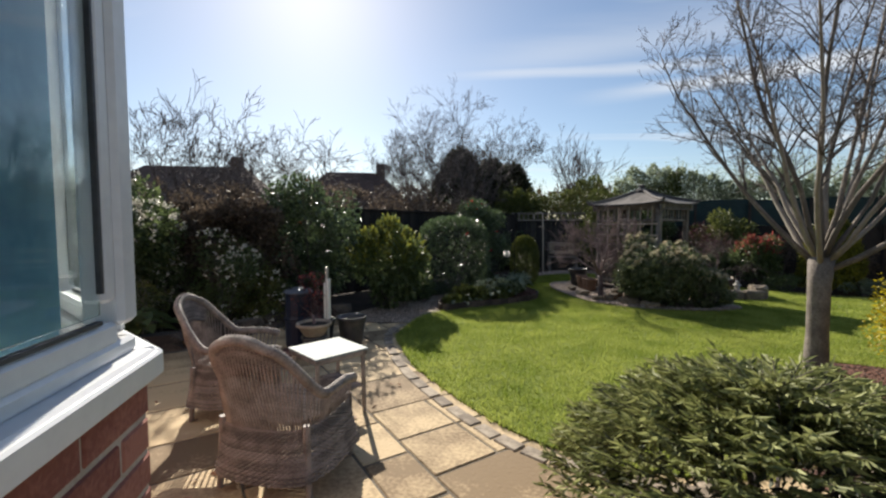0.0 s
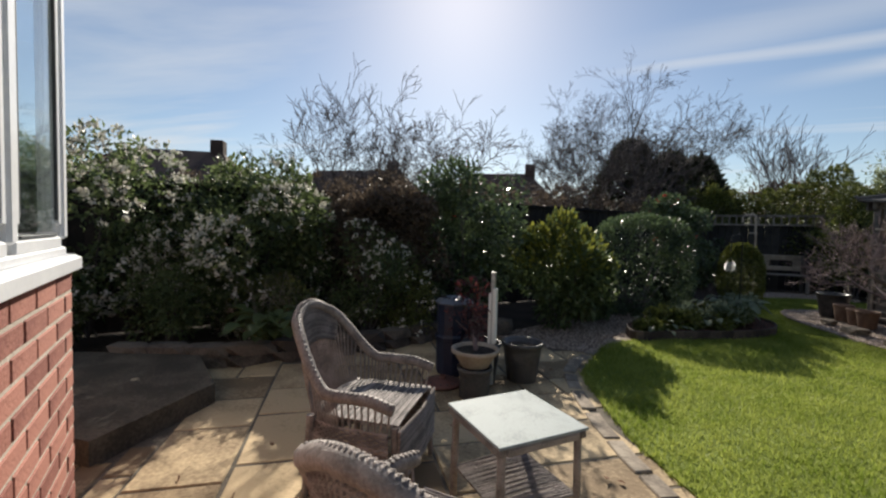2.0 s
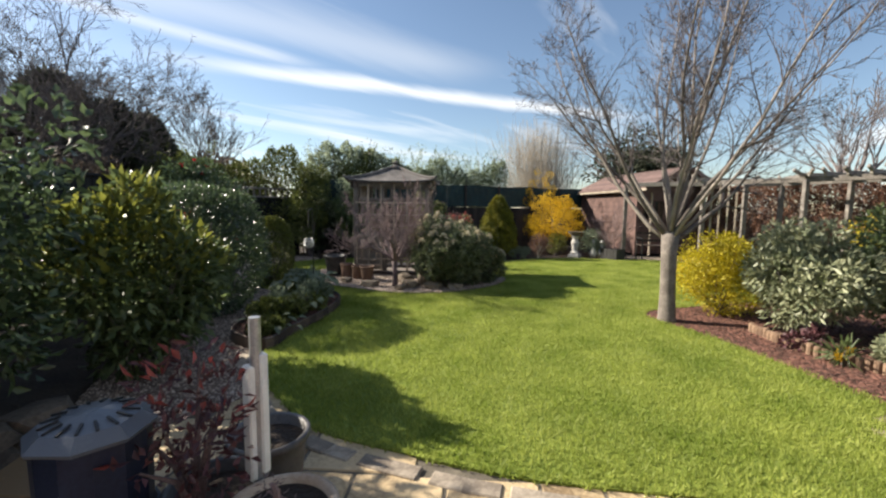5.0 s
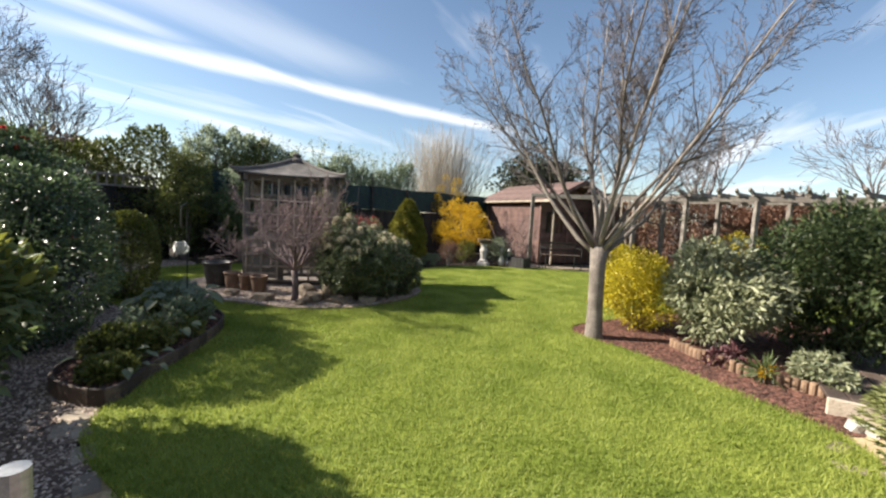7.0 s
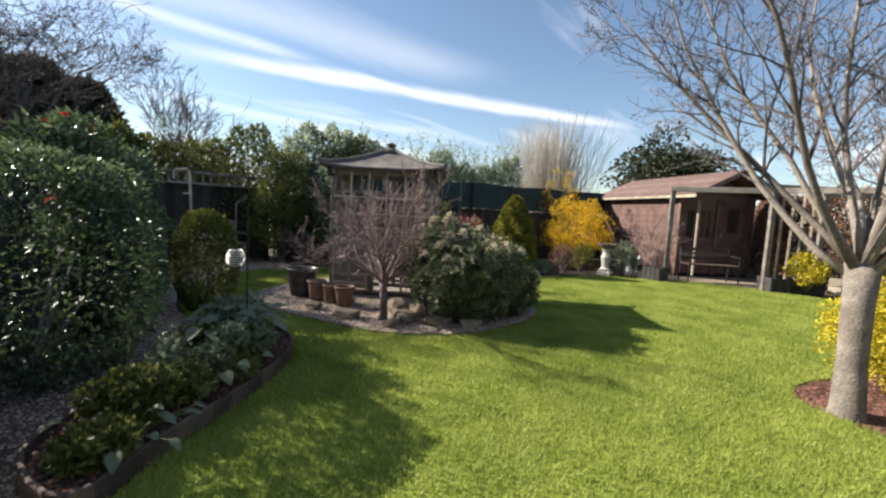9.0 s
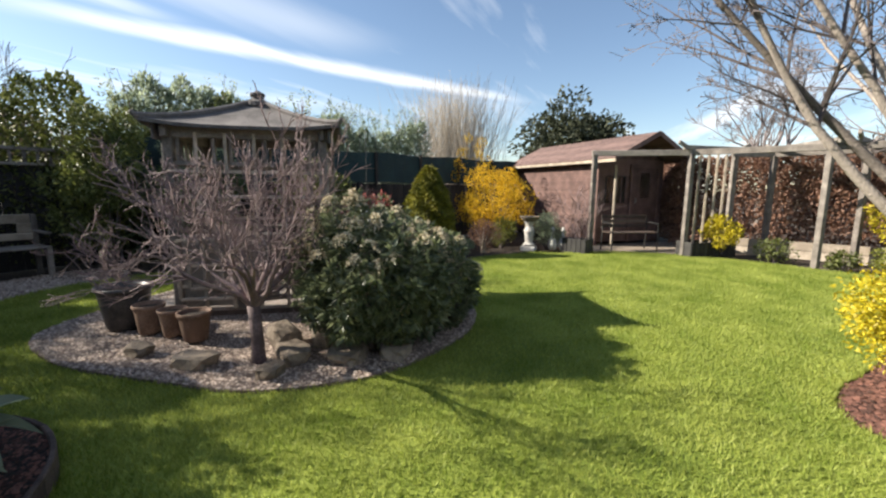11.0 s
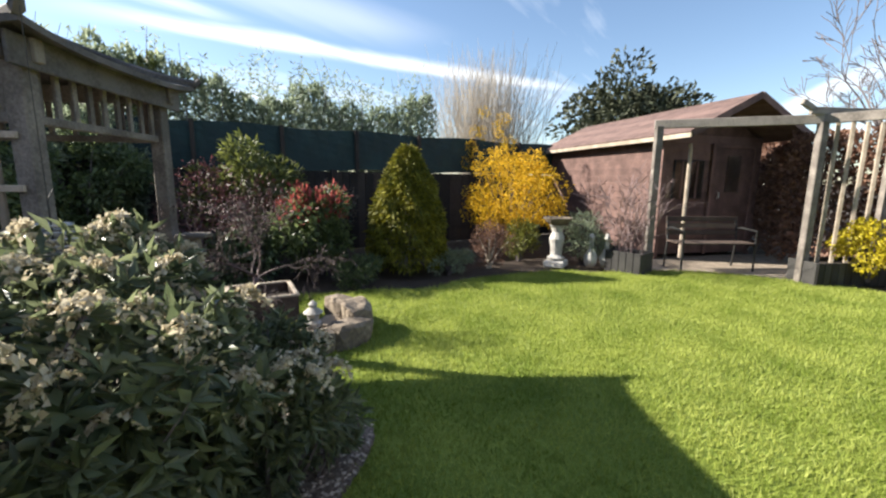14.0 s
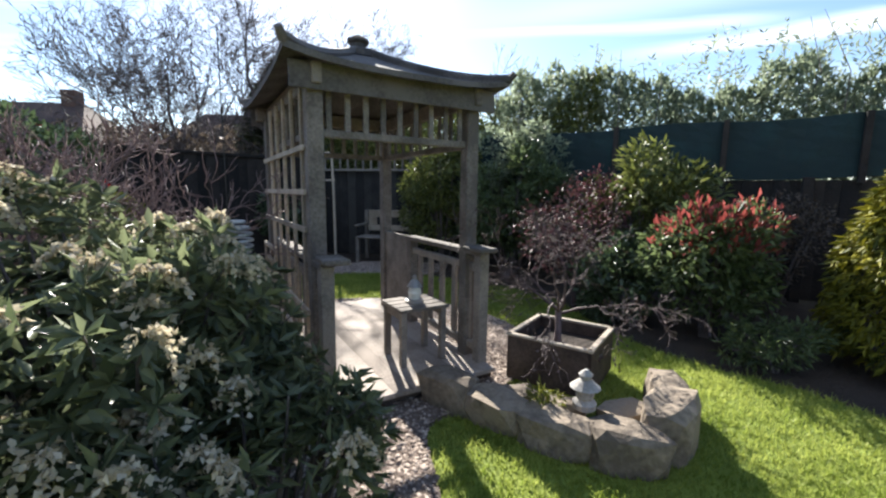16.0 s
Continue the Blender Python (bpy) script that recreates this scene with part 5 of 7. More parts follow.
whorl_shrub("low_pieris", 3.54, 7.0, 0.38, 0.34, 0.62, M["l_pieris"], "low leafy pieris shoots sprawling over the gravel edge", 150, 26, 121, fill=700, clump=16)
# clipped and loose shrubs along the shady border
bush("white_camellia", -4.3, 5.0, 1.2, 0.85, 2.3, M["l_mid"], "large camellia covered in white blossom", 15000, (0.075, 0.038), 31, 50, flowers=M["f_white"], flower_n=1000, flower_size=0.05, petals=9, petal=0.042, low=-0.12, size=0.36)
bush("white_camellia", -5.7, 4.1, 1.3, 0.95, 2.75, M["l_mid"], "large camellia covered in white blossom", 7000, (0.075, 0.038), 32, 34, flowers=M["f_white"], flower_n=800, flower_size=0.05, petals=9, petal=0.044, low=-0.12)
bush("brown_hedge_shrub", -3.2, 6.2, 1.15, 0.7, 2.0, M["l_brown"], "dense dark brown twiggy shrub in shade", 14000, (0.06, 0.03), 33, 36)
# extra shrub, added so that the left patio slabs fall into shade
bush("border_evergreen", -2.95, 5.72, 1.0, 0.42, 2.08, M["l_brown"], "tall dense brown green shrub added in the border to shade the patio", 9000, (0.06, 0.03), 233, 34, low=0.0)
bush("azalea", -2.9, 5.35, 0.9, 0.5, 1.25, M["l_mid"], "low small-leaved azalea with pale blossom over the stone edging", 5500, (0.042, 0.018), 34, 26, flowers=M["f_white"], flower_n=130, flower_size=0.03, petals=6, petal=0.03)
bush("azalea", -2.5, 5.5, 0.46, 0.36, 0.8, M["l_olive"], "low small-leaved azalea with pale blossom over the stone edging", 3200, (0.042, 0.018), 134, 20, flowers=M["f_white"], flower_n=70, flower_size=0.03, petals=6, petal=0.03)
bush("azalea", -3.7, 4.75, 0.5, 0.4, 0.75, M["l_olive"], "low small-leaved azalea over the stone edging", 3000, (0.042, 0.018), 35, 20)
bush("azalea", -4.5, 4.2, 0.6, 0.4, 0.8, M["l_mid"], "low small-leaved azalea over the stone edging", 3500, (0.05, 0.022), 135, 20)
bush("azalea", -5.4, 3.5, 0.7, 0.4, 0.9, M["l_mid"], "low small-leaved azalea over the stone edging", 3500, (0.05, 0.022), 136, 20)
bush("red_camellia", -1.95, 6.25, 0.8, 0.72, 2.42, M["l_dark"], "tall glossy camellia with a few red flowers", 6500, (0.075, 0.038), 36, 34, flowers=M["f_red"], flower_n=5, flower_size=0.06)
bush("spotted_laurel", -0.85, 6.75, 0.62, 0.6, 1.42, M["l_mid"], "evergreen laurel with yellow-green upper leaves", 4500, (0.095, 0.04), 37, 24, top_mat=M["l_yellow"], top_n=1100)
clipped("holly_dome", 0.22, 8.35, 0.74, 0.7, 1.56, M["l_dark"], "clipped rounded dark holly", 13000, (0.045, 0.026), 38)
bush("dark_camellia", 1.0, 9.55, 0.62, 0.6, 2.15, M["l_dark"], "tall dark camellia with red flowers beside the path", 7500, (0.07, 0.034), 39, 30, flowers=M["f_red"], flower_n=14, flower_size=0.03, petals=14, petal=0.04)
clipped("box_ball", 1.88, 9.42, 0.32, 0.32, 1.14, M["l_olive"], "small clipped green box dome beside the path", 11000, (0.034, 0.02), 40, 2.4, 0.05, M["l_yellow"])
bush("border_fern", -0.5, 7.55, 0.4, 0.35, 0.5, M["l_mid"], "low leafy plant at the path edge", 1200, (0.11, 0.03), 41, 14)
bush("border_fern", 0.8, 9.4, 0.4, 0.35, 0.45, M["l_dark"], "low leafy plant at the path edge", 1200, (0.11, 0.03), 42, 14)
# behind the fences
hedge("privet_hedge", (-7.5, 4.2), (1.7, 14.4), 2.05, 0.7, M["l_brown"], "dark tangled hedge behind the fence", 22000, (0.075, 0.035), 51, 0.14, shoots=5)
hedge("laurel_hedge", (1.9, 14.9), (7.2, 12.6), 2.6, 0.9, M["l_olive"], "sunlit olive green hedge above the fence", 26000, (0.1, 0.04), 52, 0.16, shoots=3, sprays=10)
hedge("buddleia_hedge", (5.6, 13.6), (11.6, 10.4), 2.9, 0.9, M["l_grey"], "grey green spiky shrubs above the back fence", 36000, (0.12, 0.036), 53, 0.14, shoots=4, sprays=22)
hedge("beech_hedge", (12.0, 3.9), (9.7, -3.6), 2.05, 0.6, M["l_copper"], "copper brown beech hedge behind the pergola", 42000, (0.075, 0.048), 54, 0.05, shoots=4)
hedge("beech_hedge", (12.1, 3.72), (14.2, 3.95), 2.0, 0.5, M["l_copper"], "copper brown beech hedge closing the gap beside the shed", 9000, (0.075, 0.048), 154, 0.05)
bush("rhododendron", 7.0, 10.4, 0.75, 0.6, 1.75, M["l_olive"], "pale green rhododendron against the back fence", 4200, (0.10, 0.034), 55, 26)
bush("red_photinia", 7.15, 9.35, 0.62, 0.5, 1.12, M["l_mid"], "photinia with bright red young leaves on top", 4200, (0.075, 0.03), 56, 24, top_mat=M["l_red"], top_n=700)
bush("pink_shrub", 6.3, 10.3, 0.6, 0.45, 1.45, M["l_purple"], "thin dusky red shrub by the fence", 1500, (0.05, 0.022), 57, 22, stem=M["redtwig"])
bush("laurel", 5.7, 11.7, 0.9, 0.5, 1.9, M["l_mid"], "dark green laurel before the back fence", 5000, (0.09, 0.036), 151, 26)
bush("climber_thicket", 4.75, 12.35, 0.8, 0.5, 2.5, M["l_olive"], "olive green climber over the back fence", 7000, (0.07, 0.03), 251, 34, low=0.1)
bush("climber_thicket", 5.85, 11.95, 0.85, 0.5, 2.3, M["l_grey"], "grey green climber over the back fence", 6500, (0.08, 0.03), 252, 34, low=0.1)
bush("laurel", 8.35, 10.2, 0.6, 0.4, 1.25, M["l_brown"], "brown twiggy shrub before the back fence", 2500, (0.05, 0.022), 152, 22)
bush("laurel", 9.2, 9.35, 0.55, 0.4, 1.0, M["l_brown"], "brown twiggy shrub before the back fence", 2500, (0.05, 0.022), 153, 22)
bush("laurel", 6.5, 9.75, 0.5, 0.4, 0.8, M["l_dark"], "dark low evergreen under the fence", 2500, (0.07, 0.03), 154, 20)
bush("laurel", 2.2, 12.6, 0.55, 0.4, 1.5, M["l_dark"], "dark evergreen beside the arbour", 3000, (0.08, 0.034), 155, 20)
bush("laurel", 5.2, 12.6, 0.5, 0.4, 1.6, M["l_dark"], "dark evergreen beside the arbour", 3000, (0.08, 0.034), 156, 20)
bush("forsythia", 10.45, 7.95, 1.15, 1.05, 1.7, M["f_yellow"], "forsythia in full yellow flower beside the shed", 9500, (0.05, 0.022), 58, 74, low=0.2, size=0.24, spread=0.7, stems=40)
bush("forsythia", 11.6, 8.9, 1.0, 0.6, 2.3, M["f_yellow"], "tall forsythia shoots in flower behind the shed eaves", 2200, (0.05, 0.02), 59, 30, low=0.5, size=0.22)
bush("dry_sedum", 9.0, 7.75, 0.42, 0.35, 0.62, M["l_copper"], "brown mound of dry flower heads", 3000, (0.03, 0.012), 60, 20, stem=M["straw"])
bush("green_euphorbia", 9.75, 7.55, 0.3, 0.3, 0.65, M["l_yellow"], "fresh yellow-green leafy perennial", 1200, (0.08, 0.018), 61, 14)
bush("juniper", 9.95, 6.6, 0.5, 0.4, 0.75, M["l_grey"], "grey green spreading juniper behind the ornaments", 2600, (0.06, 0.014), 62, 20)
bush("border_perennials", 8.3, 8.05, 0.6, 0.3, 0.28, M["l_grey"], "low grey green perennials along the lawn", 1500, (0.06, 0.016), 63, 20)
bush("border_perennials", 7.2, 8.65, 0.45, 0.3, 0.3, M["l_mid"], "low green perennials along the lawn", 1300, (0.06, 0.016), 64, 16)
# beside the pergola
bush("golden_euonymus", 10.35, 3.3, 0.4, 0.35, 0.78, M["l_gold"], "bright yellow-green euonymus in the dark planter", 2200, (0.05, 0.026), 65, 18, z=0.1)
bush("golden_choisya", 9.7, 0.95, 0.5, 0.45, 1.15, M["l_gold"], "yellow-green shrub under the pergola", 2200, (0.06, 0.026), 66, 18, low=0.5)
for k, (x, y, r) in enumerate(((9.55, 1.75, .3), (9.3, 1.2, .35), (9.15, .45, .35), (9.0, -.2, .4), (10.1, 2.5, .3), (9.7, .3, .5))):
    bush("bedding_plant", x, y, r, r, 0.3 + 0.1 * (k % 3), M["l_yellow"] if k % 2 else M["l_olive"], "low green bedding plants in the pergola border", 700, (0.06, 0.024), 70 + k, 12)
# under and beside the lawn tree
bush("golden_spirea", 4.36, 3.27, 0.54, 0.54, 0.92, M["l_gold"], "rounded golden yellow shrub beside the tree", 13000, (0.034, 0.018), 80, 48, size=0.46)
bush("variegated_pieris", 3.85, 2.5, 0.72, 0.62, 1.2, M["l_pale"], "pale variegated evergreen shrub in the bark bed", 7000, (0.085, 0.03), 81, 26)
bush("laurel_shrub", 4.3, 1.3, 1.1, 0.9, 1.72, M["l_mid"], "large glossy dark green evergreen shrub", 13000, (0.075, 0.034), 82, 44, low=0.0)
bush("variegated_ground_cover", 2.95, 1.9, 0.35, 0.25, 0.32, M["l_pale"], "pale leafy ground cover behind log edging", 1100, (0.06, 0.03), 83, 14)
bush("heuchera", 3.2, 2.55, 0.25, 0.18, 0.2, M["l_purple"], "small dark purple leafy plant in bark", 600, (0.05, 0.035), 84, 10)
bush("daffodils", 2.87, 2.3, 0.07, 0.07, 0.24, M["l_mid"], "small clump of yellow daffodils at the log edging", 90, (0.16, 0.012), 85, 5, flowers=M["f_yellow"], flower_n=6, flower_size=0.05)
# dwarf spruce beside the patio: layered sprays
def spruce(x, y):
    rng = np.random.default_rng(90)
    ob = thing("dwarf_spruce", pose(x, y, 0), "low spreading dwarf spruce with layered green sprays", "conifer")
    n = 900
    a = rng.uniform(0, 6.28, n); r = np.sqrt(rng.uniform(0.0, 1, n))
    R0, H = 0.86, 0.80
    zt = H * np.sqrt(np.maximum(0, 1 - (r * 0.97) ** 2.4)) * rng.uniform(0.82, 1.04, n) + 0.03
    tip = np.stack([np.cos(a) * r * R0, np.sin(a) * r * R0, zt], 1)
    outd = np.stack([np.cos(a), np.sin(a), 0.12 + 0.25 * (1 - r)], 1); outd = unit(outd)
    st = Build(); at, dr = [], []
    for i in range(n):
        L = rng.uniform(0.14, 0.26)
        p1 = tip[i]; p0 = p1 - outd[i] * L - np.array([0, 0, 0.05])
        st.tube([p0, p1], [0.003, 0.0015], 3, caps=False)
        side = np.cross(outd[i], [0, 0, 1.0])
        for k in range(16):
            f = (k + 0.5) / 16; q = p0 + (p1 - p0) * f
            for s in (-1, 1):
                d2 = outd[i] * 0.75 + side * s * (0.9 - 0.5 * f) + rng.normal(0, 0.18, 3)
                at.append(q); dr.append(d2)
    for k in range(14):
        e = tip[k * 60] * 0.8
        st.tube([(0, 0, -0.03), e * 0.5 + np.array([0, 0, 0.05]), e], [0.02, 0.012, 0.004], 5)
    part("branchwork", st, M["twig"], ob)
    part("needles", leaves("needles", np.array(at), np.array(dr), 0.056, 0.013, rng, spread=0.12, fold=0.1), M["l_spruce"], ob)
    # core of darker needles: the shade between the sprays is put into their colour
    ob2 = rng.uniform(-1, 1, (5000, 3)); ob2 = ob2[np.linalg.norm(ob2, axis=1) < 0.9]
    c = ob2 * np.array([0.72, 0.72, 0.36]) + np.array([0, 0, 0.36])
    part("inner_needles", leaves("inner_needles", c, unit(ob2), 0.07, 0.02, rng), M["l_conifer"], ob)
spruce(1.32, 1.42)
# golden cypress cone
def cypress(x, y):
    rng = np.random.default_rng(91)
    ob = thing("golden_cypress", pose(x, y, 0), "conical golden green cypress with drooping sprays", "conifer")
    n = 15000
    f = rng.uniform(0.02, 1, n) ** 0.8; a = rng.uniform(0, 6.28, n)
    prof = 0.56 * np.sin(np.pi * np.clip(0.36 + 0.64 * f, 0, 1)) ** 0.75 * (0.86 + 0.22 * np.sin(a * 7 + f * 21) * 0.5)
    r = prof * rng.uniform(0.55, 1.02, n) ** 0.35
    at = np.stack([np.cos(a) * r, np.sin(a) * r, 0.03 + f * 1.68], 1)
    out = np.stack([np.cos(a) * 0.5, np.sin(a) * 0.5, np.full(n, -0.55)], 1)
    part("foliage", leaves("foliage", at, out, 0.085, 0.022, rng, spread=0.35), M["l_cypress"], ob)
    part("trunk", Build().tube([(0, 0, -0.03), (0, 0, 1.5)], [0.05, 0.015], 8), M["bark"], ob)
cypress(8.15, 8.62)
# hostas: big leaves
def hosta(x, y, seed, label="large grey green leafy plant in the small bed", n=26, size=0.2, h=0.3, mat="l_grey", name="hosta", z=0.06):
    rng = np.random.default_rng(seed)
    ob = thing(name, pose(x, y, z), label, "plant")
    for i in range(n):
        a = rng.uniform(0, 6.28); r = rng.uniform(0.05, 0.4); hh = h * rng.uniform(0.5, 1.1)
        L, W = size * rng.uniform(0.7, 1.2), size * 0.92 * rng.uniform(0.7, 1.1)
        d = Vector((math.cos(a), math.sin(a), 0)); s = Vector((-math.sin(a), math.cos(a), 0)); b = Build()
        p0 = d * r + Vector((0, 0, hh)); tilt = rng.uniform(-0.5, 0.35)
        vs, nu, nw = [], 6, 4
        for i2 in range(nu + 1):
            f = i2 / nu; w = W * math.sin(math.pi * min(1, 0.12 + f * 0.88)) ** 0.8 * (1 - 0.2 * f)
            for j in range(nw + 1):
                g = -1 + 2 * j / nw
                vs.append(p0 + d * (L * f) + s * (g * w / 2) + Vector((0, 0, tilt * L * f + 0.25 * w * abs(g) - 0.24 * L * f * f)))
        b.add(vs, [(i2 * (nw + 1) + j, (i2 + 1) * (nw + 1) + j, (i2 + 1) * (nw + 1) + j + 1, i2 * (nw + 1) + j + 1) for i2 in range(nu) for j in range(nw)])
        lf = part("leaf", b, M[mat], ob, smooth=True)
        part("stalk", Build().tube([(d.x * 0.03, d.y * 0.03, -0.02), tuple(d * r * 0.6 + Vector((0, 0, hh * 0.7))), tuple(p0)], [0.006, 0.005, 0.004], 5), M["l_olive"], lf)
    return ob
hosta(1.22, 7.6, 1, n=78, size=0.14, h=0.36)
hosta(0.85, 7.2, 2, n=24, size=0.095, h=0.2)
hosta(0.35, 6.9, 3, n=18, size=0.075, h=0.14)
bush("bed_perennials", 0.7, 7.2, 0.55, 0.25, 0.26, M["l_olive"], "low trailing plants in the small bed", 1500, (0.06, 0.03), 93, 18, z=0.05)
hosta(-3.4, 4.35, 4, "lush green leaves at the stone edging", 46, 0.18, 0.34, "l_mid", "leafy_perennial")
# dry grassy stems in the corner
st = Build(); rg = np.random.default_rng(95)
for k in range(70):
    x, y = rg.normal(0, 0.16, 2)
    st.tube([(x, y, -0.02), (x + rg.normal(0, .04), y + rg.normal(0, .04), 0.4), (x + rg.normal(0, .1), y + rg.normal(0, .1), rg.uniform(0.5, 0.8))], [0.005, 0.004, 0.002], 4)
dg = thing("dry_grass_clump", pose(-3.75, 4.75, 0), "clump of dry straw-coloured upright stems", "grass")
part("stalk_mass", st, M["straw"], dg)

# distant trees and roofs
def conifer(x, y, h, r, seed):
    rng = np.random.default_rng(seed)
    ob = thing("dark_conifer", pose(x, y, 0), "dark dense conifer beyond the fence", "conifer")
    n = 5500
    f = rng.uniform(0.02, 1, n); a = rng.uniform(0, 6.28, n)
    lump = np.array([noise.noise(Vector((math.cos(b) * 1.5, math.sin(b) * 1.5, g * 3 + seed))) for b, g in zip(a, f)])
    rr = r * np.sin(np.pi * np.clip(0.3 + 0.7 * f, 0, 1)) ** 0.6 * (1 + 0.45 * lump) * rng.uniform(0.6, 1, n) ** 0.4
    at = np.stack([np.cos(a) * rr, np.sin(a) * rr, 0.2 + f * (h - 0.2)], 1)
    out = np.stack([np.cos(a), np.sin(a), np.full(n, 0.4)], 1)
    part("foliage", leaves("foliage", at, out, 0.3, 0.11, rng, spread=0.5), M["l_conifer"], ob)
    part("trunk", Build().tube([(0, 0, -0.03), (0, 0, h * 0.9)], [0.14, 0.03], 8), M["bark"], ob)
conifer(0.6, 16.6, 4.3, 1.0, 101)
conifer(1.9, 17.2, 4.0, 0.9, 102)
conifer(2.9, 17.8, 3.9, 1.0, 103)
bare_tree("bare_tree", 0.9, 15.2, "bare crooked fruit tree behind the fence", 104, 5.8, 0.09, 7, M["twig"], spread=0.65, up=0.05, fork=0.33, limbs=9, wig=0.2, open_a=0.8, minr=0.004)
bare_tree("bare_tree", -0.6, 14.0, "bare crooked fruit tree behind the fence", 124, 4.6, 0.07, 7, M["twig"], spread=0.6, up=0.05, fork=0.33, limbs=12, wig=0.18, open_a=0.75, minr=0.004)
bare_tree("bare_tree", -5.6, 8.6, "bare twiggy tree behind the border", 105, 4.0, 0.06, 6, M["twig"], spread=0.55, up=0.08, fork=0.3, limbs=8, wig=0.18, open_a=0.7, minr=0.004)
bare_tree("bare_tree", -3.4, 7.6, "bare twiggy tree behind the border", 106, 3.4, 0.05, 6, M["twig"], spread=0.65, up=0.05, fork=0.3, limbs=8, wig=0.2, open_a=0.8, minr=0.004)
bare_tree("bare_tree", 7.5, 24.0, "distant bare tree beyond the gardens", 107, 5.8, 0.12, 5, M["twig"], spread=0.5, up=0.08, fork=0.3, limbs=7, wig=0.12, minr=0.008)
bare_tree("bare_tree", 20.5, 0.0, "distant bare tree beyond the beech hedge", 108, 6.0, 0.14, 5, M["twig"], spread=0.55, up=0.06, fork=0.35, limbs=7, wig=0.14, minr=0.009)
bare_tree("bare_tree", 24.5, -8.0, "distant bare tree beyond the beech hedge", 109, 6.5, 0.14, 5, M["twig"], spread=0.55, up=0.06, fork=0.35, limbs=7, wig=0.14, minr=0.009)
# pollarded willow: a brush of upright shoots
rw = np.random.default_rng(110); wb = Build()
for k in range(900):
    a, t = rw.uniform(0, 6.28), abs(rw.normal(0, 0.42))
    h = rw.uniform(2.5, 4.1)
    d = np.array([math.cos(a) * math.sin(t), math.sin(a) * math.sin(t), math.cos(t)])
    p0 = np.array([rw.normal(0, 0.75), rw.normal(0, 0.75), rw.uniform(1.4, 2.0)])
    wb.tube([p0, p0 + d * h * 0.5 + np.array([0, 0, 0.1]), p0 + d * h + np.array([0, 0, 0.25])], [0.009, 0.007, 0.004], 3, caps=False)
wi = thing("pollarded_willow", pose(18.8, 12.2, 0), "pale brush of upright willow shoots beyond the fence", "tree")
part("trunk", Build().tube([(0, 0, -0.05), (0, 0, 1.8)], [0.5, 0.9], 10), M["bark"], wi)
part("crown", wb, M["straw"], wi)
bush("holm_oak", 17.2, 6.9, 1.9, 1.9, 3.95, M["l_conifer"], "dark rounded evergreen oak behind the shed", 9000, (0.2, 0.1), 111, 44, low=0.3, stem=M["bark"], cat="tree")
bush("distant_trees", 24, -4, 4, 3, 3.2, M["l_brown"], "low distant shrubs beyond the hedge", 4000, (0.3, 0.14), 112, 30)
bush("distant_trees", 7.0, 26, 7, 2, 3.6, M["l_brown"], "low distant shrubs beyond the hedge", 6000, (0.3, 0.14), 113, 40)
bush("distant_trees", -4.0, 20, 5, 2, 3.2, M["l_brown"], "low distant shrubs beyond the hedge", 6000, (0.3, 0.14), 114, 40)

def cottage(x, y, a, w, dpt, e, r, label):
    ob = thing("neighbour_house", pose(x, y, 0, 0, 0, a), label, "house")
    part("wall", Build().box(pose(0, 0, e / 2), w, dpt, e, 0.02), M["brick"], ob)
    part("roof", Build().add([(-w / 2 - .3, -dpt / 2 - .3, e - .1), (w / 2 + .3, -dpt / 2 - .3, e - .1), (w / 2 + .3, dpt / 2 + .3, e - .1), (-w / 2 - .3, dpt / 2 + .3, e - .1), (-w / 2 + 1.8, 0, r), (w / 2 - 1.8, 0, r)],
                             [(0, 1, 5, 4), (1, 2, 5), (2, 3, 4, 5), (3, 0, 4), (3, 2, 1, 0)]), M["tile"], ob)
    part("chimney", Build().box(pose(w / 4, 0, r + 0.1), 0.6, 0.6, 0.9, 0.03), M["tile"], ob)
cottage(-14.5, 24, 10, 9, 7, 2.6, 4.9, "bungalow with a dark tiled hipped roof")
cottage(-6.0, 27, 10, 7, 6, 2.4, 4.9, "bungalow with a dark tiled hipped roof")
cottage(-20, 16, 30, 8, 7, 2.6, 4.9, "bungalow with a dark tiled hipped roof")


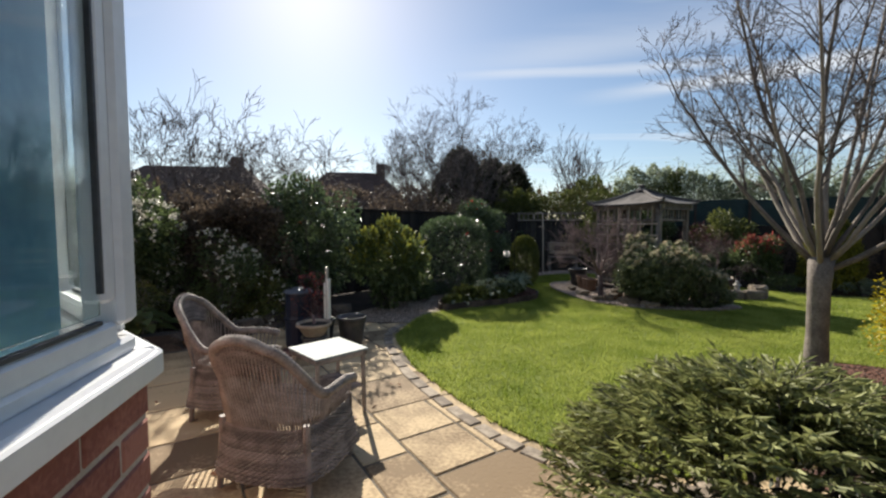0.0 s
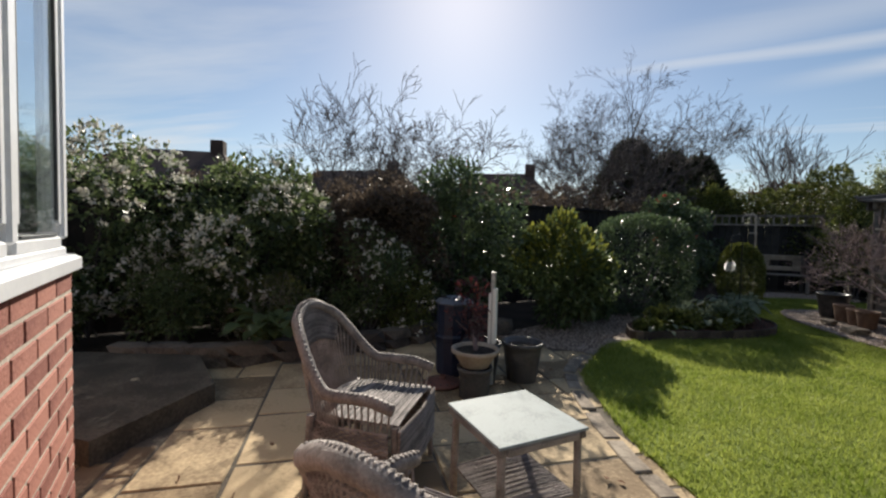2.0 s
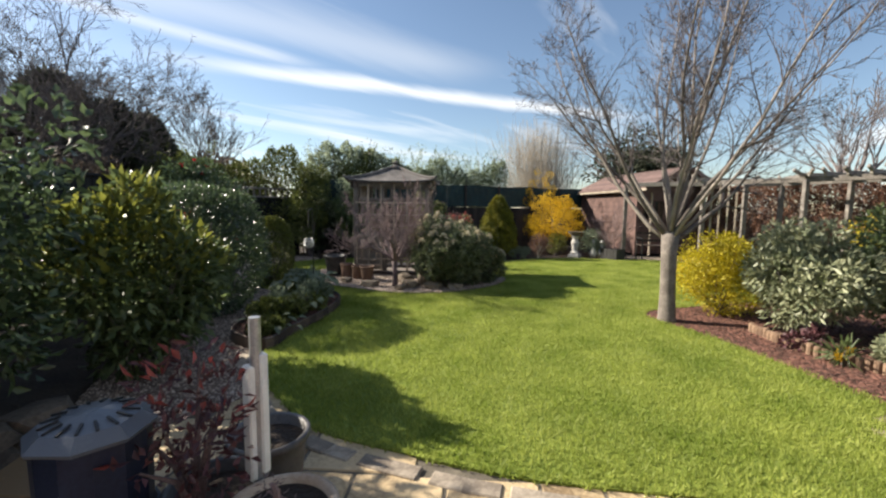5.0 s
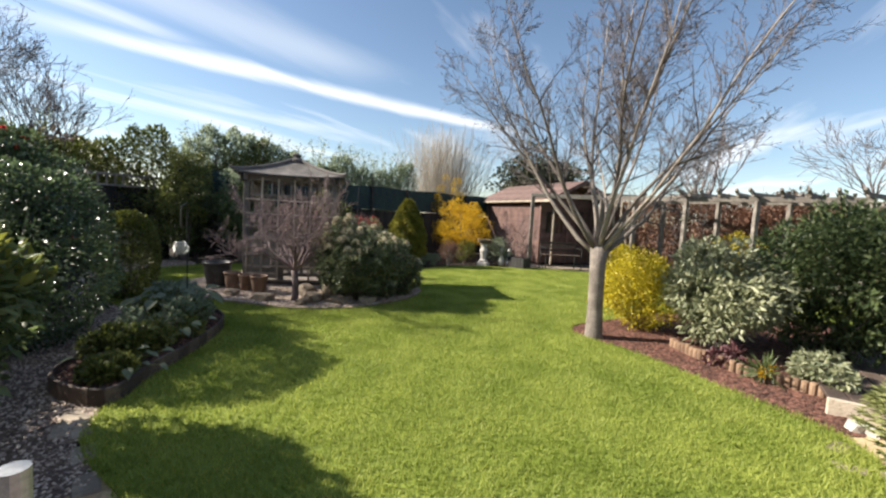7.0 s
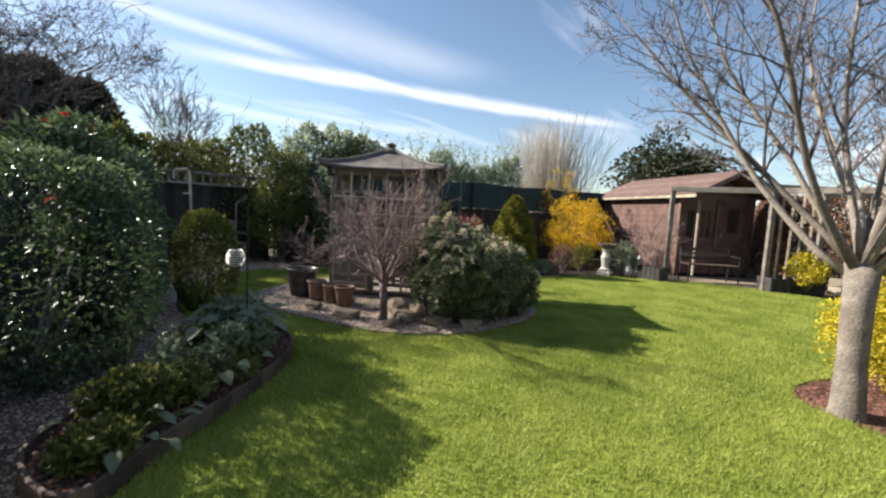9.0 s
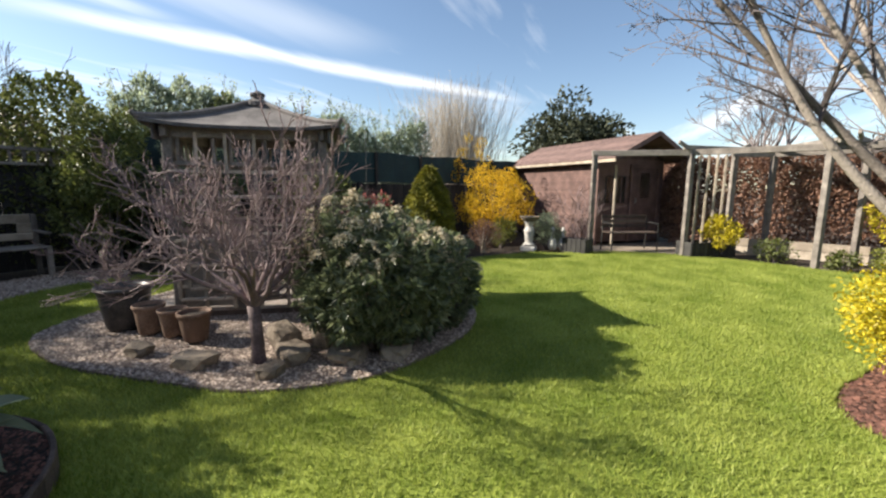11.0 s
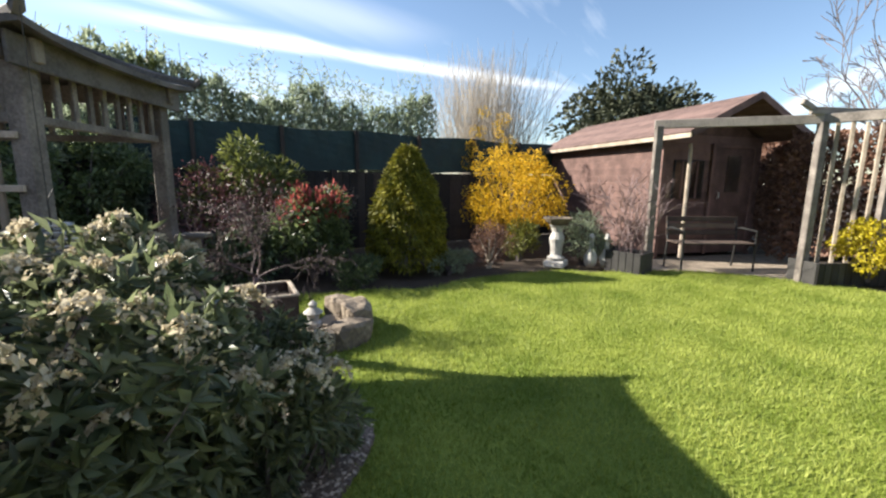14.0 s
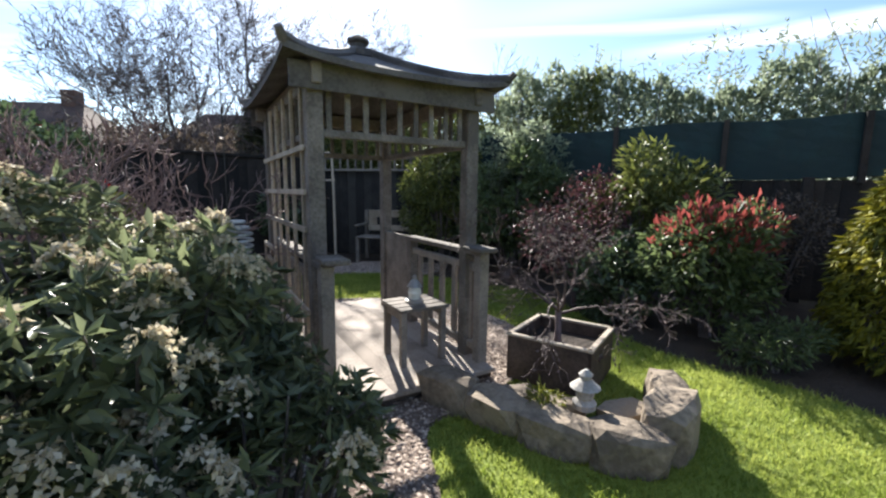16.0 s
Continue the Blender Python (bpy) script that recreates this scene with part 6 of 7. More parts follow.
# ---- patio furniture ----
def chair(m, label):
    """Woven tub chair: continuous rim of back and arms, upright canes, seat, four legs."""
    ob = thing("wicker_chair", m, label, "chair", "chairs on the patio")
    def rim(f):
        """f from -1 (end of one arm) through 0 (top of back) to 1."""
        a = abs(f)
        ang = f * 2.05
        x, y = 0.295 * math.sin(ang), -0.25 * math.cos(ang) - 0.02
        if a > 0.75:
            t = (a - 0.75) / 0.25
            x = math.copysign(0.295, f); y = -0.25 * math.cos(0.75 * 2.05) - 0.02 + t * 0.27
        s = max(0.0, min(1.0, (a - 0.24) / 0.42)); s = s * s * (3 - 2 * s)
        z = 0.84 * (1 - s) + 0.505 * s - 0.05 * (a / 0.24) ** 2 * (a < 0.24) - (0.05 * (1 - s) if a >= 0.24 else 0) - (0.03 * max(0, (a - 0.9) / 0.1))
        back = (1 - s) * 0.09
        return Vector((x, y - back, z))
    N = 64
    rp = [rim(-1 + 2 * i / N) for i in range(N + 1)]
    rb = Build().tube(rp, 0.026, 8)
    for k in range(N * 3):
        p, q = rim(-1 + 2 * k / (3 * N)), rim(-1 + 2 * (k + 1.1) / (3 * N))
        off = Vector((0, 0, 0.019)) if k % 2 else Vector((0.008, 0.008, 0.017))
        rb.tube([p + off, q + off + Vector((0, 0, 0.003))], 0.0085, 5)
    part("rim", rb, M["wicker"], ob, "braided wicker rim", True)
    def foot(f):
        p = rim(f); b = 0.92
        return Vector((p.x * b, (p.y if p.y > -0.2 else -0.2 + (p.y + 0.2) * 0.35) * b, 0.36))
    for i in range(66):
        f = -0.985 + 1.97 * i / 65
        p, q = rim(f), foot(f)
        part("cane", Build().tube([p, (p + q) / 2 + Vector((0, -0.012 if abs(f) < .5 else 0, 0)), q], 0.0052, 4, caps=False), M["wicker"], ob)
    wv = Build()
    def weave(z0, z1, rows, k0=0.0):
        for r in range(rows):
            t = (r + 0.5) / rows
            pts = []
            for i in range(73):
                f = -0.985 + 1.97 * i / 72
                p, q = rim(f), foot(f)
                zz = z0 + (z1 - z0) * t
                if zz >= 0.36:
                    g = min(1, (zz - 0.36) / max(0.05, p.z - 0.36)); v = q + (p - q) * g
                else:
                    g = (0.36 - zz) / 0.26; v = Vector((q.x * (1 + 0.2 * g), q.y * (1 + 0.2 * g), zz))
                n = Vector((v.x, v.y, 0)).normalized()
                pts.append(v + n * (0.004 if (i + r) % 2 else -0.004))
            wv.tube(pts, 0.0065, 4, caps=False)
    weave(0.10, 0.36, 24)
    for r in range(20):
        pts = []
        wide = 0.33 - 0.06 * (1 - r / 19) ** 2
        for i in range(41):
            f = -wide + 2 * wide * i / 40
            p, q = rim(f), foot(f); g = 0.62 + 0.36 * r / 20
            v = q + (p - q) * g; n = Vector((v.x, v.y, 0)).normalized()
            pts.append(v + n * (0.004 if (i + r) % 2 else -0.004))
        wv.tube(pts, 0.0068, 4, caps=False)
    tagged(part("weave", wv, M["wicker"], ob, "tightly woven lower body"), kind="stuff")
    se = Build()
    for r in range(34):
        y = -0.2 + 0.44 * r / 33
        w = 0.245 if y > -0.05 else 0.245 * math.sqrt(max(0.1, 1 - ((y + 0.05) / 0.2) ** 2))
        se.tube([(-w, y, 0.385), (-w * .5, y, 0.392 + 0.004 * (r % 2)), (0, y, 0.394), (w * .5, y, 0.392 + 0.004 * (r % 2)), (w, y, 0.385)], 0.0075, 5)
    tagged(part("seat", se, M["wicker"], ob, "woven wicker seat"), kind="stuff")
    ap = Build()
    for r in range(24):
        ap.tube([(-0.27, 0.262, 0.13 + r * 0.0105), (0, 0.275 + 0.004 * (r % 2), 0.13 + r * 0.0105), (0.27, 0.262, 0.13 + r * 0.0105)], 0.0065, 4)
    tagged(part("front_apron", ap, M["wicker"], ob), kind="stuff")
    for x in (-0.25, 0.25):
        for y in (-0.19, 0.24):
            part("leg", Build().tube([(x * 1.05, y * 1.05, 0.0), (x, y, 0.2), (x * 0.97, y * 0.97, 0.38)], [0.016, 0.02, 0.02], 8), M["wicker"], ob)
    return ob


c1 = chair(pose(-0.80, 2.13, 0.004, 0, 0, -13), "grey-brown wicker tub chair on the patio slabs")
copy_thing(c1, pose(-1.53, 3.0, 0.004, 0, 0, -85))

tbl = thing("patio_table", pose(-0.78, 2.89, 0.004, 0, 0, 45), "small square wicker table with a frosted glass top", "table")
part("glass_top", Build().box(pose(0, 0, 0.474), 0.42, 0.42, 0.012, 0.004), M["tableglass"], tbl, "frosted glass top")
tf = Build()
for s in (-1, 1):
    tf.box(pose(s * 0.19, 0, 0.45), 0.035, 0.41, 0.035, 0.008).box(pose(0, s * 0.19, 0.45), 0.345, 0.035, 0.035, 0.008)
part("frame", tf, M["wicker"], tbl)
for x in (-0.18, 0.18):
    for y in (-0.18, 0.18):
        part("leg", Build().tube([(x * 1.03, y * 1.03, 0), (x, y, 0.44)], 0.016, 8), M["wicker"], tbl)
sh = Build()
for r in range(26):
    sh.tube([(-0.18, -0.18 + r * 0.0144, 0.2), (0, -0.18 + r * 0.0144, 0.203 + .004 * (r % 2)), (0.18, -0.18 + r * 0.0144, 0.2)], 0.007, 5)
tagged(part("lower_shelf", sh, M["wicker"], tbl), kind="stuff")

# parasol stem in its sleeve, iron base, bin, pots
um = thing("parasol", pose(-1.22, 4.385, 0.03), "white metal parasol stem without its canopy", "parasol pole")
part("tube", Build().tube([(0, 0, 0.0), (0, 0, 0.9)], 0.02, 12), M["steel"], um)
part("sleeve", Build().box(pose(0.016, 0, 0.55), 0.03, 0.06, 0.44, 0.006).box(pose(-0.02, 0.01, 0.52), 0.03, 0.05, 0.42, 0.006), M["white"], um, "white sleeve strips")
bs = thing("iron_stand", pose(-1.60, 4.30, 0.004), "flat rusty brown cast iron parasol base with holes", "stand")
part("disc", Build().lathe(pose(0, 0, 0), [(0.15, 0), (0.155, 0.015), (0.14, 0.026), (0.06, 0.036), (0.04, 0.045)], 32), M["rust"], bs, "", True)
part("socket", Build().lathe(pose(0, 0, 0.04), [(0.03, 0), (0.028, 0.03), (0.022, 0.03), (0.02, 0.01)], 16), M["rust"], bs)
for k in range(14):
    a = 2 * math.pi * k / 14
    part("hole", Build().lathe(pose(0.112 * math.cos(a), 0.112 * math.sin(a), 0.028), [(0.010, 0), (0.010, 0.004)], 8), M["black"], bs)

bn = thing("garden_bin", pose(-1.62, 4.62, 0.004, 0, 0, 15), "navy blue plastic bin with a grey vented lid", "bin")
part("lower_body", Build().lathe(pose(0, 0, 0), [(0.145, 0), (0.15, 0.02), (0.155, 0.30), (0.165, 0.305), (0.165, 0.33)], 12), M["bin"], bn)
part("upper_body", Build().lathe(pose(0, 0, 0.33), [(0.155, 0), (0.147, 0.02), (0.15, 0.29)], 12), M["bin"], bn)
part("lid", Build().lathe(pose(0, 0, 0.61), [(0.165, 0), (0.17, 0.012), (0.13, 0.045), (0.045, 0.06), (0.02, 0.065)], 8), M["binlid"], bn, "grey lid with slots")
for k in range(16):
    a = 2 * math.pi * k / 16
    part("slot", Build().box(pose(0.1 * math.cos(a), 0.1 * math.sin(a), 0.664, 0, 14, math.degrees(a)), 0.05, 0.009, 0.006, 0.002), M["black"], bn)


def pot(name, x, y, z, r, h, mat, label, soil=0.85, flare=0.72, lip=0.02, group="garden pots", plant=None):
    ob = thing(name, pose(x, y, z), label, "pot", group)
    part("body", Build().lathe(pose(0, 0, 0), [(r * flare * 0.92, 0), (r * flare, 0.01), (r * 0.9, h * 0.72), (r * 0.95, h - lip * 1.8), (r * 1.02, h - lip * 1.5), (r * 1.03, h - 0.004), (r * 0.99, h), (r * 0.88, h - 0.006), (r * 0.86, h * soil)], 28), mat, ob, "", True)
    part("soil", Build().lathe(pose(0, 0, h * soil - 0.01), [(r * 0.9, 0), (r * 0.88, 0.012), (r * 0.3, 0.02)], 20), M["soil"], ob, "dark potting soil")
    return ob


pot("flower_pot", -1.29, 4.14, 0.24, 0.175, 0.14, M["paleterracotta"], "wide pale clay bowl standing on a dark pot", 0.8, 0.6)
pot("flower_pot", -1.29, 4.14, 0.004, 0.13, 0.24, M["glazed"], "dark plastic pot under the clay bowl", 0.9, 0.85)
pot("flower_pot", -1.33, 4.47, 0.004, 0.165, 0.34, M["glazed"], "dark glazed round pot with bare soil")
pot("flower_pot", -1.02, 4.66, 0.004, 0.17, 0.33, M["glazed"], "dark glazed round pot with bare soil")
bush("red_rose", -1.38, 4.5, 0.28, 0.26, 0.55, M["l_purple"], "thin potted shrub with dark red shoots", 420, (0.05, 0.018), 130, 12, z=0.26, stem=M["redtwig"], low=0.3, top_mat=M["l_red"], top_n=45)
bush("pot_seedlings", -1.29, 4.14, 0.08, 0.08, 0.16, M["redtwig"], "a few dry stalks in the clay bowl", 40, (0.03, 0.006), 131, 6, z=0.34, stem=M["redtwig"])

for x, y, r, h in ((3.07, 9.27, 0.21, 0.37),):
    pot("flower_pot", x, y, 0.05, r, h, M["glazed"], "large dark glazed pot on the gravel")
for x, y, r, h in ((3.05, 8.93, 0.12, 0.25), (3.08, 8.68, 0.11, 0.23), (3.08, 8.42, 0.125, 0.24)):
    pot("flower_pot", x, y, 0.05, r, h, M["terracotta"], "small terracotta pot on the gravel")

# square planter with its bare shrub, rocks and ornaments
bx = thing("square_planter", pose(5.66, 8.42, 0.03, 0, 0, -33), "dark brown square wooden planter with pale rim", "planter")
for k in range(4):
    part("side", Build().box(pose(0, 0, 0, 0, 0, 90 * k) @ pose(0, 0.25, 0.14), 0.52, 0.02, 0.28, 0.004), M["boxwood"], bx)
    part("rim", Build().box(pose(0, 0, 0, 0, 0, 90 * k) @ pose(0, 0.25, 0.288), 0.54, 0.035, 0.016, 0.004), M["palewood"], bx, "pale worn rim")
part("soil", Build().box(pose(0, 0, 0.11), 0.48, 0.48, 0.2, 0.01), M["soil"], bx)
bare_tree("planter_maple", 5.64, 8.44, "small bare maple with pink twigs in the planter", 140, 1.12, 0.022, 5, M["redtwig"], spread=0.75, up=0.0, fork=0.2, limbs=6, wig=0.25, shrink=0.76, tipsz=0.03, z=0.22, minr=0.0018, open_a=1.0)
bush("pink_new_growth", 5.64, 8.44, 0.36, 0.34, 0.5, M["l_purple"], "haze of dusky pink buds on the small maple", 600, (0.03, 0.01), 141, 20, z=0.72, stems=0)
rr = random.Random(7)
for k, (x, y, s, h, a) in enumerate(((4.95, 8.0, .34, .24, -30), (5.2, 7.84, .36, .2, -38), (5.46, 7.66, .38, .2, -32), (5.74, 7.53, .36, .22, -10), (6.0, 7.68, .38, .3, 55), (6.12, 7.98, .32, .26, 75),
                                     (5.3, 8.0, .26, .14, 20), (5.55, 7.86, .22, .16, -20), (5.86, 7.86, .3, .14, 30))):
    ob = part("rock", Build().lump(pose(x, y, h * 0.38, 0, 0, a), s, s * 0.6, h, 0.1, k), M["rock"])
    tagged(ob, "rough brown sandstone rock edging the planter bed", "rock", "rocks by the planter")
for k, (x, y, s, h) in enumerate(((3.1, 7.45, .3, .12), (3.45, 7.45, .25, .2), (3.62, 7.3, .22, .16), (3.3, 7.1, .36, .1), (2.75, 8.0, .28, .1), (3.3, 7.7, .3, .18), (2.85, 7.4, .2, .08), (2.72, 8.55, .2, .09), (3.5, 6.8, .3, .09))):
    ob = part("rock", Build().lump(pose(x, y, 0.04 + h * 0.38, 0, 0, rr.uniform(0, 180)), s, s * 0.7, h, 0.16, 20 + k), M["rock"])
    tagged(ob, "weathered stone lying in the gravel", "rock", "rocks in the gravel")
so = thing("stone_ornament", pose(5.62, 7.78, 0.14), "small grey stone pagoda ornament on the rocks", "ornament")
part("base", Build().lathe(pose(0, 0, 0), [(0.055, 0), (0.06, 0.03), (0.04, 0.05), (0.05, 0.1), (0.065, 0.11)], 12), M["stone"], so)
part("cap", Build().lathe(pose(0, 0, 0.11), [(0.075, 0), (0.04, 0.03), (0.025, 0.04), (0.035, 0.065), (0.01, 0.09)], 12), M["stone"], so)
bush("small_rock_plant", 5.42, 7.78, 0.08, 0.08, 0.13, M["l_yellow"], "tiny yellow-green plant among the rocks", 140, (0.05, 0.014), 142, 6, z=0.1)

# dark board edging round the small bed
be = thing("bed_edging", pose(0, 0, 0), "low dark timber edging round the small bed", "edging")
for (x1, y1), (x2, y2) in zip(HOSTA_BED, HOSTA_BED[1:] + HOSTA_BED[:1]):
    part("board", Build().box(pose((x1 + x2) / 2, (y1 + y2) / 2, 0.05, 0, 0, math.degrees(math.atan2(y2 - y1, x2 - x1))), math.hypot(x2 - x1, y2 - y1) + 0.015, 0.025, 0.14, 0.006), M["boxwood"], be)
for k, (x, y, rx, ry, hh, mt) in enumerate(((0.95, 7.32, .46, .26, .34, "l_grey"), (0.5, 7.05, .36, .22, .24, "l_olive"), (1.45, 7.95, .28, .34, .34, "l_grey"), (0.2, 6.78, .18, .16, .14, "l_olive"), (1.2, 7.5, .4, .3, .3, "l_olive"))):
    bush("bed_perennial", x, y, rx, ry, hh, M[mt], "low tangled grey green plants in the small bed", 2600, (0.055, 0.026), 170 + k, 18, z=0.07, group="small bed planting")

# fallen leaves on the paving
rl = np.random.default_rng(160)
fp = scatter([(-2.6, 2.6), (-0.6, 1.2), (0.6, 1.6), (0.3, 2.6), (-0.5, 4.2), (-0.7, 5.6), (-1.7, 5.4), (-2.4, 4.4)], 55, rl)
tagged(part("fallen_leaves", leaves("fallen_leaves", np.column_stack([fp, np.full(len(fp), 0.012)]), np.column_stack([rl.normal(0, 1, (len(fp), 2)), np.zeros(len(fp))]), 0.05, 0.02, rl, spread=0.1), M["l_copper"]), "a few dry brown leaves on the patio", "leaves", "", "stuff")

# hanging spiral ornaments
def spiral(x, y, z, s, label):
    ob = thing("hanging_spiral", pose(x, y, z), label, "ornament", "hanging spirals")
    for k in range(7):
        b = Build()
        f = -1 + 2 * (k + 0.5) / 7; r = 0.085 * s * math.sqrt(1 - (f * 0.85) ** 2)
        b.tube([(r * math.cos(a), r * math.sin(a), f * 0.085 * s) for a in [2 * math.pi * i / 24 for i in range(25)]], 0.0055 * s, 6)
        part("ring", b, M["steel"], ob)
    part("hanger", Build().tube([(0, 0, -0.09 * s), (0, 0, 0.09 * s), (0, 0, 0.16 * s), (0.02, 0, 0.2 * s)], 0.003, 5), M["black"], ob)
    return ob
spiral(1.19, 7.45, 0.87, 0.75, "round pale wire spiral hanging from a crook")
ck = thing("shepherds_crook", pose(1.35, 7.58, 0.05), "thin black garden crook standing in the bed", "hook")
part("rod", Build().tube([(0, 0, 0), (0, 0, 1.2), (-0.05, -0.05, 1.25), (-0.15, -0.12, 1.22), (-0.16, -0.13, 1.02)], 0.006, 6), M["black"], ck)
spiral(4.07, 7.41, 1.0, 1.0, "pale wire spiral hanging before the gazebo")
part("cord", Build().tube([(0, 0, 0.15), (0, 0, 0.8)], 0.002, 4), M["black"], bpy.data.objects["hanging_spiral.001"])

# statue, geese, planters, bench by the shed
bb = thing("bird_bath", pose(9.55, 6.92, 0.0), "pale cast stone bird bath with carved pedestal", "bird bath")
part("plinth", Build().box(pose(0, 0, 0.05), 0.3, 0.3, 0.1, 0.015), M["stone"], bb)
part("pedestal", Build().lathe(pose(0, 0, 0.1), [(0.12, 0), (0.13, 0.04), (0.08, 0.08), (0.09, 0.2), (0.11, 0.32), (0.075, 0.42), (0.09, 0.48), (0.12, 0.52)], 14), M["stone"], bb)
part("bowl", Build().lathe(pose(0, 0, 0.62), [(0.09, 0), (0.16, 0.04), (0.2, 0.09), (0.21, 0.11), (0.18, 0.11), (0.08, 0.07)], 20), M["rock"], bb, "stained shallow bowl")
def goose(x, y, a):
    ob = part("goose_ornament", Build().lathe(pose(x, y, 0.03, 0, 0, a) @ pose(0, 0, 0), [(0.06, 0), (0.09, 0.06), (0.1, 0.14), (0.06, 0.22), (0.035, 0.28), (0.03, 0.38), (0.045, 0.43), (0.02, 0.48)], 12)
              .tube([pose(x, y, 0.03, 0, 0, a) @ Vector(p) for p in ((0, 0, 0.44), (0.07, 0, 0.43), (0.1, 0, 0.41))], [0.025, 0.015, 0.005], 6), M["stone"], None, "", True)
    tagged(ob, "grey stone goose ornament beside the lawn", "ornament", "stone geese")
goose(9.68, 6.45, 200)
goose(9.76, 6.25, 190)
def trough(x, y, a, L, W, H, label):
    ob = thing("timber_planter", pose(x, y, 0, 0, 0, a), label, "planter")
    k = int(L / 0.09)
    for s in (-1, 1):
        for i in range(k):
            part("stave", Build().box(pose(-L / 2 + (i + 0.5) * L / k, s * W / 2, H / 2 + 0.004 * (i % 2)), L / k * 0.94, 0.022, H, 0.004), M["blackplanter"], ob)
        part("end", Build().box(pose(s * L / 2, 0, H / 2), 0.022, W, H, 0.004), M["blackplanter"], ob)
    part("soil", Build().box(pose(0, 0, H / 2 - 0.03), L - 0.03, W - 0.03, H - 0.04, 0.01), M["soil"], ob)
    return ob
trough(9.72, 5.95, 70, 0.5, 0.35, 0.3, "black stained timber trough planter beside a post")
trough(10.42, 3.55, -55, 1.05, 0.38, 0.3, "black stained timber trough under the pergola uprights")
cl = thing("dry_climber", pose(9.85, 6.0, 0.25), "leafless tangled climber with straw-pink stems", "climber")
cb, rc = Build(), np.random.default_rng(150)
for k in range(26):
    grow(cb, rc, Vector((rc.normal(0, .1), rc.normal(0, .1), 0)), Vector((rc.normal(0, .25), rc.normal(0, .25), 1)).normalized(), 0.6, 0.006, 2, 0.6, 0.1, 0.25, (2, 3), 0.7, 0.6, None, 0.0035)
part("stem_mass", cb, M["redtwig"], cl)
mb2 = thing("metal_bench", pose(10.55, 4.95, 0, 0, 0, -58), "small black metal and wood garden bench before the shed", "bench")
for k in range(4):
    part("seat_slat", Build().box(pose(0, -0.16 + k * 0.1, 0.4), 1.1, 0.08, 0.022, 0.004), M["boxwood"], mb2)
for x in (-0.53, 0.53):
    part("side_frame", Build().tube([(x, -0.2, 0), (x, -0.19, 0.42), (x, -0.2, 0.58), (x, 0.1, 0.6), (x, 0.2, 0.58), (x, 0.24, 0.75)], 0.016, 6).tube([(x, 0.22, 0), (x, 0.18, 0.42), (x, 0.24, 0.75)], 0.016, 6), M["black"], mb2)
for k in range(3):
    part("back_slat", Build().box(pose(0, 0.2 + 0.012 * k, 0.52 + k * 0.1), 1.1, 0.02, 0.07, 0.003), M["boxwood"], mb2)
slab_object("shed_paving", [(9.9, 4.1), (10.6, 3.2), (13.2, 3.2), (11.2, 5.9), (9.95, 5.75)], -0.02, 0.004, M["paver"], "worn pale paving before the shed", "paving")
rbed = thing("raised_bed_board", pose(0, 0, 0), "pale timber boards of a raised bed before the beech hedge", "raised bed")
for (x1, y1), (x2, y2) in (((11.0, 2.9), (10.3, 0.9)), ((10.3, 0.9), (9.4, -1.6))):
    d = Vector((x2 - x1, y2 - y1, 0))
    for z in (0.09, 0.26):
        part("board", Build().box(pose((x1 + x2) / 2, (y1 + y2) / 2, z, 0, 0, math.degrees(math.atan2(d.y, d.x))), d.length, 0.04, 0.16, 0.005), M["palewood"], rbed)

# edging of short logs in the bark bed, plank step, stones
le = thing("log_edging", pose(0, 0, 0), "low edging of short upright brown logs", "edging")
EDGE = [(3.62, 2.93), (3.3, 2.72), (3.05, 2.5), (2.87, 2.25), (2.76, 2.0), (2.7, 1.85)]
log_me = Build().lathe(pose(0, 0, -0.03), [(0.028, 0), (0.029, 0.13), (0.024, 0.142)], 10).mesh("log")
for (x1, y1), (x2, y2) in zip(EDGE, EDGE[1:]):
    k = max(1, round(math.hypot(x2 - x1, y2 - y1) / 0.058))
    for i in range(k):
        part("log", log_me, M["logwood"], le, m=pose(x1 + (x2 - x1) * i / k, y1 + (y2 - y1) * i / k, rr.uniform(-0.012, 0.012)))
ds = thing("timber_step", pose(2.85, 1.55, 0, 0, 0, -10), "dark timber platform with a pale edge board", "step")
for k in range(6):
    part("board", Build().box(pose(0, -0.34 + k * 0.135, 0.1), 1.1, 0.125, 0.03, 0.004), M["boxwood"], ds)
part("edge_board", Build().box(pose(-0.56, 0, 0.06), 0.035, 0.84, 0.14, 0.005), M["palewood"], ds, "pale edge board")
for k in range(9):
    ob = part("rock", Build().lump(pose(2.12 - 0.03 * k, 2.0 - 0.09 * k, 0.03, 0, 0, rr.uniform(0, 90)), 0.11, 0.09, 0.09, 0.15, 50 + k, 1), M["stone"])
    tagged(ob, "pale rounded stone beside the paving edge", "rock", "stones by the step")

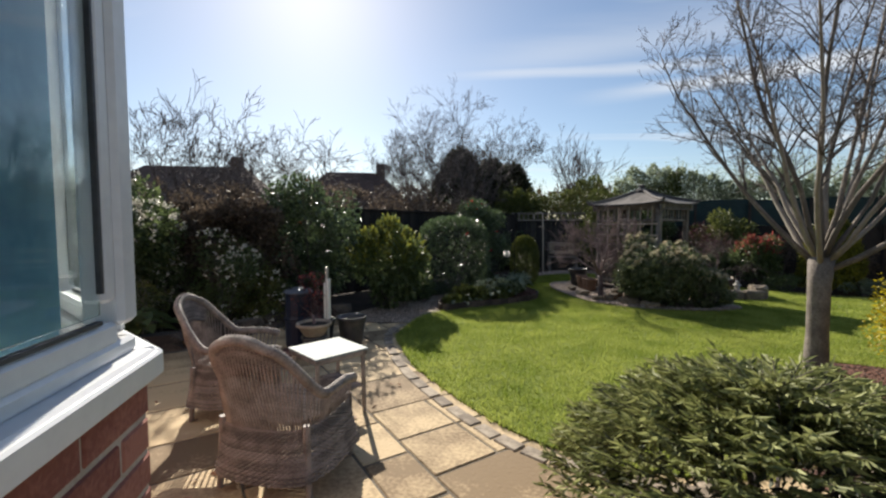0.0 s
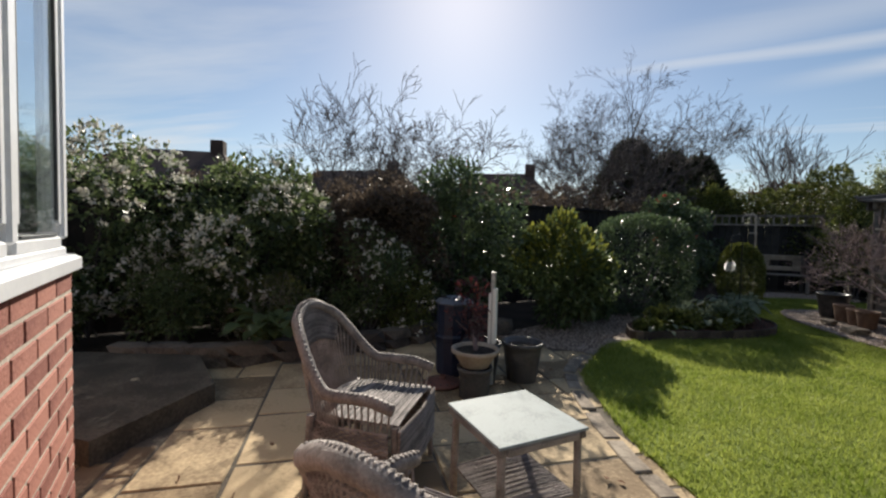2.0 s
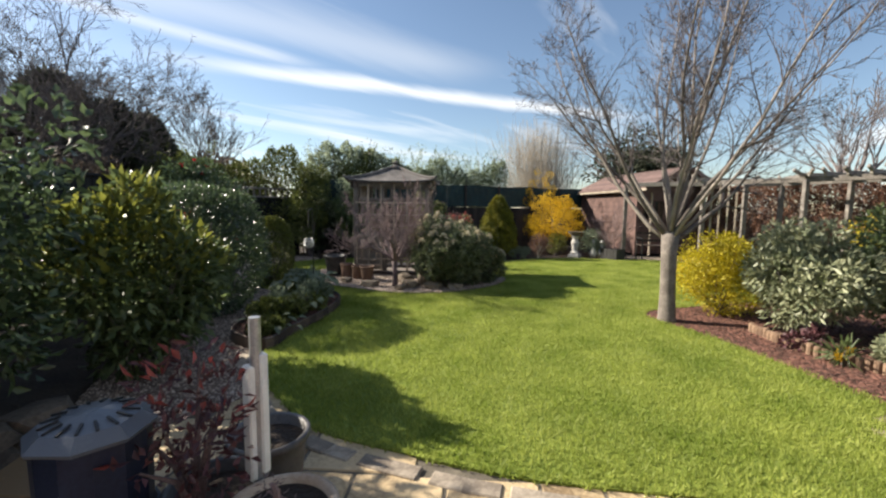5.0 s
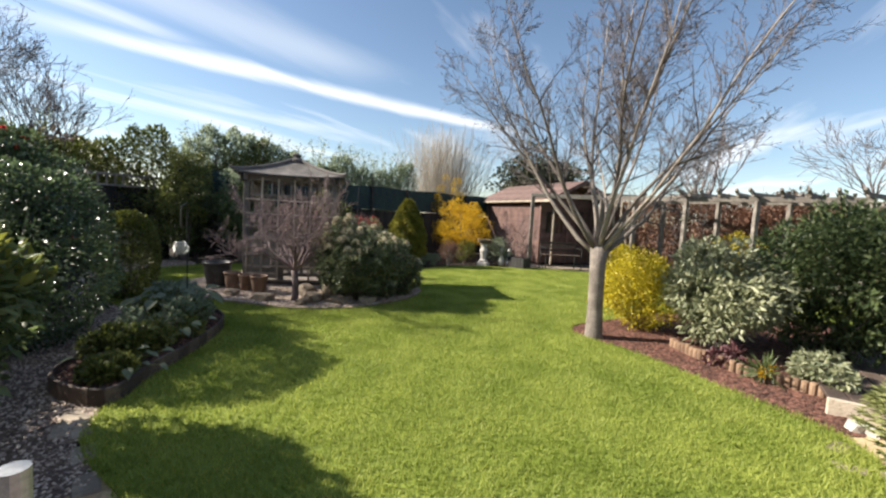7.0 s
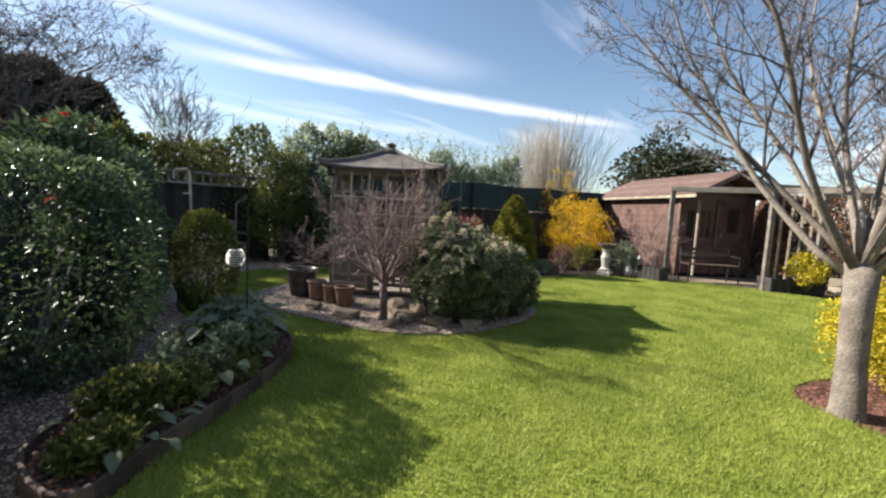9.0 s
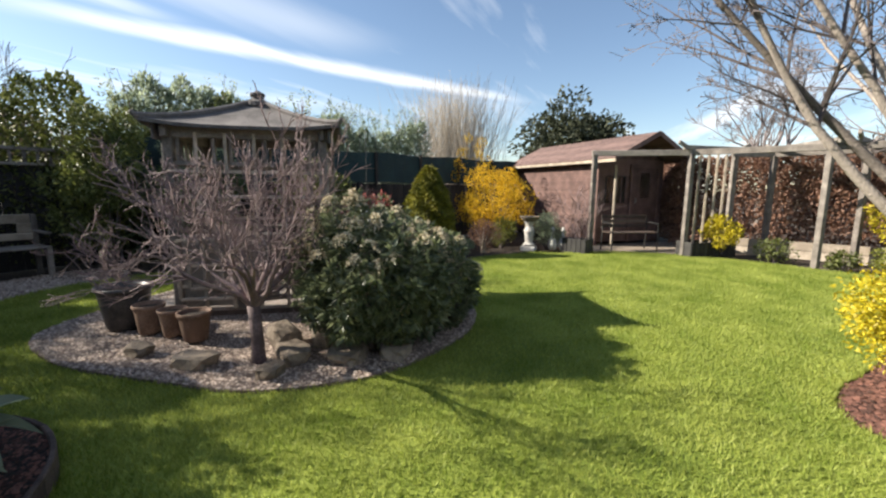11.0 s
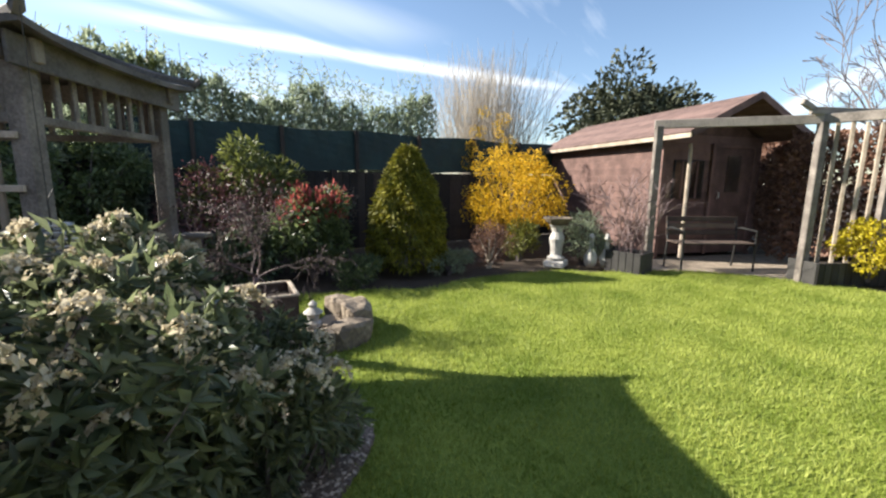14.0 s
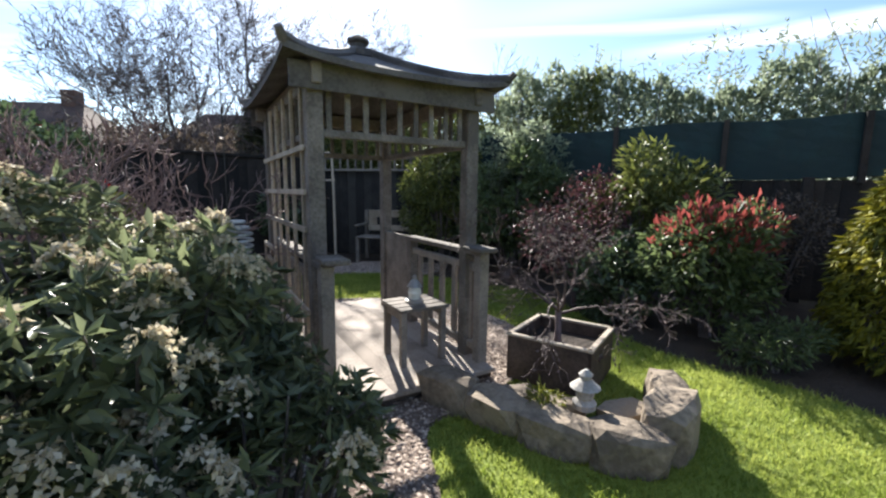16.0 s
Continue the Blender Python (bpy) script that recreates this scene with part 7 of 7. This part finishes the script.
# dark stone edging of the shady border, and raised slab
BORDER = [(-4.4, 3.55), (-3.5, 3.95), (-3.25, 4.24), (-2.93, 4.53), (-2.52, 5.0), (-2.2, 5.55), (-1.9, 5.9), (-1.4, 6.2)]
bw = thing("stone_edging", pose(0, 0, 0), "low dark stone edging wall of the shady border", "edging", "", "structure")
for lvl in range(2):
    for (x1, y1), (x2, y2) in zip(BORDER, BORDER[1:]):
        L = math.hypot(x2 - x1, y2 - y1); k = max(1, round(L / 0.3)); a = math.degrees(math.atan2(y2 - y1, x2 - x1))
        for i in range(k):
            f = (i + 0.5) / k
            part("stone", Build().lump(pose(x1 + (x2 - x1) * f, y1 + (y2 - y1) * f, 0.04 + lvl * 0.1, 0, 0, a + rr.uniform(-8, 8)), L / k * 1.12, 0.22, 0.14, 0.07, rr.random() * 90, 1), M["darkstone"], bw)
RAISED = [(-4.6, 2.4), (-2.85, 2.5), (-2.95, 3.33), (-3.6, 3.75), (-4.6, 3.4)]
slab_object("raised_paving", RAISED, -0.02, 0.14, M["mossy"], "raised paved step beside the house", "paving")

# ---- patio slabs, edging blocks, bricks ----
PATIO = [(-4.6, 2.3), (-2.4, 2.25), (-0.5, 0.76), (0.2, -2.3), (1.9, -3), (1.6, 0.2), (0.85, 0.9), (0.5, 1.7), (1.0, 2.15), (1.45, 2.05), (2.0, 1.95), (2.3, 1.2), (2.6, -3), (2.7, 1.7), (1.98, 2.2), (1.0, 2.35), (0.65, 2.6),
         (0.1, 3.45), (-0.3, 4.4), (-0.45, 5.0), (-0.4, 5.8), (-1.4, 6.1), (-1.9, 5.85), (-2.2, 5.5), (-2.52, 4.95), (-2.95, 4.45), (-3.3, 4.1), (-4.4, 3.5)]
patio = thing("patio", pose(0, 0, 0), "patio of buff sandstone slabs in random sizes", "paving", "", "structure")
part("mortar_bed", Build().prism([(-4.6, 2.2), (-2.4, 2.2), (-0.53, 0.74), (0.2, -2.3), (2.6, -3), (2.5, 1.8), (1.98, 2.2), (1.0, 2.35), (0.65, 2.6), (0.1, 3.45), (-0.3, 4.4), (-0.45, 5.0), (-0.4, 5.85),
                                   (-1.4, 6.2), (-1.9, 5.9), (-2.2, 5.55), (-2.52, 5.0), (-2.95, 4.5), (-3.3, 4.2), (-4.4, 3.55)], -0.03, -0.004), M["mortar"], patio)
U, PA = 0.15, 33
pm = pose(-0.3, 2.6, 0, 0, 0, PA)
pinv = pm.inverted()
used, rs = set(), random.Random(11)
slab_me = {}
SIZES = [(4, 4), (5, 3), (4, 3), (3, 3), (3, 4), (3, 2), (2, 3), (2, 2), (1, 2), (2, 1), (1, 1)]
for iy in range(-42, 30):
    for ix in range(-42, 34):
        if (ix, iy) in used:
            continue
        opts = SIZES[:5]; rs.shuffle(opts)
        for w, h in opts + SIZES[5:]:
            cells = [(ix + i, iy + j) for i in range(w) for j in range(h)]
            if not any(c in used for c in cells):
                break
        used.update(cells)
        c = pm @ Vector(((ix + w / 2) * U, (iy + h / 2) * U, 0))
        if not inside(PATIO, c.x, c.y) or inside(RAISED, c.x, c.y):
            continue
        if (w, h) not in slab_me:
            slab_me[w, h] = Build().box(pose(0, 0, -0.02), w * U - 0.016, h * U - 0.016, 0.045, 0.006).mesh("slab")
        part("slab", slab_me[w, h], M["slab"], patio, m=pm @ pose((ix + w / 2) * U, (iy + h / 2) * U, rs.uniform(-0.003, 0.002), rs.uniform(-.3, .3), rs.uniform(-.3, .3), rs.uniform(-.6, .6)))
edge = thing("edging_course", pose(0, 0, 0), "curved course of small sandy paving blocks along the lawn", "edging", "", "structure")
EP = smooth_outline([(-0.50, 6.0), (-0.60, 5.4), (-0.64, 5.0), (-0.52, 4.41), (-0.32, 3.81), (-0.08, 3.31), (0.21, 2.82), (0.53, 2.40), (0.95, 2.12), (1.42, 1.96), (2.0, 1.98), (6, -3), (-6, -3)], 8)[:8 * 10]
acc, paver_me = 0.0, [Build().box(pose(0, 0, -0.018), 0.17 + 0.01 * k, 0.105, 0.055, 0.007).mesh("block") for k in range(3)]
for (x1, y1), (x2, y2) in zip(EP, EP[1:]):
    L = math.hypot(x2 - x1, y2 - y1); acc += L
    if acc > 0.195:
        acc -= 0.195
        part("block", paver_me[rs.randrange(3)], M["paver"], edge, m=pose(x2, y2, 0.004 + rs.uniform(-.003, .003), 0, 0, math.degrees(math.atan2(y2 - y1, x2 - x1)) + rs.uniform(-3, 3)))
brick_me = Build().box(pose(0, 0, 0), 0.215, 0.03, 0.064, 0.004).mesh("brick")
half_me = Build().box(pose(0, 0, 0), 0.10, 0.03, 0.064, 0.004).mesh("brick")
for (x1, y1), (x2, y2) in zip(HOUSE, HOUSE[1:]):
    d = Vector((x2 - x1, y2 - y1, 0)); L = d.length; a = math.degrees(math.atan2(d.y, d.x))
    s0 = max(0.0, L - 1.9) if y1 < -1 else 0.0
    for r in range(14):
        z = 0.035 + r * 0.0755
        x = s0 - (0.1125 if r % 2 else 0.0)
        while x < L:
            c0, c1 = max(x, s0), min(x + 0.215, L)
            if c1 - c0 > 0.08:
                full = c1 - c0 > 0.2
                part("brick", brick_me if full else half_me, M["brick"], house, m=pose(x1, y1, z, 0, 0, a) @ pose((c0 + c1) / 2, 0.0145 + rs.uniform(-0.001, 0.001), 0))
            x += 0.225
